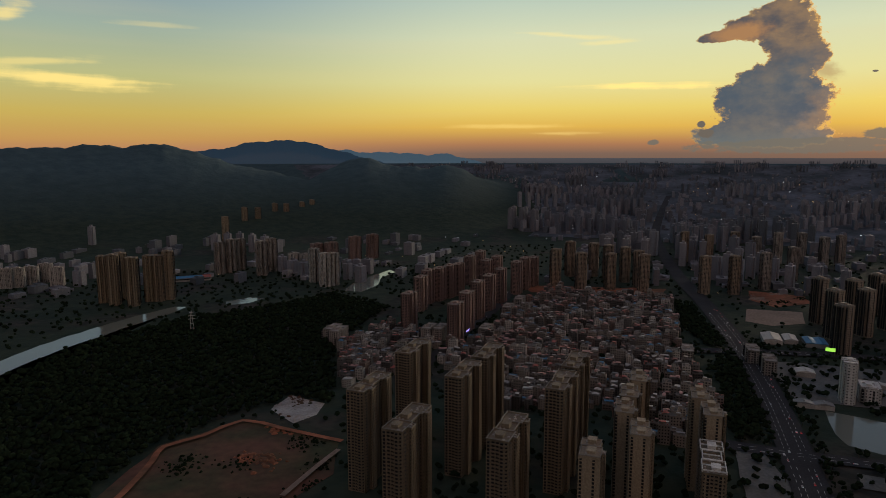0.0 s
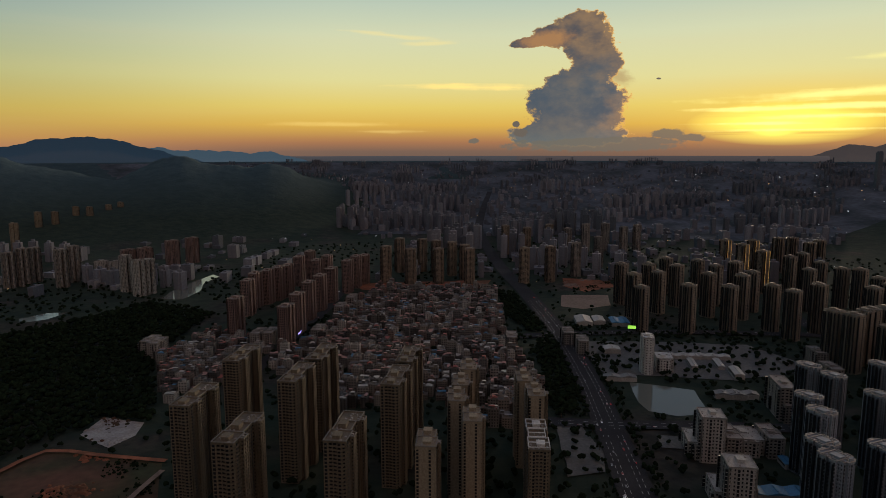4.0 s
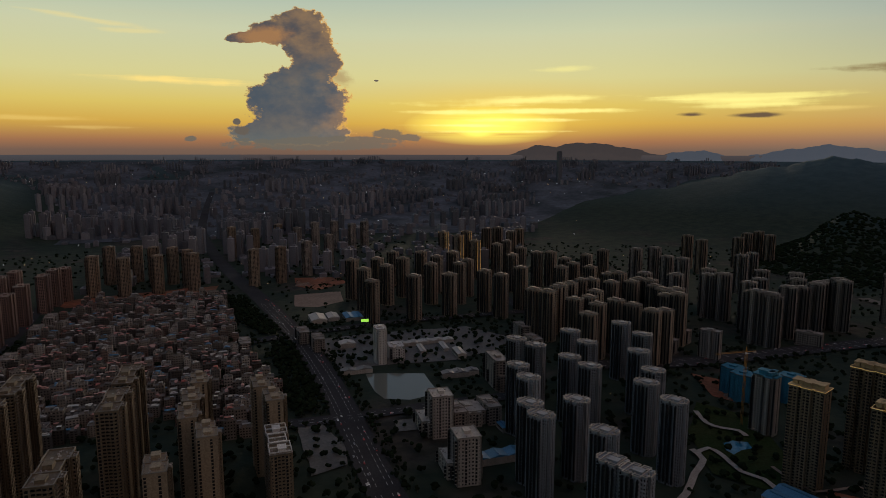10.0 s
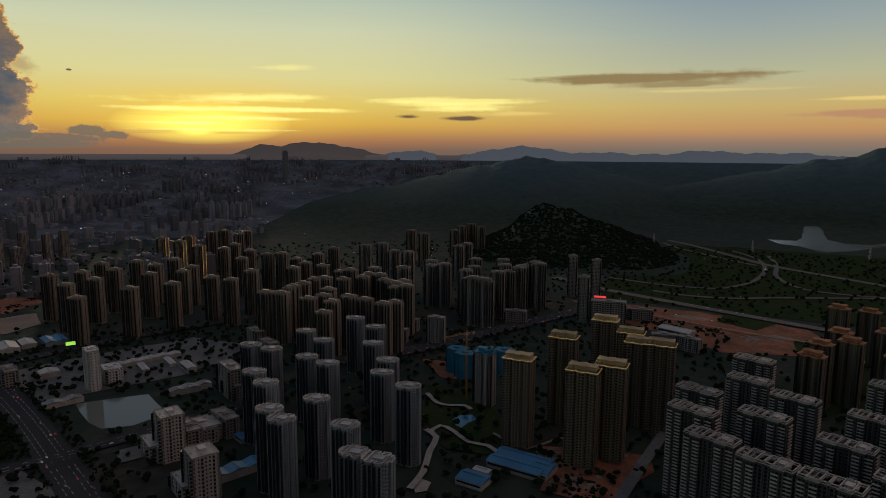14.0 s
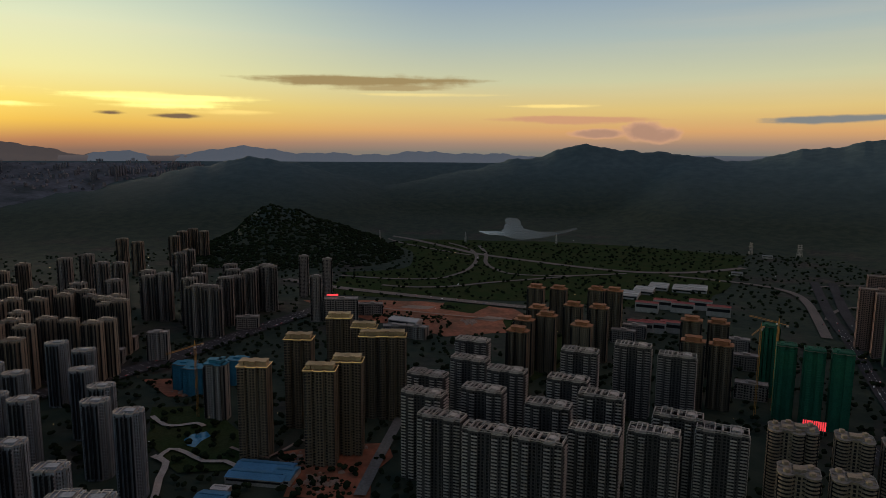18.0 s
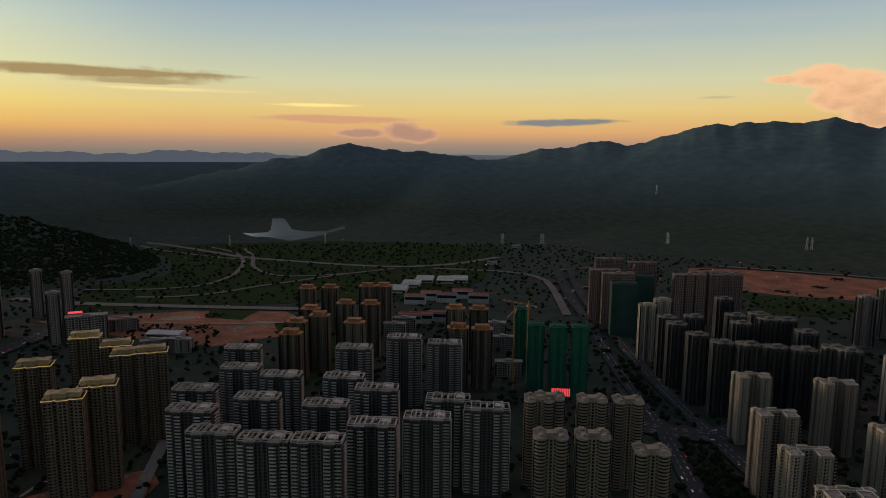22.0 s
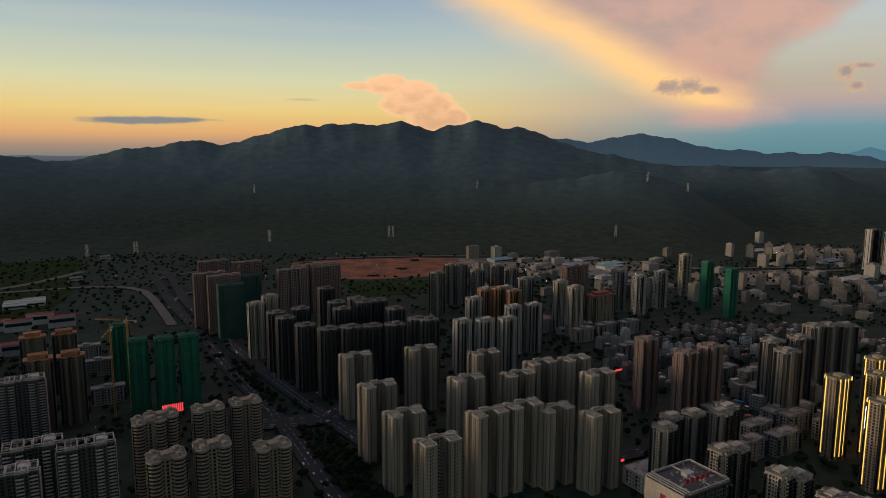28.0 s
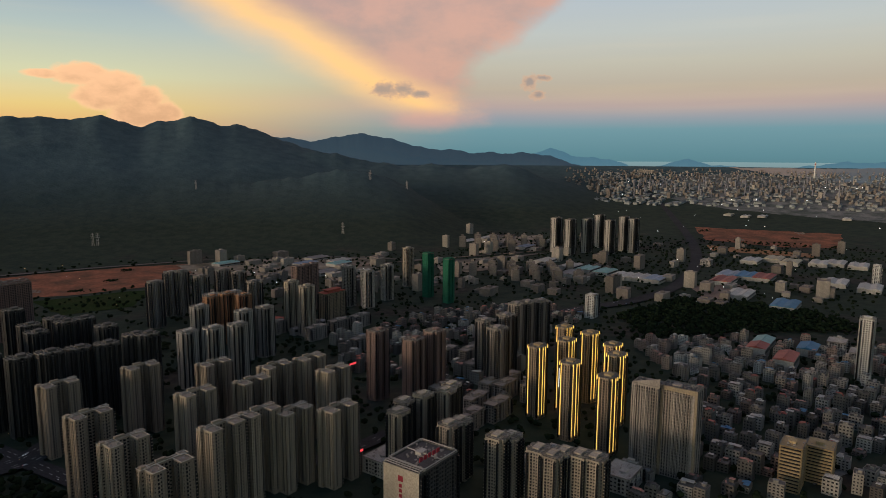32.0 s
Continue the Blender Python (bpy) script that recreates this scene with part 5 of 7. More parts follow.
put("mid_tower", [(296, 1577, 20), (358, 1707, 20), (348, 1530, 20), (420, 1705, 20), (447, 1662, 20), (417, 1528, 20), (479, 1621, 20), (495, 1563, 20), (491, 1509, 20)])
put("mid_tower", [(741, 1920, 20), (801, 1889, 20), (889, 1916, 20), (620, 1475, 20), (688, 1474, 20)])
put("grey_tower", [(913, 1834, 20), (782, 1520, 20), (1008, 1898, 20), (907, 1630, 20), (1077, 1896, 20), (1104, 1829, 20), (1167, 1854, 20)])
put("river_tower", [(-721, 1415, 80), (-687, 1391, 80), (-697, 1447, 80), (-643, 1382, 80), (-627, 1429, 80), (-607, 1429, 80), (-592, 1445, 80)])
put("pale_block", [(-1034, 1573, 80), (-1016, 1588, 80), (-1002, 1620, 80), (-986, 1653, 80), (-929, 1602, 80)])
put("grey_tower", [(-580, 1759, 60), (-556, 1780, 60), (-545, 1826, 60), (-461, 1734, 60), (-451, 1800, 60)])
put("pale_block", [(-392, 1816, 60), (-361, 1815, 60)])
put("white_grid_tower", [(-303, 1640, 60), (-267, 1581, 60), (-249, 1600, 60)])
put("red_tower", [(-331, 1828, 60), (-291, 1827, 60), (-241, 1960, 60), (-194, 2019, 60)])
put("river_tower", [(-757, 2618, 70), (-715, 2660, 70), (-676, 2785, 70), (-629, 2788, 70), (-579, 2873, 70), (-543, 2917, 70), (-719, 2253, 70)])
put("row_tower", [(650, 1009, -19), (724, 977, -19), (798, 961, -19), (874, 945, -19), (728, 1208, -19), (691, 1100, -19), (781, 1189, -19), (879, 1271, -19), (827, 1158, -19), (758, 1118, -19)])
put("row_tower", [(923, 1219, -19), (913, 1146, -19), (969, 1157, -19), (945, 1077, -19), (834, 1066, -19), (883, 1032, -19)])
put("row_tower", [(1151, 1199, -19), (1193, 1207, -19), (1166, 1130, -19), (1146, 1056, -19), (943, 912, -19), (1160, 1026, -19), (868, 891, -19), (1055, 1048, -19), (1125, 953, -19), (1198, 951, -19)])
put("row_tower", [(1264, 955, -19)])
put("gold_outline_tower", [(1160, 1427, -19), (1131, 1329, -19), (1095, 1222, -19), (1231, 1410, -19)])
put("mid_tower", [(1328, 1427, -19), (1386, 1441, -19), (1360, 1355, -19), (1419, 1383, -19)])
put("row_tower", [(818, 760, -12), (822, 730, -12), (869, 753, -12), (908, 755, -12), (945, 760, -12), (846, 662, -12), (810, 618, -12), (1050, 753, -12), (1043, 705, -12), (1015, 652, -12)])
put("row_tower", [(993, 612, -12), (970, 577, -12), (856, 586, -12), (849, 548, -12), (962, 749, -12), (970, 712, -12)])
put("row_tower", [(1001, 690, -12), (1034, 673, -12), (848, 613, -12), (902, 694, -12), (812, 665, -12), (764, 599, -12), (879, 753, -12), (968, 600, -12), (979, 584, -12), (846, 545, -12)])
put("row_tower", [(1022, 874, -12), (1062, 877, -12), (1055, 827, -12), (1049, 778, -12)])
put("grey_tower", [(1338, 914, -12), (1379, 890, -12), (1314, 816, -12), (1295, 766, -12), (1092, 725, -12), (1125, 678, -12), (1220, 665, -12), (1206, 624, -12), (1447, 711, -12), (1505, 716, -12)])
put("grey_tower", [(1097, 515, -12), (1086, 481, -12), (1156, 483, -12), (1198, 478, -12), (1265, 475, -12), (1296, 456, -12), (1325, 542, -12), (1290, 592, -12)])
put("grey_tower", [(1182, 643, -12), (1183, 613, -12), (1146, 547, -12), (1213, 560, -12), (1082, 501, -12), (1083, 474, -12), (1245, 505, -12), (1216, 462, -12), (1291, 468, -12), (1279, 441, -12)])
put("mid_tower", [(1843, 894, -12), (1891, 885, -12), (1869, 842, -12), (1755, 875, -12), (1652, 966, -12), (1609, 900, -12)])
put("slim_tower", [(1413, 411, -12), (1385, 351, -12), (1205, 328, -12)])
put("row_tower", [(1041, 678, -12), (1003, 628, -12), (1015, 609, -12), (869, 539, -12)])
put("pale_block", [(945, 505, -12)])
put("white_tower", [(516, 501, -8), (493, 463, -8), (586, 573, -8), (591, 544, -8), (676, 560, -8), (646, 507, -8), (588, 487, -8), (573, 445, -8), (759, 538, -8), (736, 488, -8)])
put("white_tower", [(671, 449, -8), (623, 397, -8), (586, 381, -8), (553, 328, -8), (486, 392, -8), (444, 414, -8), (430, 387, -8), (452, 333, -8), (414, 296, -8), (404, 267, -8)])
put("blue_net_tower", [(738, 324, 0)])
put("blue_net_low", [(831, 409, 0), (814, 387, 0), (858, 346, 0)])
put("crown_tower", [(645, 243, -2), (724, 218, -2), (825, 194, -2), (798, 156, -2), (762, 139, -2), (758, 114, -2), (632, 169, -2), (659, 147, -2)])
put("office_block", [(1215, 282, -10)])
put("balcony_slab", [(611, 61, 20), (563, 40, 20), (534, -2, 20), (519, -44, 20), (543, -93, 20), (552, -145, 20), (580, -173, 20), (556, -204, 20), (620, -111, 20), (605, -59, 20)])
put("balcony_slab", [(683, 64, 20), (732, 20, 20), (702, -22, 20), (632, 3, 20), (677, -86, 20), (767, -110, 20), (814, 19, 20)])
put("balcony_slab", [(790, -177, 20), (772, -225, 20)])
put("tile_roof_tower", [(1136, -83, 20), (1162, -125, 20), (1138, -188, 20), (1139, -218, 20), (932, -52, 20), (947, -86, 20), (1026, -134, 20), (1007, -171, 20), (908, -131, 20), (855, -40, 20)])
put("tile_roof_tower", [(1005, -78, 20)])
put("tile_roof_tower", [(934, -289, 20), (941, -329, 20), (825, -259, 20), (826, -294, 20)])
put("green_net_tower", [(800, -362, 20), (779, -385, 20), (769, -412, 20), (878, -375, 20)])
put("dark_net_tower", [(1061, -692, 20)])
put("dark_net_tower", [(1012, -625, 20)])
put("brick_tower", [(1244, -729, 20), (1195, -779, 20), (1106, -641, 20), (1060, -642, 20)])
put("cream_fin_tower", [(878, -586, 20), (881, -615, 20)])
put("brick_tower", [(1022, -767, 20), (1059, -830, 20), (1041, -860, 20)])
put("round_tower", [(558, -258, 20), (558, -269, 20), (544, -307, 20), (532, -339, 20), (473, -230, 20), (464, -264, 20), (434, -300, 20)])
put("dark_line_tower", [(763, -557, 20), (703, -545, 20), (803, -569, 20), (788, -603, 20), (865, -716, 20), (768, -657, 20), (739, -642, 20), (774, -703, 20), (734, -683, 20), (746, -725, 20)])
put("dark_line_tower", [(683, -699, 20), (613, -627, 20), (663, -551, 20), (639, -569, 20), (637, -608, 20), (603, -662, 20), (587, -666, 20)])
put("row_slab", [(582, -528, 200), (476, -462, 200), (411, -434, 200), (340, -400, 200), (534, -595, 200), (466, -635, 200), (419, -540, 200), (343, -475, 200), (329, -513, 200), (390, -643, 200)])
put("row_slab", [(367, -683, 200), (323, -656, 200), (388, -593, 200)])
put("row_slab", [(308, -537, 200), (270, -558, 200)])
put("white_grid_tower", [(653, -857, 20), (692, -942, 20), (678, -985, 20), (583, -871, 20), (564, -901, 20), (587, -743, 20), (561, -764, 20), (535, -784, 20)])
put("orange_tower", [(685, -932, 20), (665, -947, 20), (639, -955, 20)])
put("grey_tower", [(850, -993, 20), (883, -1078, 20), (869, -1089, 20), (799, -1058, 20), (795, -1121, 20), (763, -1128, 20), (672, -1042, 20)])
put("white_grid_tower", [(584, -1265, 20), (541, -1264, 20), (529, -1347, 20)])
put("cream_fin_tower", [(537, -1508, 20), (604, -1057, 20), (560, -1033, 20)])
put("green_net_tower", [(452, -1406, 20), (390, -1360, 20)])
put("red_roof_block", [(570, -1155, 20)])
put("brick_tower", [(646, -1187, 20), (1031, -855, 20)])
put("gold_tower", [(110, -781, 20), (65, -729, 20), (89, -893, 20), (78, -809, 20), (52, -853, 20), (22, -702, 20), (22, -827, 20), (16, -786, 20)])
put("fold_tower", [(-38, -676, 110)])
put("white_slim_tower", [(-322, -1048, 20)])
put("far_apartment", [(260, -2217, 20), (209, -2172, 20), (159, -2231, 20), (127, -2378, 20), (85, -2216, 20), (42, -2316, 20), (11, -2284, 20)])
put("mid_brown_tower", [(321, -781, 20), (267, -770, 20), (250, -804, 20)])
put("grey_tower", [(204, -903, 20), (178, -927, 20), (178, -1019, 20), (163, -1036, 20), (147, -1058, 20), (175, -851, 20)])
put("cream_block", [(231, -636, 20), (214, -650, 20), (195, -674, 20), (194, -693, 20), (223, -597, 20)])
put("cream_block", [(166, -585, 20), (159, -602, 20)])
put("cream_block", [(114, -567, 20), (104, -577, 20), (61, -553, 20), (52, -562, 20), (38, -560, 20), (25, -558, 20), (75, -561, 20)])
put("yellow_block", [(-155, -677, 20)])
put("yellow_block2", [(-186, -702, 20)])
put("white_block", [(80, -1319, 20), (-592, -1898, 20)])
put("sign_block", [(171, -513, 20)])
put("hotel", [(536, 812, 25)])
put("grey_block", [(606, 629, 25)])
put("classic_block", [(446, 554, 25)])
put("classic_block", [(399, 456, 25)])

KINDS["hotel_annex"] = lambda: tower("hotel_annex", "low white annex beside the hotel", [(-16, -12, 16, 12), (-22, -8, -16.2, 8)], 5, 3.9, WHITE, 1.8, 4.2, 1.6)
KINDS["podium"] = lambda: tower("podium", "low pale podium block beside an office", [(-18, -14, 18, 14), (-24, -8, -18.2, 8)], 4, 4.0, PALE, 1.6, 4.0, 1.4)
KINDS["street_block"] = lambda: tower("street_block", "low grey street block with shops", [(-20, -8, 20, 8), (-6, -9.5, 6, 9.5)], 6, 3.6, GREY, 1.4, 3.6, 1.0)
put("hotel_annex", [(567, 816, 25)])
put("podium", [(445, 571, 25), (404, 476, 25), (499, 563, 25)])
put("street_block", [(804, 773, 20), (761, 706, 20), (475, 561, 20), (518, 550, 20), (413, 469, 20), (602, 618, 20)])
put("street_block", [(1265, 230, -10), (1264, 263, -10), (1106, 163, -10), (1139, 438, -10), (1102, 492, -10), (991, 588, -10), (925, 571, -10), (1156, 495, -10)])
put("street_block", [(863, -349, 20), (987, -388, 20), (1080, -408, 20), (1112, -231, 20), (1149, -258, 20), (1107, 124, 20)])
put("street_block", [(517, -1070, 20), (493, -1113, 20), (558, -1038, 20), (617, -1017, 20), (218, -904, 20), (159, -830, 20), (235, -793, 20), (123, -837, 20)])
put("street_block", [(185, -769, 20), (178, -833, 20), (234, -652, 20), (179, -717, 20), (160, -861, 20), (428, -972, 20), (531, -1011, 20), (155, -760, 20), (277, -956, 20), (243, -967, 20)])
put("podium", [(238, -595, 20), (82, -643, 20), (3, -631, 20), (-330, -1210, 20), (-203, -2071, 20), (-347, -1152, 20)])
put("street_block", [(492, 979, 20), (491, 925, 20), (-10, 1114, 20), (10, 1114, 20), (-178, 1117, 20), (-165, 1100, 20), (391, 980, 20), (146, 1272, 20), (178, 1345, 20), (89, 1112, 20)])

# the broad office block's cream end wall with its red emblem, bars for its lettering, and the roof sign
for ob in [o for o in bpy.data.objects if o.parent is None and o.get("label", "").startswith("broad office block")]:
    part("end_wall", Bx().box(27.2, -19.2, 0, 27.8, 19.7, 62.5), CREAM, ob, "cream end wall")
    part("emblem", Bx().box(27.85, -2.6, 50.5, 28.2, 2.6, 55.5), RED_PAINT, ob, "red emblem")
    for k in range(4):
        part("letter_bar", Bx().box(27.85, -1.5, 45.0 - 4.6 * k, 28.15, 1.5, 48.0 - 4.6 * k), RED_PAINT, ob, "red lettering bar")
    for k in range(5):
        part("roof_letter", Bx().box(-14 + 6 * k, 9, 64.5, -10 + 6 * k, 9.6, 68.5), RED_PAINT, ob, "red roof letter bar")


# the folded hotel's ribs, pale edges and sloping parapet
for ob in [o for o in bpy.data.objects if o.parent is None and o.get("label", "").startswith("grey folded hotel")]:
    for k in range(11):
        part("rib", Bx().box(-27.6 + 2.8 * k, 11.15, 5, -27.0 + 2.8 * k, 11.9, 84), GREY, ob, "grey upright rib")
    for k in range(8):
        part("rib", Bx().box(6.4 + 2.9 * k, 18.15, 5, 6.9 + 2.9 * k, 18.8, 84), GREY, ob)
    for x0, x1, y1 in ((-32, -29.5, 12.6), (1.6, 4.1, 12.2)):
        part("edge_fin", Bx().box(x0, y1 - 2.2, 0, x1, y1, 91), BEIGE, ob, "beige fin on the corner")
    part("top_beam", Bx().box(-32, 10.4, 87, 4.1, 12.4, 91.2), BEIGE, ob, "beige beam along the roof edge")
    b = Bx()
    b.v = [(3, y, z) for y, z in ((17.2, 88.6), (18.2, 88.6))] + [(30.8, y, 88.6) for y in (18.2, 17.2)] + [(3, 17.2, 98), (3, 18.2, 98), (30.8, 18.2, 91), (30.8, 17.2, 91)]
    b.f = [(3, 2, 1, 0), (4, 5, 6, 7), (0, 1, 5, 4), (1, 2, 6, 5), (2, 3, 7, 6), (3, 0, 4, 7)]
    part("parapet", b, GREY, ob, "parapet sloping down along the roof")


# ---- sheds and low halls ----
def tin(name, col):
    return material(name, col, tuple(v * 0.65 for v in col), 0.6, 0.06, 0.9, island=0.15)


ROOF_PALE = tin("pale_tin_roof", (0.52, 0.50, 0.46))
ROOF_GREY2 = tin("grey_tin_roof", (0.24, 0.24, 0.24))
ROOF_BLUE = tin("blue_tin_roof", (0.07, 0.22, 0.38))
ROOF_TEAL = tin("teal_tin_roof", (0.26, 0.46, 0.44))
ROOF_BLUEGREY = tin("blue_grey_tin_roof", (0.28, 0.34, 0.42))
ROOF_YEL = tin("sand_tin_roof", (0.50, 0.44, 0.30))
ROOF_RED = tin("red_tin_roof", (0.36, 0.10, 0.08))
ROOF_SALMON = tin("faded_red_tin_roof", (0.42, 0.22, 0.19))
WALLS = [wall_paint("house_wall", c, island=0.2) for c in ((0.20, 0.18, 0.16), (0.16, 0.15, 0.14), (0.28, 0.255, 0.225), (0.20, 0.15, 0.13), (0.40, 0.375, 0.34), (0.10, 0.09, 0.082))]


WALLS_E = [wall_paint("pale_house_wall", c, island=0.2) for c in ((0.46, 0.40, 0.33), (0.36, 0.32, 0.29), (0.52, 0.48, 0.42), (0.40, 0.31, 0.26), (0.58, 0.56, 0.52), (0.30, 0.26, 0.23))]


def factory_shed(mat, h, x, y, w, d, turn):
    """A hall with a low double-pitched roof, ridge vent and a row of windows."""
    r = math.hypot(x, y)
    s = shrink(r)
    root = new("factory_shed")
    colour = mat.name.replace("_", " ")
    tagged(root, "long low hall under a " + colour, "shed", "halls and sheds")
    root.matrix_basis = pose(x, y, ground_z(r), 0, 0, 90 - turn) @ Matrix.Diagonal((s, s, s, 1))
    part("wall", Bx().box(-w / 2 + 0.4, -d / 2 + 0.4, 0, w / 2 - 0.4, d / 2 - 0.4, h), WALLS[4], root)
    bays = max(1, round(d / 22))
    for k in range(bays):
        y0, y1 = -d / 2 + k * d / bays, -d / 2 + (k + 1) * d / bays
        rise = min(3.5, (y1 - y0) * 0.12)
        b = Bx()
        b.v = [(-w / 2, y0, h), (w / 2, y0, h), (w / 2, y1, h), (-w / 2, y1, h), (-w / 2, (y0 + y1) / 2, h + rise), (w / 2, (y0 + y1) / 2, h + rise)]
        b.f = [(0, 1, 5, 4), (2, 3, 4, 5), (1, 2, 5), (3, 0, 4), (3, 2, 1, 0)]
        part("roof", b, mat, root)
        part("ridge_vent", Bx().box(-w / 2 + 3, (y0 + y1) / 2 - 0.8, h + rise - 0.3, w / 2 - 3, (y0 + y1) / 2 + 0.8, h + rise + 0.7), mat, root)
    band = Bx()
    for sd in (-1, 1):
        band.box(-w / 2 + 2, sd * (d / 2 - 0.4) - 0.08, h * 0.5, w / 2 - 2, sd * (d / 2 - 0.4) + 0.08, h * 0.8)
    part("window_band", band, GLASS, root)
    TAKEN.append((x, y, max(w, d) * 0.55 * s))
    return root


factory_shed(ROOF_PALE, 6, 617, 855, 14, 34, 25)
factory_shed(ROOF_PALE, 6, 636, 849, 14, 34, 25)
factory_shed(ROOF_PALE, 6, 660, 841, 14, 34, 25)
factory_shed(ROOF_PALE, 6, 677, 833, 14, 34, 25)
factory_shed(ROOF_PALE, 6, 618, 817, 40, 10, 25)
factory_shed(ROOF_PALE, 6, 655, 805, 40, 10, 25)
factory_shed(ROOF_PALE, 9, 649, 759, 38, 14, 25)
factory_shed(ROOF_PALE, 8, 536, 911, 20, 26, 20)
factory_shed(ROOF_GREY2, 6, 481, 792, 14, 46, 20)
factory_shed(ROOF_GREY2, 7, 583, 691, 14, 40, 25)
factory_shed(ROOF_GREY2, 7, 599, 688, 14, 40, 25)
factory_shed(ROOF_BLUE, 8, 450, 466, 18, 62, 20)
factory_shed(ROOF_BLUE, 6, 510, 517, 20, 10, 20)
factory_shed(ROOF_PALE, 7, 580, 1092, 50, 30, 20)
factory_shed(ROOF_PALE, 7, 609, 1087, 40, 22, 20)
factory_shed(ROOF_BLUE, 7, 641, 1066, 44, 34, 20)
factory_shed(ROOF_BLUE, 7, 600, 222, 60, 40, 5)
factory_shed(ROOF_BLUE, 6, 547, 250, 30, 24, 5)
factory_shed(ROOF_PALE, 5, 567, 250, 18, 10, 5)
factory_shed(ROOF_BLUE, 7, 596, 197, 22, 30, 5)
factory_shed(ROOF_PALE, 9, 1201, 156, 60, 30, 20)
factory_shed(ROOF_PALE, 9, 1143, 128, 40, 22, 20)
factory_shed(ROOF_PALE, 9, 1487, -318, 44, 60, 20)
factory_shed(ROOF_PALE, 9, 1539, -363, 44, 60, 20)
factory_shed(ROOF_PALE, 9, 1588, -409, 44, 60, 20)
factory_shed(ROOF_PALE, 9, 1568, -459, 44, 60, 20)
factory_shed(ROOF_PALE, 9, 1569, -494, 44, 60, 20)
factory_shed(ROOF_TEAL, 9, 831, -1732, 70, 40, 20)
factory_shed(ROOF_GREY2, 9, 807, -1594, 70, 40, 20)
factory_shed(ROOF_BLUEGREY, 9, 925, -1702, 70, 40, 20)
factory_shed(ROOF_PALE, 9, 853, -1779, 70, 40, 20)
factory_shed(ROOF_GREY2, 9, 942, -1806, 70, 40, 20)
factory_shed(ROOF_TEAL, 9, 1142, -1630, 70, 40, 20)
factory_shed(ROOF_PALE, 10, 178, -1895, 75, 45, 20)
factory_shed(ROOF_TEAL, 10, 127, -1862, 75, 45, 20)
factory_shed(ROOF_TEAL, 10, 79, -1831, 75, 45, 20)
factory_shed(ROOF_PALE, 10, 33, -1784, 75, 45, 20)
factory_shed(ROOF_PALE, 10, -10, -1773, 75, 45, 20)
factory_shed(ROOF_BLUEGREY, 10, -52, -1761, 75, 45, 20)
factory_shed(ROOF_GREY2, 10, 166, -1776, 75, 45, 20)
factory_shed(ROOF_PALE, 10, -341, -2171, 90, 50, 20)
factory_shed(ROOF_YEL, 10, -414, -2230, 90, 50, 20)
factory_shed(ROOF_YEL, 10, -451, -2174, 90, 50, 20)
factory_shed(ROOF_BLUE, 10, -285, -1887, 90, 50, 20)
factory_shed(ROOF_RED, 10, -325, -1874, 90, 50, 20)
factory_shed(ROOF_BLUEGREY, 10, -244, -1891, 90, 50, 20)
factory_shed(ROOF_RED, 10, -220, -1799, 90, 50, 20)
factory_shed(ROOF_BLUE, 10, -313, -1530, 90, 50, 20)
factory_shed(ROOF_PALE, 10, -577, -2194, 90, 50, 20)
factory_shed(ROOF_PALE, 10, -626, -2158, 90, 50, 20)
factory_shed(ROOF_PALE, 10, -528, -2178, 90, 50, 20)
factory_shed(ROOF_PALE, 10, -236, -1625, 90, 50, 20)
factory_shed(ROOF_PALE, 10, -490, -1848, 90, 50, 20)
factory_shed(ROOF_PALE, 10, -549, -1793, 90, 50, 20)
factory_shed(ROOF_PALE, 10, 594, -2342, 80, 40, 20)
factory_shed(ROOF_PALE, 10, 553, -2442, 80, 40, 20)
factory_shed(ROOF_PALE, 10, 676, -2401, 80, 40, 20)
factory_shed(ROOF_PALE, 10, 907, -2403, 80, 40, 20)
factory_shed(ROOF_GREY2, 10, 812, -2269, 80, 40, 20)
factory_shed(ROOF_GREY2, 10, 942, -2311, 80, 40, 20)
factory_shed(ROOF_BLUEGREY, 10, 369, -2259, 80, 40, 20)
factory_shed(ROOF_PALE, 10, 261, -1973, 80, 40, 20)
factory_shed(ROOF_PALE, 10, -472, -3240, 80, 40, 20)
factory_shed(ROOF_PALE, 10, -543, -3245, 80, 40, 20)
factory_shed(ROOF_YEL, 10, -405, -3274, 80, 40, 20)
factory_shed(ROOF_PALE, 10, -868, -3196, 80, 40, 20)
factory_shed(ROOF_RED, 18, -229, -1086, 60, 30, 20)
factory_shed(ROOF_RED, 18, -197, -1136, 40, 30, 20)
factory_shed(ROOF_BLUE, 12, -280, -1178, 50, 30, 20)
factory_shed(ROOF_TEAL, 10, -216, -1202, 60, 30, 20)
factory_shed(ROOF_PALE, 9, -1293, 2241, 80, 30, 70)
factory_shed(ROOF_PALE, 9, -1219, 2245, 80, 30, 70)
factory_shed(ROOF_PALE, 9, -1161, 2284, 80, 30, 70)
factory_shed(ROOF_PALE, 9, -1113, 2348, 80, 30, 70)
factory_shed(ROOF_PALE, 9, -1071, 2440, 80, 30, 70)
factory_shed(ROOF_GREY2, 9, -1010, 2444, 80, 30, 70)
factory_shed(ROOF_PALE, 9, -1028, 2248, 80, 30, 70)
factory_shed(ROOF_BLUE, 9, -635, 1660, 80, 30, 70)
factory_shed(ROOF_RED, 9, -616, 1667, 80, 30, 70)
factory_shed(ROOF_PALE, 12, -527, 3432, 140, 50, 70)
factory_shed(ROOF_PALE, 12, -394, 3559, 140, 50, 70)
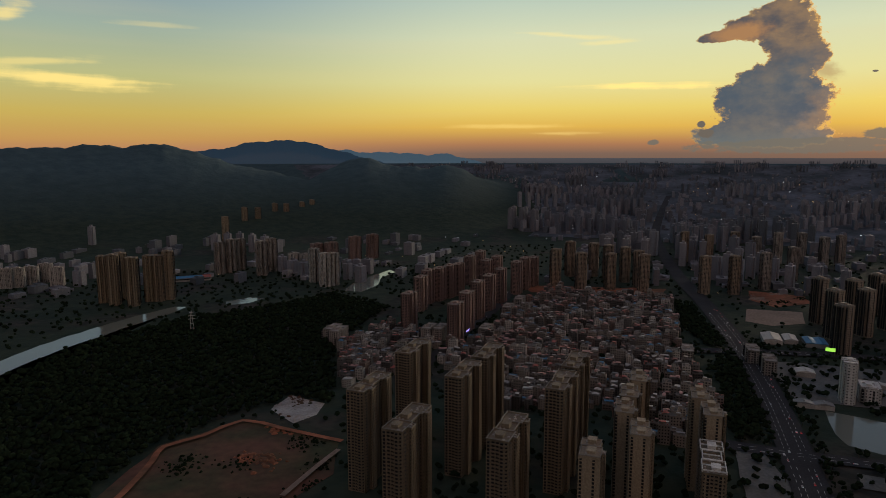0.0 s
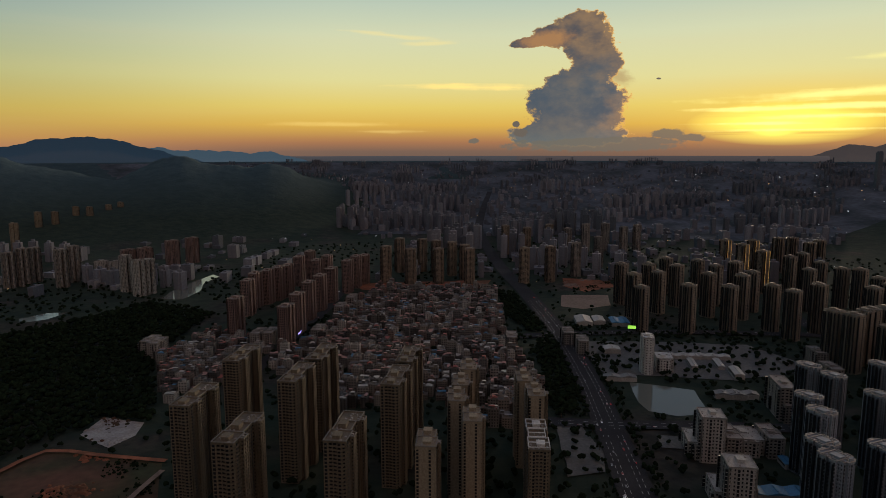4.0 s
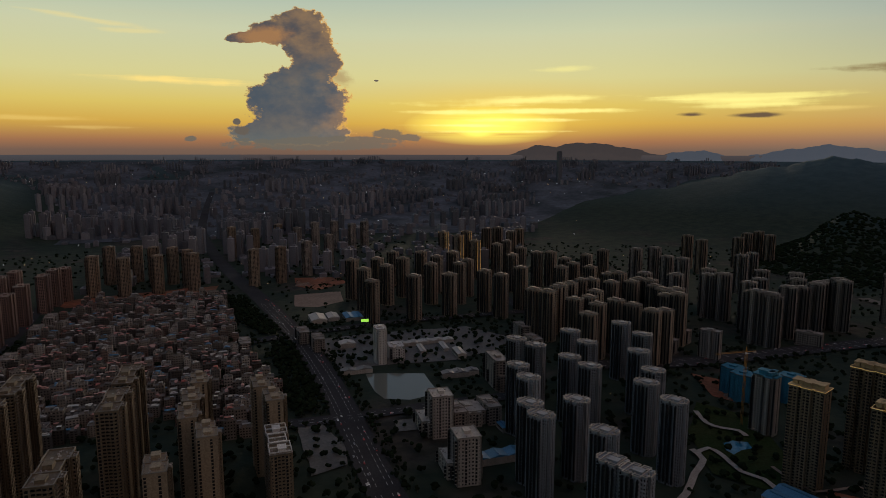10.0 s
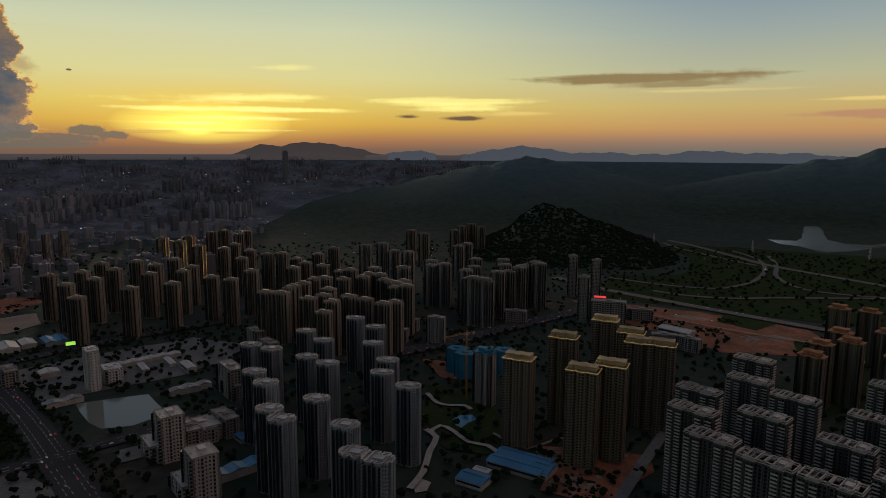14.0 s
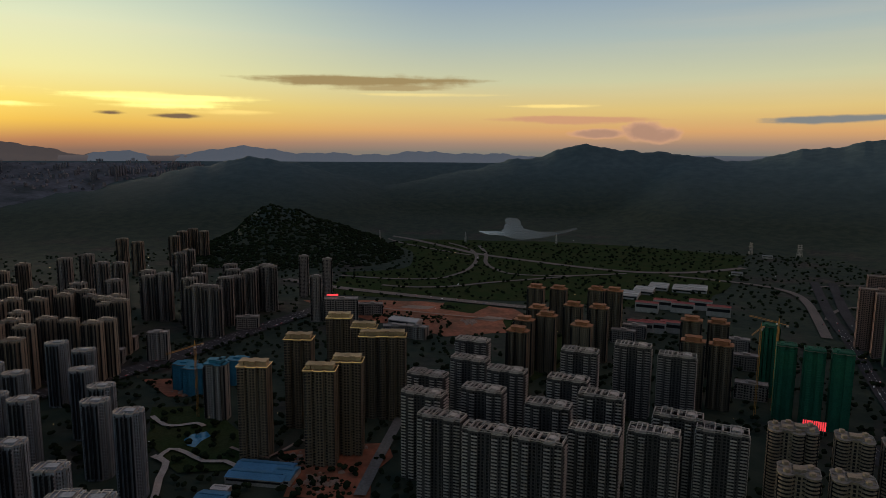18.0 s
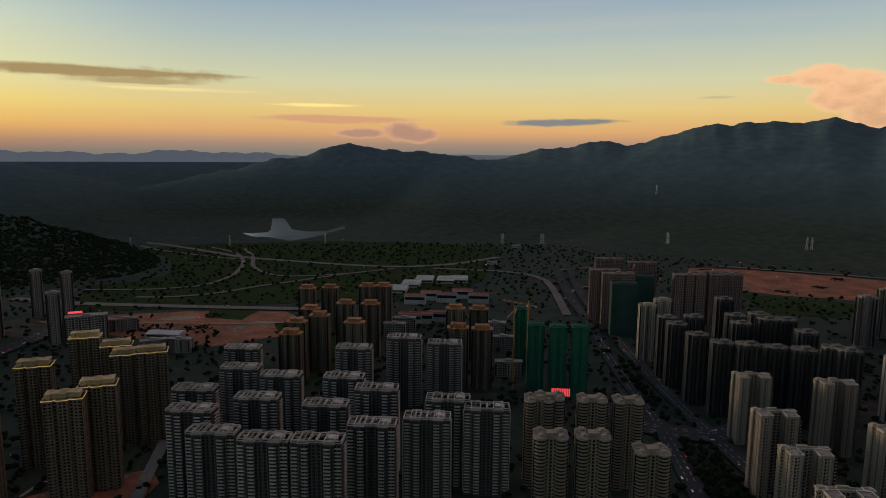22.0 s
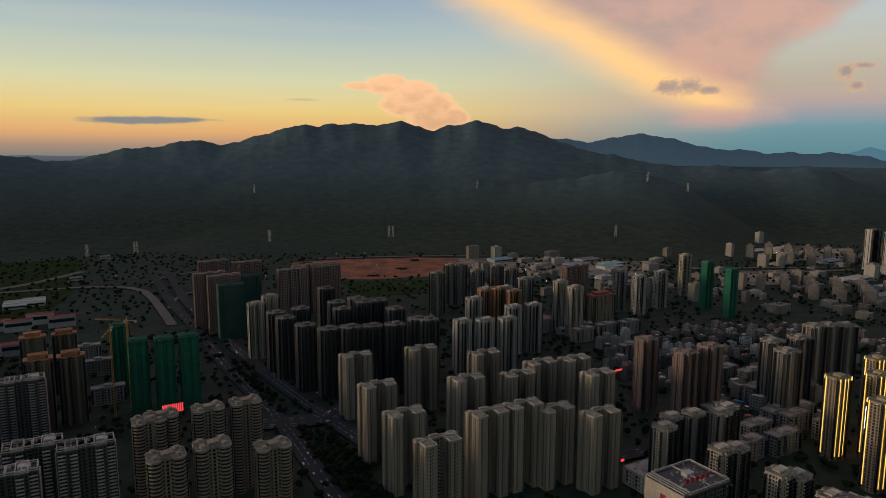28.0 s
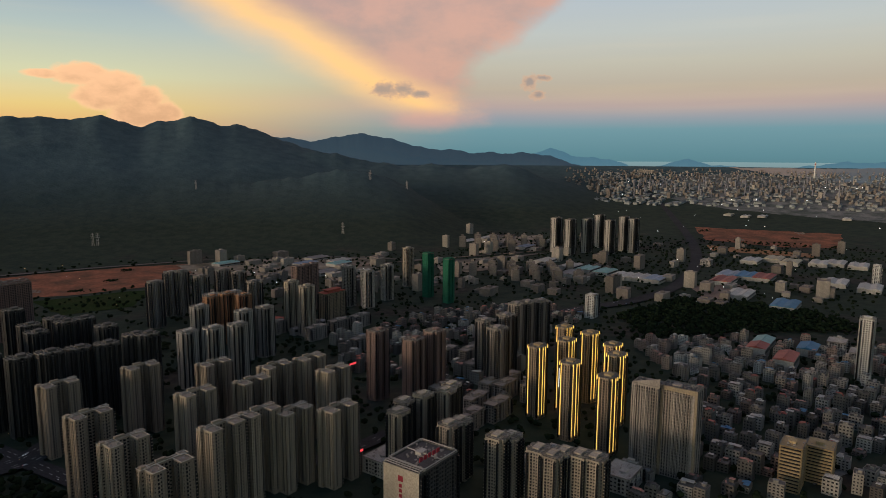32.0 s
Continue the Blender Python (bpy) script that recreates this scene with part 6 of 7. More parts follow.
factory_shed(ROOF_PALE, 12, -213, 3596, 140, 50, 70)
factory_shed(ROOF_PALE, 12, -91, 3643, 140, 50, 70)
factory_shed(ROOF_RED, 20, 1347, -325, 46, 16, 20)
factory_shed(ROOF_RED, 20, 1374, -368, 46, 16, 20)
factory_shed(ROOF_RED, 20, 1348, -397, 46, 16, 20)
factory_shed(ROOF_RED, 20, 1375, -441, 46, 16, 20)
factory_shed(ROOF_RED, 20, 1324, -461, 46, 16, 20)
factory_shed(ROOF_RED, 20, 1188, -299, 46, 16, 20)
factory_shed(ROOF_RED, 20, 1189, -336, 46, 16, 20)
factory_shed(ROOF_RED, 20, 1188, -277, 46, 16, 20)
factory_shed(ROOF_GREY2, 12, 577, -1035, 36, 14, 20)
factory_shed(ROOF_GREY2, 12, 567, -1080, 36, 14, 20)
factory_shed(ROOF_GREY2, 12, 535, -1112, 36, 14, 20)
factory_shed(ROOF_GREY2, 8, 2109, -872, 30, 14, 20)
factory_shed(ROOF_GREY2, 8, 1792, -665, 30, 14, 20)


# ---- village houses ----
HOUSES = []


def house_parts(rs):
    """Solid pieces of one village house: wall, glazing, roof, and rooftop clutter."""
    w, d, n = rs.uniform(8, 14), rs.uniform(9, 15), rs.choice((2, 3, 4, 4, 5, 5, 6, 8))
    top = n * 3.1
    wall, glass, roof, top_b = Bx(), Bx(), Bx(), Bx()
    glass.box(-w / 2 + 0.3, -d / 2 + 0.3, 0, w / 2 - 0.3, d / 2 - 0.3, top - 0.2)
    for k in range(n + 1):
        wall.box(-w / 2, -d / 2, k * 3.1 - 0.3 if k else 0, w / 2, d / 2, k * 3.1 + 1.3 if k < n else top)
    for ax in range(2):
        ln = w if ax == 0 else d
        m = max(2, round(ln / 3.4))
        for j in range(m + 1):
            a, b2 = max(-ln / 2 - 0.1, -ln / 2 + j * ln / m - 0.8), min(ln / 2 + 0.1, -ln / 2 + j * ln / m + 0.8)
            for sd in (-1, 1):
                if ax == 0:
                    wall.box(a, sd * d / 2 - 0.32, 0, b2, sd * d / 2 + 0.1, top)
                else:
                    wall.box(sd * w / 2 - 0.32, a, 0, sd * w / 2 + 0.1, b2, top)
    roof.box(-w / 2 + 0.1, -d / 2 + 0.1, top, w / 2 - 0.1, d / 2 - 0.1, top + 0.25)
    for bx in ((-w / 2, -d / 2, w / 2, -d / 2 + 0.25), (-w / 2, d / 2 - 0.25, w / 2, d / 2), (-w / 2, -d / 2, -w / 2 + 0.25, d / 2), (w / 2 - 0.25, -d / 2, w / 2, d / 2)):
        wall.box(bx[0], bx[1], top, bx[2], bx[3], top + 1.1)
    hx, hy = rs.uniform(-w / 4, w / 4), rs.uniform(-d / 4, d / 4)
    wall.box(hx - 1.7, hy - 2.2, top + 0.25, hx + 1.7, hy + 2.2, top + 3.0)
    top_b.box(hx - 2.0, hy - 2.5, top + 3.0, hx + 2.0, hy + 2.5, top + 3.25)
    if rs.random() < 0.55:
        sx = rs.choice((-1, 1))
        x0, x1 = sorted((sx * 0.3, sx * (w / 2 - 0.5)))
        top_b.box(x0, -d / 2 + 0.6, top + 2.5, x1, rs.uniform(0, d / 2 - 0.6), top + 2.7)
    for _ in range(rs.randint(0, 2)):
        tx, ty = rs.uniform(-w / 2 + 1.2, w / 2 - 1.2), rs.uniform(-d / 2 + 1.2, d / 2 - 1.2)
        top_b.prism([(tx + 0.7 * math.cos(q * 1.047), ty + 0.7 * math.sin(q * 1.047)) for q in range(6)], top + 0.25, top + 1.9)
    return wall, glass, roof, top_b


TOPS = [ROOF_GREY, ROOF_PALE, ROOF_GREY2, ROOF_SALMON, ROOF_PALE, ROOF_SALMON, ROOF_BLUE, ROOF_RED, ROOF_GREY2, ROOF_SALMON]


def house_proto(k):
    rs = random.Random(100 + k)
    root = new("village_house")
    tagged(root, "small flat-roofed village house with rooftop hut", "house", "village houses")
    wall, glass, roof, top_b = house_parts(rs)
    part("wall", wall, WALLS[k % 6], root)
    part("glazing", glass, GLASS, root)
    part("roof", roof, ROOF_GREY, root)
    part("roof_cover", top_b, TOPS[k % 10], root)
    return root


def joined(name, pieces, mat, label, category):
    """Many far pieces as one thing of kind stuff."""
    v, f = [], []
    for b, m in pieces:
        k = len(v)
        v += [tuple(m @ Vector(p)) for p in b.v]
        f += [tuple(i + k for i in q) for q in b.f]
    me = bpy.data.meshes.new(name)
    me.from_pydata(v, [], f)
    me.materials.append(mat)
    return tagged(new(name, me), label, category, kind="stuff")


CELLS = {}
SEEN = [0, 0]


def free(x, y, margin):
    """No building, road or hall within the margin."""
    for a, b2, r in TAKEN[SEEN[0]:]:
        k = int((r * 0.75 + 20) // 60) + 1
        for i in range(-k, k + 1):
            for j in range(-k, k + 1):
                CELLS.setdefault((int(a // 60) + i, int(b2 // 60) + j), []).append((a, b2, r * 0.75))
    SEEN[0] = len(TAKEN)
    for line, w in ROADS[SEEN[1]:]:
        for q in line:
            for i in (-1, 0, 1):
                for j in (-1, 0, 1):
                    CELLS.setdefault((int(q.x // 60) + i, int(q.y // 60) + j), []).append((q.x, q.y, w / 2))
    SEEN[1] = len(ROADS)
    return all((x - a) ** 2 + (y - b2) ** 2 >= (r + margin) ** 2 for a, b2, r in CELLS.get((int(x // 60), int(y // 60)), ()))


VILLAGE = [(260, 1515), (520, 1419), (391, 980), (355, 760), (257, 670), (209, 799), (77, 783), (0, 988), (-132, 866), (-163, 1083), (-84, 1191), (67, 1078)]
VILLAGE_E = [(-2, -1142), (-175, -1234), (-404, -1217), (-459, -1187), (-281, -695), (7, -586), (-86, -915)]
VILLAGE_M = [(503, -1020), (392, -1227), (224, -1387), (45, -1363), (170, -1125), (134, -847), (168, -756), (249, -834), (414, -857)]
FOREST_W = [(-775, 856), (-613, 897), (-587, 1074), (-487, 1262), (-344, 1355), (-235, 1494), (-95, 1350), (-139, 1212), (-173, 1083), (-130, 805), (-224, 807), (-310, 700), (-330, 582), (-335, 512), (-552, 515)]
FOREST_E = [(33, -1341), (-97, -1549), (-325, -1534), (-440, -1357), (-280, -1306), (-31, -1188)]
CLEAR = [[(491, 794), (570, 739), (531, 662), (498, 645), (473, 649), (448, 671), (452, 710)],
         [(-619, 743), (-645, 875), (-632, 926), (-627, 999), (-599, 1097), (-568, 1196), (-534, 1295), (-525, 1364), (-555, 1380), (-604, 1301), (-644, 1202), (-675, 1095), (-687, 1011), (-712, 947)],
         [(-218, 1512), (-170, 1499), (-140, 1577), (-139, 1688), (-107, 1770), (-126, 1824), (-172, 1721), (-206, 1629)],
         [(-319, 582), (-307, 693), (-228, 767), (-108, 697), (-103, 625), (-141, 566), (-152, 478), (-299, 480)],
         [(-208, 797), (-193, 846), (-143, 815), (-147, 778), (-170, 752)],
         [(1606, -1189), (1540, -1331), (1385, -1525), (1195, -1659), (1143, -1616), (1159, -1418), (1127, -1308), (1234, -1162), (1318, -1100)],
         [(1416, 257), (1402, 83), (1317, -73), (1184, -35), (1108, 46), (1203, 71)],
         [(737, 1504), (832, 1438), (807, 1367), (712, 1336), (694, 1403)],
         [(646, 1321), (745, 1290), (701, 1201), (631, 1186), (597, 1222)],
         [(209, 1584), (553, 1529), (512, 1448), (224, 1497)],
         [(-446, 1378), (-404, 1399), (-380, 1449), (-420, 1455), (-458, 1416)]]
BELTS = [[(521, 1408), (546, 1355), (476, 1022), (456, 1058), (456, 1178)],
         [(453, 1017), (477, 980), (434, 818), (384, 697), (337, 697), (383, 854)],
         [(380, 647), (386, 594), (332, 464), (311, 479), (350, 584)],
         [(554, 869), (572, 785), (522, 804)],
         [(1133, -625), (858, -535), (612, -462), (601, -446), (864, -519), (1138, -609)],
         [(598, -451), (550, -469), (453, -428), (398, -404), (431, -378), (537, -426)]]
def scatter(poly, step, seed, jitter=0.25, turn=20, margin=5, keep=1.0):
    """Free places on a jittered grid inside an outline."""
    rs = random.Random(seed)
    ca, sa = math.cos(radians(turn)), math.sin(radians(turn))
    us = [x * sa + y * ca for x, y in poly]
    vs = [x * ca - y * sa for x, y in poly]
    out = []
    u = min(us)
    row = 0
    while u < max(us):
        v = min(vs)
        row += 1
        while v < max(vs):
            a, b2 = u + rs.uniform(-jitter, jitter) * step[0], v + rs.uniform(-jitter, jitter) * step[1]
            x, y = a * sa + b2 * ca, a * ca - b2 * sa
            if rs.random() < keep and inside(poly, x, y) and free(x, y, margin):
                out.append((x, y))
            v += step[1]
        u += step[0] * (1.35 if row % 3 == 0 else 1.0)
    return out


def settle(poly, step, seed, near, group, turn=20, keep=0.93):
    rs = random.Random(seed)
    spots = sorted(scatter(poly, step, seed, 0.30, turn, 4, keep), key=lambda p: math.hypot(*p))
    if not HOUSES:
        HOUSES.extend(house_proto(k) for k in range(14))
    lumps = {}
    for i, (x, y) in enumerate(spots):
        k = rs.randrange(14)
        m = pose(x, y, 0, 0, 0, 90 - turn + rs.choice((0, 0, 90, 180)) + rs.uniform(-7, 7)) @ Matrix.Diagonal((1, 1, rs.uniform(0.7, 1.3), 1))
        if i < near:
            if HOUSES[k].get("used"):
                keep_s = HOUSES[k].scale.copy()
                HOUSES[k].scale = (1, 1, 1)
                copy_thing(HOUSES[k], m)
                HOUSES[k].scale = keep_s
            else:
                HOUSES[k]["used"] = 1
                HOUSES[k].matrix_basis = m
        else:
            pieces = house_parts(random.Random(100 + k))
            for b, mat in zip(pieces, ((WALLS if group != 'east' else WALLS_E)[(k + i) % 6], GLASS, ROOF_GREY, TOPS[(k + i) % 10])):
                lumps.setdefault(mat.name, (mat, []))[1].append((b, m))
        TAKEN.append((x, y, 8))
    for mat, pieces in lumps.values():
        joined("distant_houses", pieces, mat, "dense rows of small village houses farther off", "houses")


settle(VILLAGE, (15.5, 13.5), 1, 170, "village")
settle(VILLAGE_E, (21, 18), 2, 150, "east", 25, 0.72)
settle(VILLAGE_M, (24, 20), 3, 60, "village", 20, 0.8)

# ---- the far city and the plain of works by the sea ----
def banded(name, col, col2):
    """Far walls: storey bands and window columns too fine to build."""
    m = wall_paint(name, col, None, 1.25)
    t = m.node_tree
    b = t.nodes["Principled BSDF"]
    src = b.inputs["Base Color"].links[0].from_socket
    c = t.nodes.new("ShaderNodeTexCoord")
    wv = t.nodes.new("ShaderNodeTexWave")
    wv.bands_direction = "Z"
    wv.inputs["Scale"].default_value = 0.16
    t.links.new(c.outputs["Object"], wv.inputs["Vector"])
    mx = t.nodes.new("ShaderNodeMix")
    mx.data_type = "RGBA"
    mx.inputs[7].default_value = (*col2, 1)
    k = t.nodes.new("ShaderNodeMath")
    k.operation = "MULTIPLY"
    k.inputs[1].default_value = 0.7
    t.links.new(wv.outputs["Fac"], k.inputs[0])
    t.links.new(k.outputs[0], mx.inputs[0])
    t.links.new(src, mx.inputs[6])
    t.links.new(mx.outputs[2], b.inputs["Base Color"])
    return m


# the bluish tone of these walls is aerial haze painted in
HAZED_WALLS = [banded("far_wall", (0.19, 0.19, 0.215), (0.08, 0.085, 0.105)), banded("far_wall", (0.27, 0.265, 0.29), (0.11, 0.115, 0.135)), banded("far_wall", (0.145, 0.155, 0.18), (0.06, 0.07, 0.085))]
EAST_WALLS = [banded("east_wall", (0.29, 0.25, 0.215), (0.10, 0.085, 0.075)), banded("east_wall", (0.40, 0.36, 0.31), (0.14, 0.125, 0.11)), banded("east_wall", (0.22, 0.19, 0.165), (0.075, 0.065, 0.06))]


def far_city(az0, az1, r0, r1, clusters, seed, tall=(55, 105), label="far apartment towers at dusk", low=0, walls=None):
    rs = random.Random(seed)
    sets = ([], [], [])
    for _ in range(clusters):
        az = rs.uniform(az0, az1)
        r = math.exp(rs.uniform(math.log(r0), math.log(r1)))
        h, turn, tone = rs.uniform(*tall), rs.choice((20, 20, -15, 45)), rs.randrange(3)
        gap = rs.uniform(38, 60)
        for i in range(rs.randint(1, 3)):
            for j in range(rs.randint(2, 7)):
                s = shrink(squeezed(r))
                cx, cy = at(az, r)
                u, v = (j - 3) * gap * s, i * gap * 1.3 * s
                x, y = cx + u * math.sin(radians(turn + 90)) + v * math.sin(radians(turn)), cy + u * math.cos(radians(turn + 90)) + v * math.cos(radians(turn))
                rr = math.hypot(x, y)
                if rr > 4640 or not free(x, y, 14 * s):
                    continue
                a0, _r = polar(x, y)
                z = max(height(a0, rr), 0)
                if rr > 4430 or z > ground_z(rr) + 25:
                    continue
                w, d, hh = rs.uniform(9, 14), rs.uniform(7, 10), h * rs.uniform(0.9, 1.08)
                b = Bx().box(-w, -d, -6, w, d, hh).box(-w * 0.5, -d * 1.35, -6, w * 0.5, d * 1.35, hh - 0.4).box(-w * 0.3, -d * 0.5, hh, w * 0.3, d * 0.5, hh + 6)
                sets[tone].append((b, pose(x, y, z, 0, 0, 90 - turn) @ Matrix.Diagonal((s, s, s, 1))))
    for _ in range(low):
        az, r = rs.uniform(az0, az1), math.exp(rs.uniform(math.log(r0), math.log(r1)))
        x, y = at(az, r)
        rr = math.hypot(x, y)
        s = shrink(rr)
        if not free(x, y, 10 * s):
            continue
        z = height(az, rr)
        if rr > 4430 or z > ground_z(rr) + 15:
            continue
        w, d, hh = rs.uniform(6, 22), rs.uniform(6, 14), rs.choice((7, 10, 14, 18, 24, 40))
        sets[rs.randrange(3)].append((Bx().box(-w, -d, -6, w, d, hh).box(-w * 0.3, -d * 0.4, hh, w * 0.2, d * 0.4, hh + 3), pose(x, y, z, 0, 0, 70 + rs.uniform(-6, 6)) @ Matrix.Diagonal((s, s, s, 1))))
    for pieces, mat in zip(sets, walls or HAZED_WALLS):
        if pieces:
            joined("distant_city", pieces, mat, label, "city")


far_city(8, 47, 2500, 9000, 44, 11, (40, 85), low=800)
far_city(-2, 52, 8000, 24000, 64, 12, low=600)
far_city(46, 66, 6000, 20000, 30, 18, low=300)
far_city(10, 46, 1650, 2500, 12, 13, (50, 85), low=160)
far_city(-34, 4, 1700, 3200, 8, 14, (30, 75), low=260)
far_city(-4, 10, 5200, 9000, 8, 15, (30, 60), low=260)
far_city(174, 200, 5200, 16000, 10, 16, (25, 50), "works and towers spread over the far plain", low=900, walls=EAST_WALLS)
far_city(140, 196, 1500, 2600, 3, 17, (25, 40), low=200, walls=EAST_WALLS)


ROOF_WORKS = material("works_roof", (0.30, 0.31, 0.30), (0.14, 0.18, 0.19), 0.8, 0.01, 0.3, island=1.25)


def works_plain():
    """Pale hall roofs and thin stacks on the plain by the sea."""
    rs = random.Random(21)
    roofs, stacks = [], []
    for _ in range(1000):
        az, r = rs.uniform(176.5, 200), math.exp(rs.uniform(math.log(4600), math.log(14500)))
        x, y = at(az, r)
        s = shrink(math.hypot(x, y))
        w, d = rs.choice((8, 12, 18, 30, 55)) * rs.uniform(0.7, 1.2), rs.uniform(7, 18)
        roofs.append((Bx().box(-w, -d, -3, w, d, rs.uniform(8, 14)).hip(-w, -d, w, d, 14, 17, 8), pose(x, y, ground_z(math.hypot(x, y)), 0, 0, 70) @ Matrix.Diagonal((s, s, s, 1))))
    for _ in range(170):
        az, r = rs.uniform(179, 195), math.exp(rs.uniform(math.log(5600), math.log(10500)))
        x, y = at(az, r)
        s = shrink(math.hypot(x, y))
        w = rs.uniform(2.5, 6)
        stacks.append((Bx().prism([(w * math.cos(q * 1.047), w * math.sin(q * 1.047)) for q in range(6)], -3, rs.uniform(35, 95)), pose(x, y, ground_z(math.hypot(x, y))) @ Matrix.Diagonal((s, s, s, 1))))
    joined("works_hall", roofs, ROOF_WORKS, "pale roofs of far works halls on the plain", "halls")
    joined("works_stack", stacks, HAZED_WALLS[1], "thin stacks and columns of a far refinery", "stacks")


works_plain()


def tapered(name, label, category, x, y, z, h, r0, r1, mat, bands=None):
    root = new(name)
    tagged(root, label, category)
    root.matrix_basis = pose(x, y, z)
    b = Bx()
    n = 10
    b.v = [(r * math.cos(q * 2 * math.pi / n), r * math.sin(q * 2 * math.pi / n), zz) for r, zz in ((r0, 0), (r1, h)) for q in range(n)]
    b.f = [(q, (q + 1) % n, n + (q + 1) % n, n + q) for q in range(n)] + [tuple(range(n, 2 * n))]
    part("shaft", b, mat, root)
    if bands:
        part("band", Bx().prism([(r1 * 1.15 * math.cos(q * 2 * math.pi / n), r1 * 1.15 * math.sin(q * 2 * math.pi / n)) for q in range(n)], h * 0.82, h * 0.9), bands, root)
    return root


tapered("chimney", "tall thin white chimney near the sea", "chimney", -897, -3946, 210, 85, 5, 3.4, WHITE, ROOF_RED)

# one very tall tower on the horizon
def tall_tower(az, r, top):
    z = ground_z(r) - 4
    root = new("skyscraper")
    tagged(root, "single dark skyscraper standing far on the horizon", "skyscraper")
    root.matrix_basis = pose(r * math.sin(radians(az)), r * math.cos(radians(az)), z, 0, 0, 70)
    part("shaft", Bx().box(-13, -11, 0, 13, 11, top - z - 6), HAZED_WALLS[2], root)
    part("crown", Bx().box(-10, -8, top - z - 6, 10, 8, top - z), HAZED_WALLS[2], root)


tall_tower(49.0, 3900, 318)


# ---- trees ----
def clump(rs, x, y, z, r, sq=0.8):
    """A rough leafy clump: a lumpy ball of 20 faces."""
    g = 1.618
    base = [(-1, g, 0), (1, g, 0), (-1, -g, 0), (1, -g, 0), (0, -1, g), (0, 1, g), (0, -1, -g), (0, 1, -g), (g, 0, -1), (g, 0, 1), (-g, 0, -1), (-g, 0, 1)]
    fs = [(0, 11, 5), (0, 5, 1), (0, 1, 7), (0, 7, 10), (0, 10, 11), (1, 5, 9), (5, 11, 4), (11, 10, 2), (10, 7, 6), (7, 1, 8), (3, 9, 4), (3, 4, 2), (3, 2, 6), (3, 6, 8), (3, 8, 9), (4, 9, 5), (2, 4, 11), (6, 2, 10), (8, 6, 7), (9, 8, 1)]
    b = Bx()
    b.v = [(x + a / 1.9 * r * rs.uniform(0.65, 1.25), y + c / 1.9 * r * rs.uniform(0.65, 1.25), z + e / 1.9 * r * sq * rs.uniform(0.65, 1.25)) for a, c, e in base]
    b.f = fs
    return b


def crown_mesh(rs, h, n):
    v, f = [], []
    for i in range(n):
        a, q = rs.uniform(0, 6.3), rs.uniform(0.1, 0.32) * h
        b = clump(rs, q * math.cos(a), q * math.sin(a), h * rs.uniform(0.45, 0.9), h * rs.uniform(0.13, 0.24))
        k = len(v)
        v += b.v
        f += [tuple(i2 + k for i2 in t3) for t3 in b.f]
    out = Bx()
    out.v, out.f = v, f
    return out


def tree_proto(k):
    rs = random.Random(300 + k)
    h = rs.uniform(7.5, 11)
    root = new("tree")
    tagged(root, "dark leafy street tree with uneven crown", "tree", "street trees")
    n = 6
    b = Bx()
    b.v = [(r * math.cos(q * 1.047), r * math.sin(q * 1.047), z) for r, z in ((0.32, 0), (0.16, h * 0.6)) for q in range(n)]
    b.f = [(q, (q + 1) % n, n + (q + 1) % n, n + q) for q in range(n)]
    for q in range(3):
        a = rs.uniform(0, 6.3)
        dx, dy = math.cos(a), math.sin(a)
        z = h * rs.uniform(0.35, 0.5)
        i = len(b.v)
        b.v += [(0.1, 0, z), (-0.1, 0.1, z), (0, -0.1, z + 0.15), (dx * h * 0.2, dy * h * 0.2, z + h * 0.2)]
        b.f += [(i, i + 1, i + 3), (i + 1, i + 2, i + 3), (i + 2, i, i + 3)]
    part("trunk", b, BARK, root)
    part("crown", crown_mesh(rs, h, 9), FOLIAGE, root)
    return root


TREES = [tree_proto(k) for k in range(6)]


def tree_at(x, y, rs):
    p = TREES[rs.randrange(6)]
    s = rs.uniform(0.8, 1.25)
    m = pose(x, y, 0, 0, 0, rs.uniform(0, 360)) @ Matrix.Scale(s, 4)
    if p.get("used"):
        keep_s = p.scale.copy()
        p.scale = (1, 1, 1)
        copy_thing(p, m)
        p.scale = keep_s
    else:
        p["used"] = 1
        p.matrix_basis = m


def tree_lump(name, spots, seed, size=(6, 11), label="dark trees between the buildings at dusk"):
    """Distant trees as one mesh, each with several clumps."""
    rs = random.Random(seed)
    v, f = [], []
    for x, y in spots:
        r = math.hypot(x, y)
        s = shrink(r)
        h = rs.uniform(*size) * s
        z = max(ground_z(r), 0)
        for _ in range(3):
            b = clump(rs, x + rs.uniform(-0.3, 0.3) * h, y + rs.uniform(-0.3, 0.3) * h, z + h * rs.uniform(0.4, 0.7), h * rs.uniform(0.26, 0.42))
            k = len(v)
            v += b.v
            f += [tuple(i + k for i in q) for q in b.f]
    me = bpy.data.meshes.new(name)
    me.from_pydata(v, [], f)
    me.materials.append(FOLIAGE)
    tagged(new(name, me), label, "trees", kind="stuff")


def ring_sector(a0, a1, r0, r1):
    n = 8
    return [(r0 * math.sin(radians(a0 + (a1 - a0) * i / n)), r0 * math.cos(radians(a0 + (a1 - a0) * i / n))) for i in range(n + 1)] + [(r1 * math.sin(radians(a1 - (a1 - a0) * i / n)), r1 * math.cos(radians(a1 - (a1 - a0) * i / n))) for i in range(n + 1)]


def kept_dry(spots):
    return [p for p in spots if not any(inside(q, *p) for q in CLEAR)]


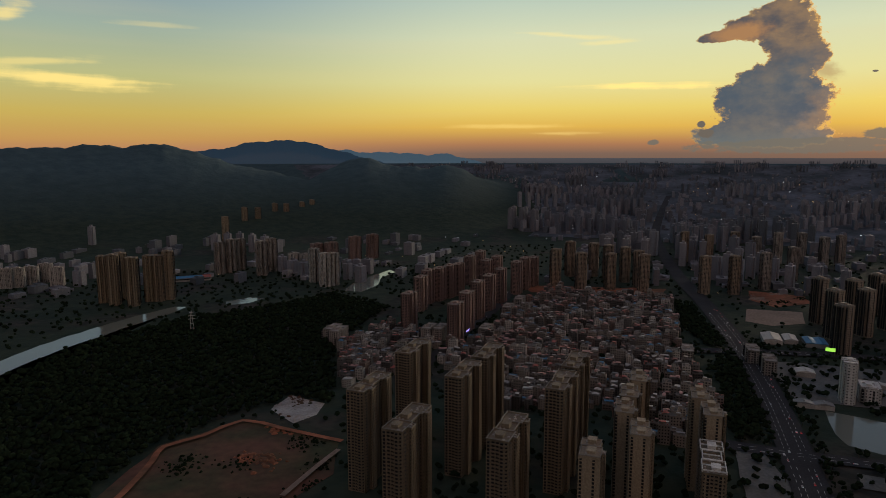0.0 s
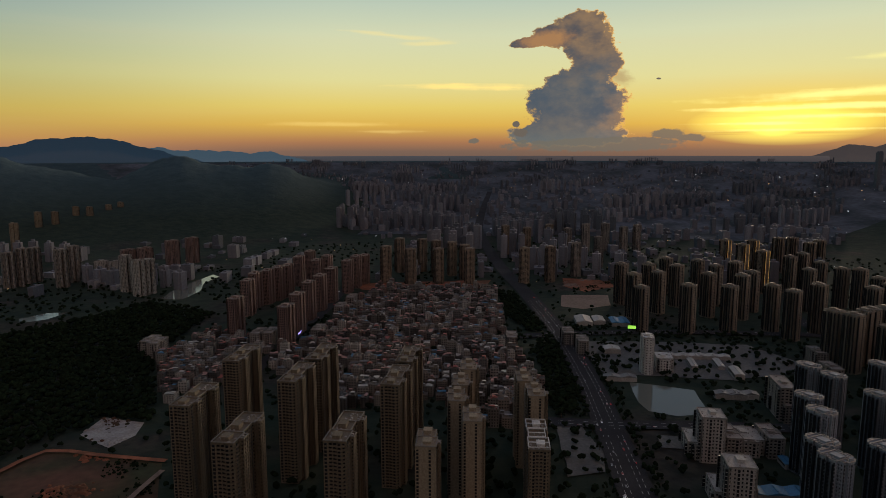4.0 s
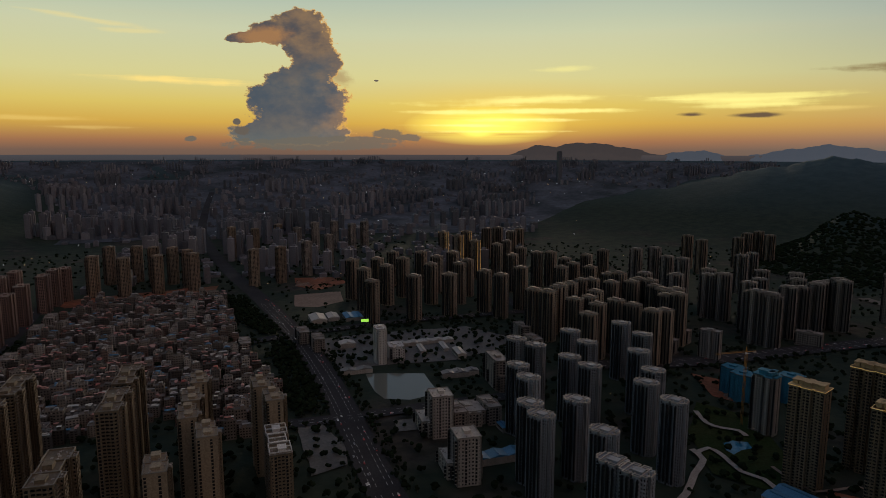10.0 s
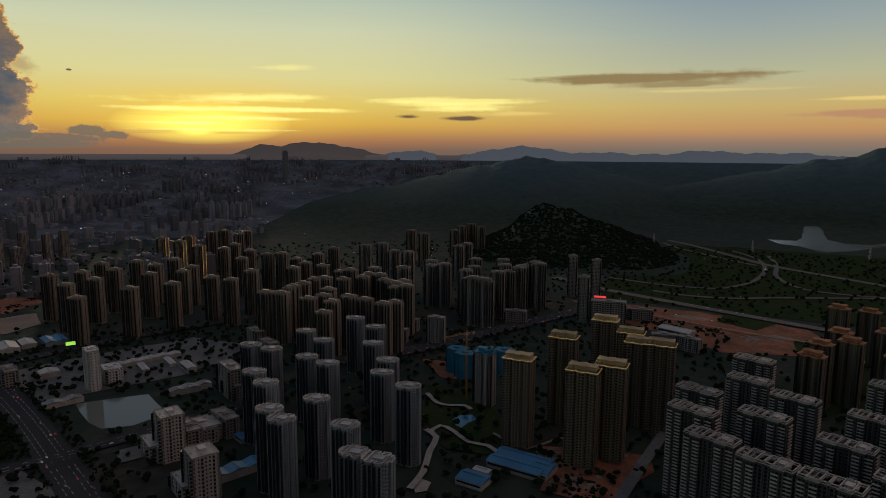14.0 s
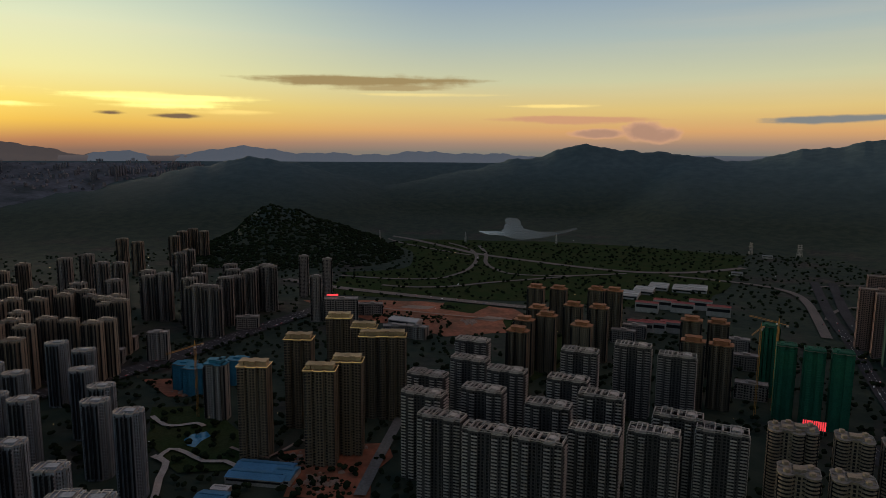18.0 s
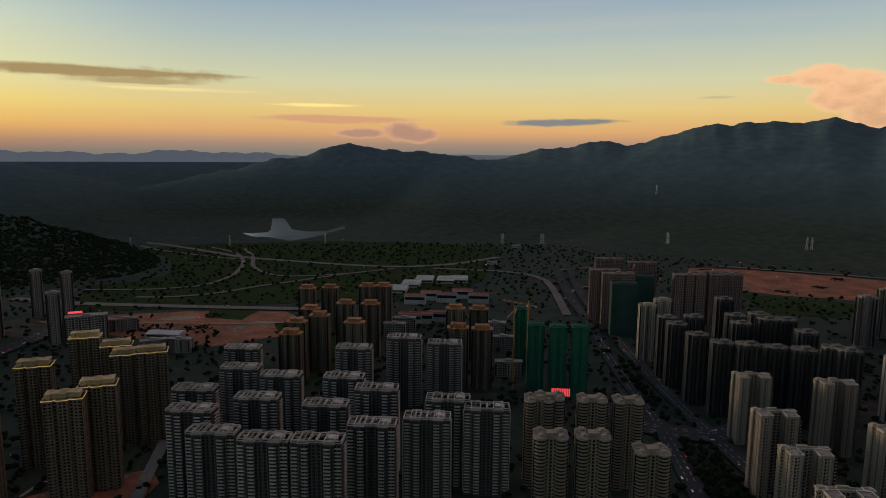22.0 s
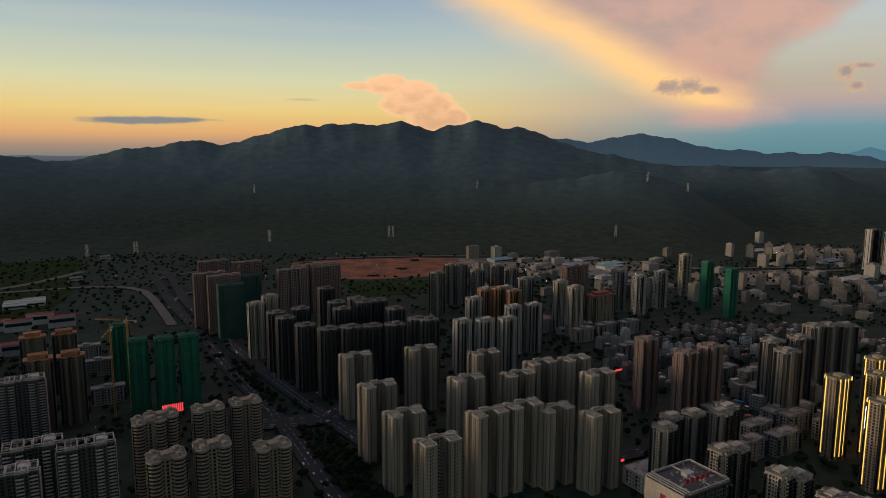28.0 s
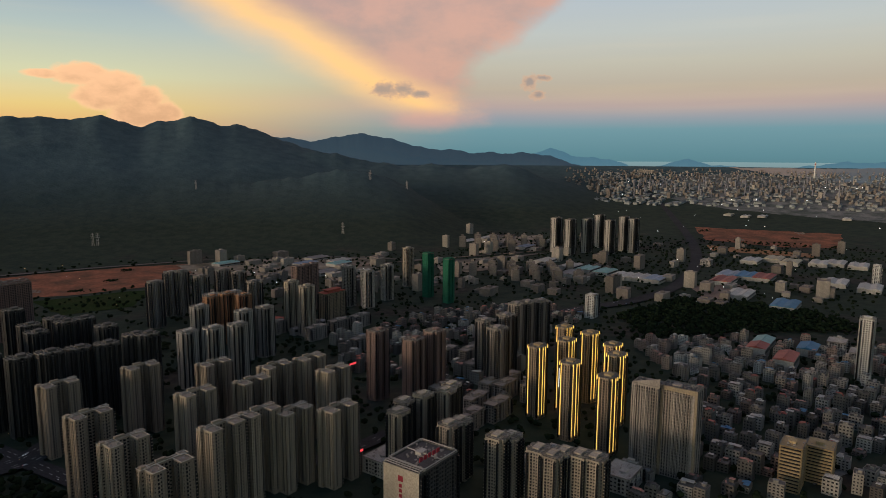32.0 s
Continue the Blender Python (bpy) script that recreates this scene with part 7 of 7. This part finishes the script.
# belts of trees along the main roads
rs0 = random.Random(41)
count = 0
for line, w in ROADS:
    for i in range(0, len(line) - 1):
        q = line[i]
        if q.length > 1250 or q.length < 430 or count > 300:
            continue
        d = (line[i + 1] - q).normalized()
        for side_sign in (-1, 1):
            for off in (3, 11):
                e = q + Vector((d.y, -d.x, 0)) * side_sign * (w / 2 + off) + d * rs0.uniform(-8, 8)
                if free(e.x, e.y, 1.5) and not any(inside(c, e.x, e.y) for c in CLEAR):
                    tree_at(e.x, e.y, rs0)
                    count += 1
tree_lump("forest", kept_dry(scatter(FOREST_W, (8.5, 8.5), 51, 0.5, 20, 3, 0.95)), 52, (7, 13), "dark woodland between the river and the towers")
tree_lump("forest", kept_dry(scatter(FOREST_E, (9, 9), 53, 0.5, 20, 3, 0.95)), 54, (8, 13), "dark wooded knoll behind the village houses")
for i, (a0, a1, r0, r1, step) in enumerate(((-36, 0, 480, 1900, 21), (0, 36, 480, 1250, 14), (36, 70, 480, 1250, 14), (70, 104, 480, 1300, 15), (104, 140, 480, 1250, 15), (140, 198, 480, 1250, 15), (0, 70, 1250, 2300, 27), (70, 150, 1300, 2350, 22), (150, 198, 1250, 2700, 22))):
    tree_lump("tree_belt", kept_dry(scatter(ring_sector(a0, a1, r0, r1), (step, step), 60 + i, 0.5, 20, 3, 0.6)), 70 + i)
for i, belt in enumerate(BELTS):
    tree_lump("tree_belt", scatter(belt, (8, 8), 90 + i, 0.5, 20, 1.5, 0.95), 95 + i, (7, 12), "thick dark tree belt beside the wide road")

def hill_wood(a0, a1, r0, r1, count, seed, label):
    """Tree crowns over a slope, as one mesh."""
    rs = random.Random(seed)
    v, f = [], []
    spots = np.array([(rs.uniform(a0, a1), rs.uniform(r0, r1)) for _ in range(count)])
    for (aa, q), z in zip(spots, terrain_z(spots[:, 0], spots[:, 1])):
        if z > ground_z(q) + 5:
            h = rs.uniform(4, 8)
            b = clump(rs, q * math.sin(radians(aa)), q * math.cos(radians(aa)), z + h * 0.15, h, 0.75)
            k = len(v)
            v += b.v
            f += [tuple(i + k for i in t3) for t3 in b.f]
    me = bpy.data.meshes.new("hill_wood")
    me.from_pydata(v, [], f)
    me.materials.append(FOLIAGE)
    tagged(new("hill_wood", me), label, "trees", kind="stuff")


hill_wood(64, 86, 1760, 2420, 5000, 81, "dark trees covering the low hill")

# ---- lane lines ----
def lane_lines(line, w, lift, offsets):
    b = Bx()
    for i in range(0, len(line) - 1):
        q, d = line[i], line[i + 1] - line[i]
        if not 430 < q.length < 1400:
            continue
        ln = d.length
        d.normalize()
        sd = Vector((d.y, -d.x, 0))
        for o in offsets:
            for k in range(int(ln // 12)):
                a, c = q + sd * (o * w) + d * (k * 12), q + sd * (o * w) + d * (k * 12 + 6)
                n = len(b.v)
                b.v += [tuple(p + sd * e + Vector((0, 0, lift))) for p, e in ((a, -0.25), (a, 0.25), (c, 0.25), (c, -0.25))]
                b.f.append((n, n + 1, n + 2, n + 3))
    if b.v:
        ob = new("lane_marking", b.mesh("lane_marking"))
        ob.data.materials.append(PAINT_LINE)
        tagged(ob, "worn white lane dashes on the asphalt", "road marking", kind="stuff")


for idx, (line, w) in enumerate(ROADS):
    if w >= 20:
        lane_lines(line, w, 1.7 + 0.06 * (idx + 1) + 0.05, (-0.3, -0.15, 0.15, 0.3) if w > 30 else (-0.17, 0.17))

# ---- parked cars and cars in the streets ----
CAR_PAINT = [material("car_paint", c, None, 0.35, 0.5, 2, spec=0.5, bump=0) for c in ((0.6, 0.6, 0.6), (0.03, 0.03, 0.035), (0.25, 0.26, 0.28), (0.35, 0.04, 0.04))]
TYRE = material("tyre", (0.02, 0.02, 0.02), None, 0.9)


def car_proto(k):
    root = new("car")
    tagged(root, ("white", "black", "grey", "red")[k] + " car on the road", "car", "cars in the streets")
    body = part("body", Bx().box(-2.2, -0.88, 0.35, 2.2, 0.88, 0.95).hip(-1.4, -0.8, 1.3, 0.8, 0.95, 1.5, 0.35), CAR_PAINT[k], root)
    for x in (-1.35, 1.35):
        for y in (-0.8, 0.8):
            part("wheel", wheel(x, y), TYRE, root)
    part("headlight", Bx().box(2.18, -0.8, 0.6, 2.26, -0.45, 0.8), LED_WHITE, root, "lit headlight")
    part("headlight", Bx().box(2.18, 0.45, 0.6, 2.26, 0.8, 0.8), LED_WHITE, root, "lit headlight")
    part("tail_light", Bx().box(-2.26, -0.8, 0.6, -2.18, 0.8, 0.8), LED_RED, root, "lit red tail light")
    return root


def wheel(x, y):
    b = Bx()
    n = 8
    b.v = [(x + 0.33 * math.cos(q * 0.7854), y + o, 0.33 + 0.33 * math.sin(q * 0.7854)) for o in (-0.12, 0.12) for q in range(n)]
    b.f = [(q, (q + 1) % n, n + (q + 1) % n, n + q) for q in range(n)] + [tuple(range(n, 2 * n)), tuple(reversed(range(n)))]
    return b


CARS = [car_proto(k) for k in range(4)]
rs0 = random.Random(77)
n_cars = 0
for idx, (line, w) in enumerate(ROADS):
    for i in range(len(line) - 1):
        q = line[i]
        if not 430 < q.length < 1500 or w < 18:
            continue
        d = (line[i + 1] - q).normalized()
        for _ in range(2 if w > 30 else 1):
            if rs0.random() < 0.5 or n_cars > 170:
                continue
            lane = rs0.choice((-1, 1)) * rs0.uniform(0.12, 0.4) * w
            e = q + Vector((d.y, -d.x, 0)) * lane + d * rs0.uniform(-10, 10)
            turn = math.degrees(math.atan2(d.y, d.x)) + (180 if lane < 0 else 0)
            k = rs0.choice((0, 0, 1, 2, 2, 3))
            m = pose(e.x, e.y, 1.72 + 0.06 * (idx + 1), 0, 0, turn)
            if CARS[k].get("used"):
                copy_thing(CARS[k], m)
            else:
                CARS[k]["used"] = 1
                CARS[k].matrix_basis = m
            n_cars += 1


# ---- lamps and signs ----
def lights(name, n, seed, az, r0, r1, size, mat, z, label):
    rs = random.Random(seed)
    pieces = []
    while len(pieces) < n:
        a, r = rs.uniform(*az), math.exp(rs.uniform(math.log(r0), math.log(r1)))
        x, y = at(a, r)
        rr = math.hypot(x, y)
        s = size * (rr / 2500) * rs.uniform(0.6, 1.3)
        zz = height(a, rr)
        if zz > ground_z(rr) + 12:
            continue
        pieces.append((Bx().box(-s, -s, -s, s, s, s), pose(x, y, zz + rs.uniform(*z) * shrink(rr))))
    joined(name, pieces, mat, label, "lights")


# lamps
lights("city_light", 70, 1, (0, 52), 1900, 9000, 0.75, LED_WHITE, (8, 60), "scattered white lamps of the far city")
lights("city_light", 70, 2, (-34, 52), 1500, 8000, 0.7, LED_WARM, (6, 30), "scattered warm lamps of the far city")
lights("city_light", 60, 3, (140, 198), 1500, 9000, 0.9, LED_WHITE, (6, 30), "scattered white lamps of the far works")
lights("city_light", 60, 4, (50, 140), 700, 2200, 0.7, LED_WARM, (5, 9), "scattered warm street lamps")
lights("city_light", 36, 5, (60, 140), 700, 2600, 0.6, LED_WHITE, (5, 9), "scattered white street lamps")


def sign(name, label, mat, x, y, z, w, h, turn, bars=0):
    """A lit board on two posts; bars: upright strips instead of a plain face."""
    root = new(name)
    tagged(root, label, "sign")
    root.matrix_basis = pose(x, y, z, 0, 0, 90 - turn)
    part("back_panel", Bx().box(-w / 2, 0.1, 0, w / 2, 0.5, h), DARK, root)
    if bars:
        for i in range(bars):
            a = -w / 2 + (i + 0.5) * w / bars
            part("light_bar", Bx().box(a - w / bars * 0.3, -0.2, 0.3, a + w / bars * 0.3, 0.08, h - 0.3), mat, root)
    else:
        part("face", Bx().box(-w / 2 + 0.2, -0.1, 0.2, w / 2 - 0.2, 0.08, h - 0.2), mat, root)
    for sx in (-0.4, 0.4):
        part("post", Bx().box(sx * w - 0.2, 0.12, -6, sx * w + 0.2, 0.48, 0), GREY, root)


CRANE_PAINT = material("crane_paint", (0.42, 0.22, 0.05), None, 0.6, 0.4, 1.0)


def crane(x, y, h, turn):
    """A tower crane: lattice mast, long jib, short counter-jib with its weight, cab and apex."""
    root = new("tower_crane")
    tagged(root, "orange tower crane over the building site", "crane")
    root.matrix_basis = pose(x, y, 0, 0, 0, turn)
    mast = Bx()
    for sx in (-0.9, 0.9):
        for sy in (-0.9, 0.9):
            mast.box(sx - 0.15, sy - 0.15, 0, sx + 0.15, sy + 0.15, h)
    for k in range(int(h // 4)):
        mast.box(-0.9, -0.95, k * 4, 0.9, -0.8, k * 4 + 0.25).box(-0.9, 0.8, k * 4, 0.9, 0.95, k * 4 + 0.25).box(-0.95, -0.9, k * 4 + 2, -0.8, 0.9, k * 4 + 2.25).box(0.8, -0.9, k * 4 + 2, 0.95, 0.9, k * 4 + 2.25)
    part("mast", mast, CRANE_PAINT, root)
    part("jib", Bx().box(0, -0.6, h, 42, -0.4, h + 0.3).box(0, 0.4, h, 42, 0.6, h + 0.3).box(0, -0.12, h + 1.3, 42, 0.12, h + 1.6), CRANE_PAINT, root)
    part("counter_jib", Bx().box(-13, -0.7, h, 0, 0.7, h + 0.4), CRANE_PAINT, root)
    part("counterweight", Bx().box(-13, -0.9, h - 2.2, -10, 0.9, h), GREY, root)
    part("cab", Bx().box(0.5, 0.8, h - 2, 2.4, 2.2, h), WHITE, root)
    part("apex", Bx().hip(-0.9, -0.9, 0.9, 0.9, h, h + 7, 0.8), CRANE_PAINT, root)


sign("roof_sign", "red lit sign on an office roof", LED_RED, 1216, 299, 47, 22, 4, 170, 0)
sign("lit_fence", "red lit bars on a low roof", LED_RED, 670, -337, 40, 22, 10, 200, 11)
sign("billboard", "yellow-green lit board by the road", LED_GREEN, 624, 995, 10, 14, 6, 120, 0)
sign("street_sign", "violet lit shop sign at street level", LED_VIOLET, 61, 1150, 5, 30, 3, 20, 0)
sign("shop_sign", "red lit shop sign in the street", LED_RED, 273, -609, 6, 14, 3, 200, 0)
sign("shop_sign", "red lit sign over a low roof", LED_RED, 391, -863, 14, 22, 3, 200, 0)
sign("tower_sign", "white lit sign on a tower front", LED_WHITE, 76, -721, 62, 4, 22, 200, 0)
crane(822, -360, 114, 34)
crane(795, -328, 114, 145)
crane(736, 349, 90, 156)
crane(1080, -686, 114, 144)


def pylon(x, y, h):
    r = math.hypot(x, y)
    a, _ = polar(x, y)
    z = height(a, r)
    root = new("pylon")
    tagged(root, "grey steel lattice power pylon on the wooded slope", "pylon", "power pylons")
    root.matrix_basis = pose(x, y, z - 1, 0, 0, 30)
    for sx in (-1, 1):
        for sy in (-1, 1):
            b = Bx()
            b.v = [(sx * 3.2 + o, sy * 3.2 + p, 0) for o, p in ((-.3, -.3), (.3, -.3), (.3, .3), (-.3, .3))] + [(sx * 0.5 + o, sy * 0.5 + p, h) for o, p in ((-.2, -.2), (.2, -.2), (.2, .2), (-.2, .2))]
            b.f = [(q, (q + 1) % 4, 4 + (q + 1) % 4, 4 + q) for q in range(4)] + [(4, 5, 6, 7)]
            part("leg", b, PALE, root)
    for k, ww in ((0.62, 6.5), (0.77, 5.5), (0.92, 4.2)):
        part("cross_arm", Bx().box(-ww, -0.4, h * k, ww, 0.4, h * k + 0.9), PALE, root)
    for k in (0.2, 0.4):
        q = 3.2 - 2.7 * k
        part("brace", Bx().box(-q, -q, h * k, q, q, h * k + 0.5), PALE, root)


pylon(2348, 87, 40)
pylon(2338, -236, 40)
pylon(2190, -853, 40)
pylon(2134, -984, 40)
pylon(2317, 394, 40)
pylon(2191, -849, 40)
pylon(2137, -977, 40)
pylon(1923, -1351, 40)
pylon(2489, -1675, 40)
pylon(1646, -1678, 40)
pylon(1925, -1348, 40)
pylon(1655, -1668, 40)
pylon(1166, -2764, 40)
pylon(1011, -2825, 40)
pylon(476, -2301, 40)
pylon(1003, -2125, 40)
pylon(1163, -2766, 40)
pylon(1010, -2825, 40)
pylon(480, -2300, 40)
pylon(1001, -2126, 40)
pylon(1809, -2393, 40)
pylon(-891, 1791, 40)
pylon(-442, 1169, 40)


# ---- rubble, spoil heaps and weeds on the open lots ----
def strewn(poly, count, seed, sizes, flat=0.5):
    """Small broken lumps inside an outline."""
    rs = random.Random(seed)
    xs, ys = [p[0] for p in poly], [p[1] for p in poly]
    out = []
    centres = [(rs.uniform(min(xs), max(xs)), rs.uniform(min(ys), max(ys))) for _ in range(max(3, count // 40))]
    while count > 0:
        count -= 1
        cx, cy = rs.choice(centres)
        x, y = rs.gauss(cx, 9), rs.gauss(cy, 9)
        if not inside(poly, x, y):
            continue
        s = rs.uniform(*sizes)
        h = s * flat * rs.uniform(0.5, 1.4)
        b = Bx()
        n = rs.choice((5, 6, 7))
        low = [(s * rs.uniform(0.7, 1.2) * math.cos(6.283 * q / n), s * rs.uniform(0.7, 1.2) * math.sin(6.283 * q / n), -0.4) for q in range(n)]
        up = [(px * rs.uniform(0.3, 0.6), py * rs.uniform(0.3, 0.6), h * rs.uniform(0.8, 1.2)) for px, py, _ in low]
        b.v = low + up
        b.f = [(q, (q + 1) % n, n + (q + 1) % n, n + q) for q in range(n)] + [tuple(range(n, 2 * n))]
        r = math.hypot(x, y)
        out.append((b, pose(x, y, ground_z(r) + 0.5, 0, 0, rs.uniform(0, 360)) @ Matrix.Diagonal((shrink(r),) * 3 + (1,))))
    return out


for poly in LAND.get("broken_concrete", ()):
    joined("rubble", strewn(poly, 260, 31, (0.6, 2.2)), RUBBLE, "heaps of broken concrete on a cleared lot", "rubble")
    joined("rubble_earth", strewn(poly, 90, 32, (1.5, 4.0), 0.35), WASTE, "dark earth heaps on the broken concrete", "earth")
for poly in LAND.get("waste_lot", ()):
    joined("spoil_heap", strewn(poly, 220, 33, (1.2, 4.5), 0.35), RED_EARTH, "red spoil heaps on waste ground", "earth")
    joined("weeds", strewn(poly, 520, 34, (0.8, 2.6), 0.7), FOLIAGE, "dark weeds growing over waste ground", "weeds")
for i, poly in enumerate(LAND.get("red_earth", ())):
    joined("spoil_heap", strewn(poly, 150, 40 + i, (2.0, 6.0), 0.3), PALE_EARTH, "pale spoil heaps on red earth", "earth")
    joined("weeds", strewn(poly, 160, 60 + i, (1.5, 4.0), 0.6), FOLIAGE, "dark weeds growing over red earth", "weeds")
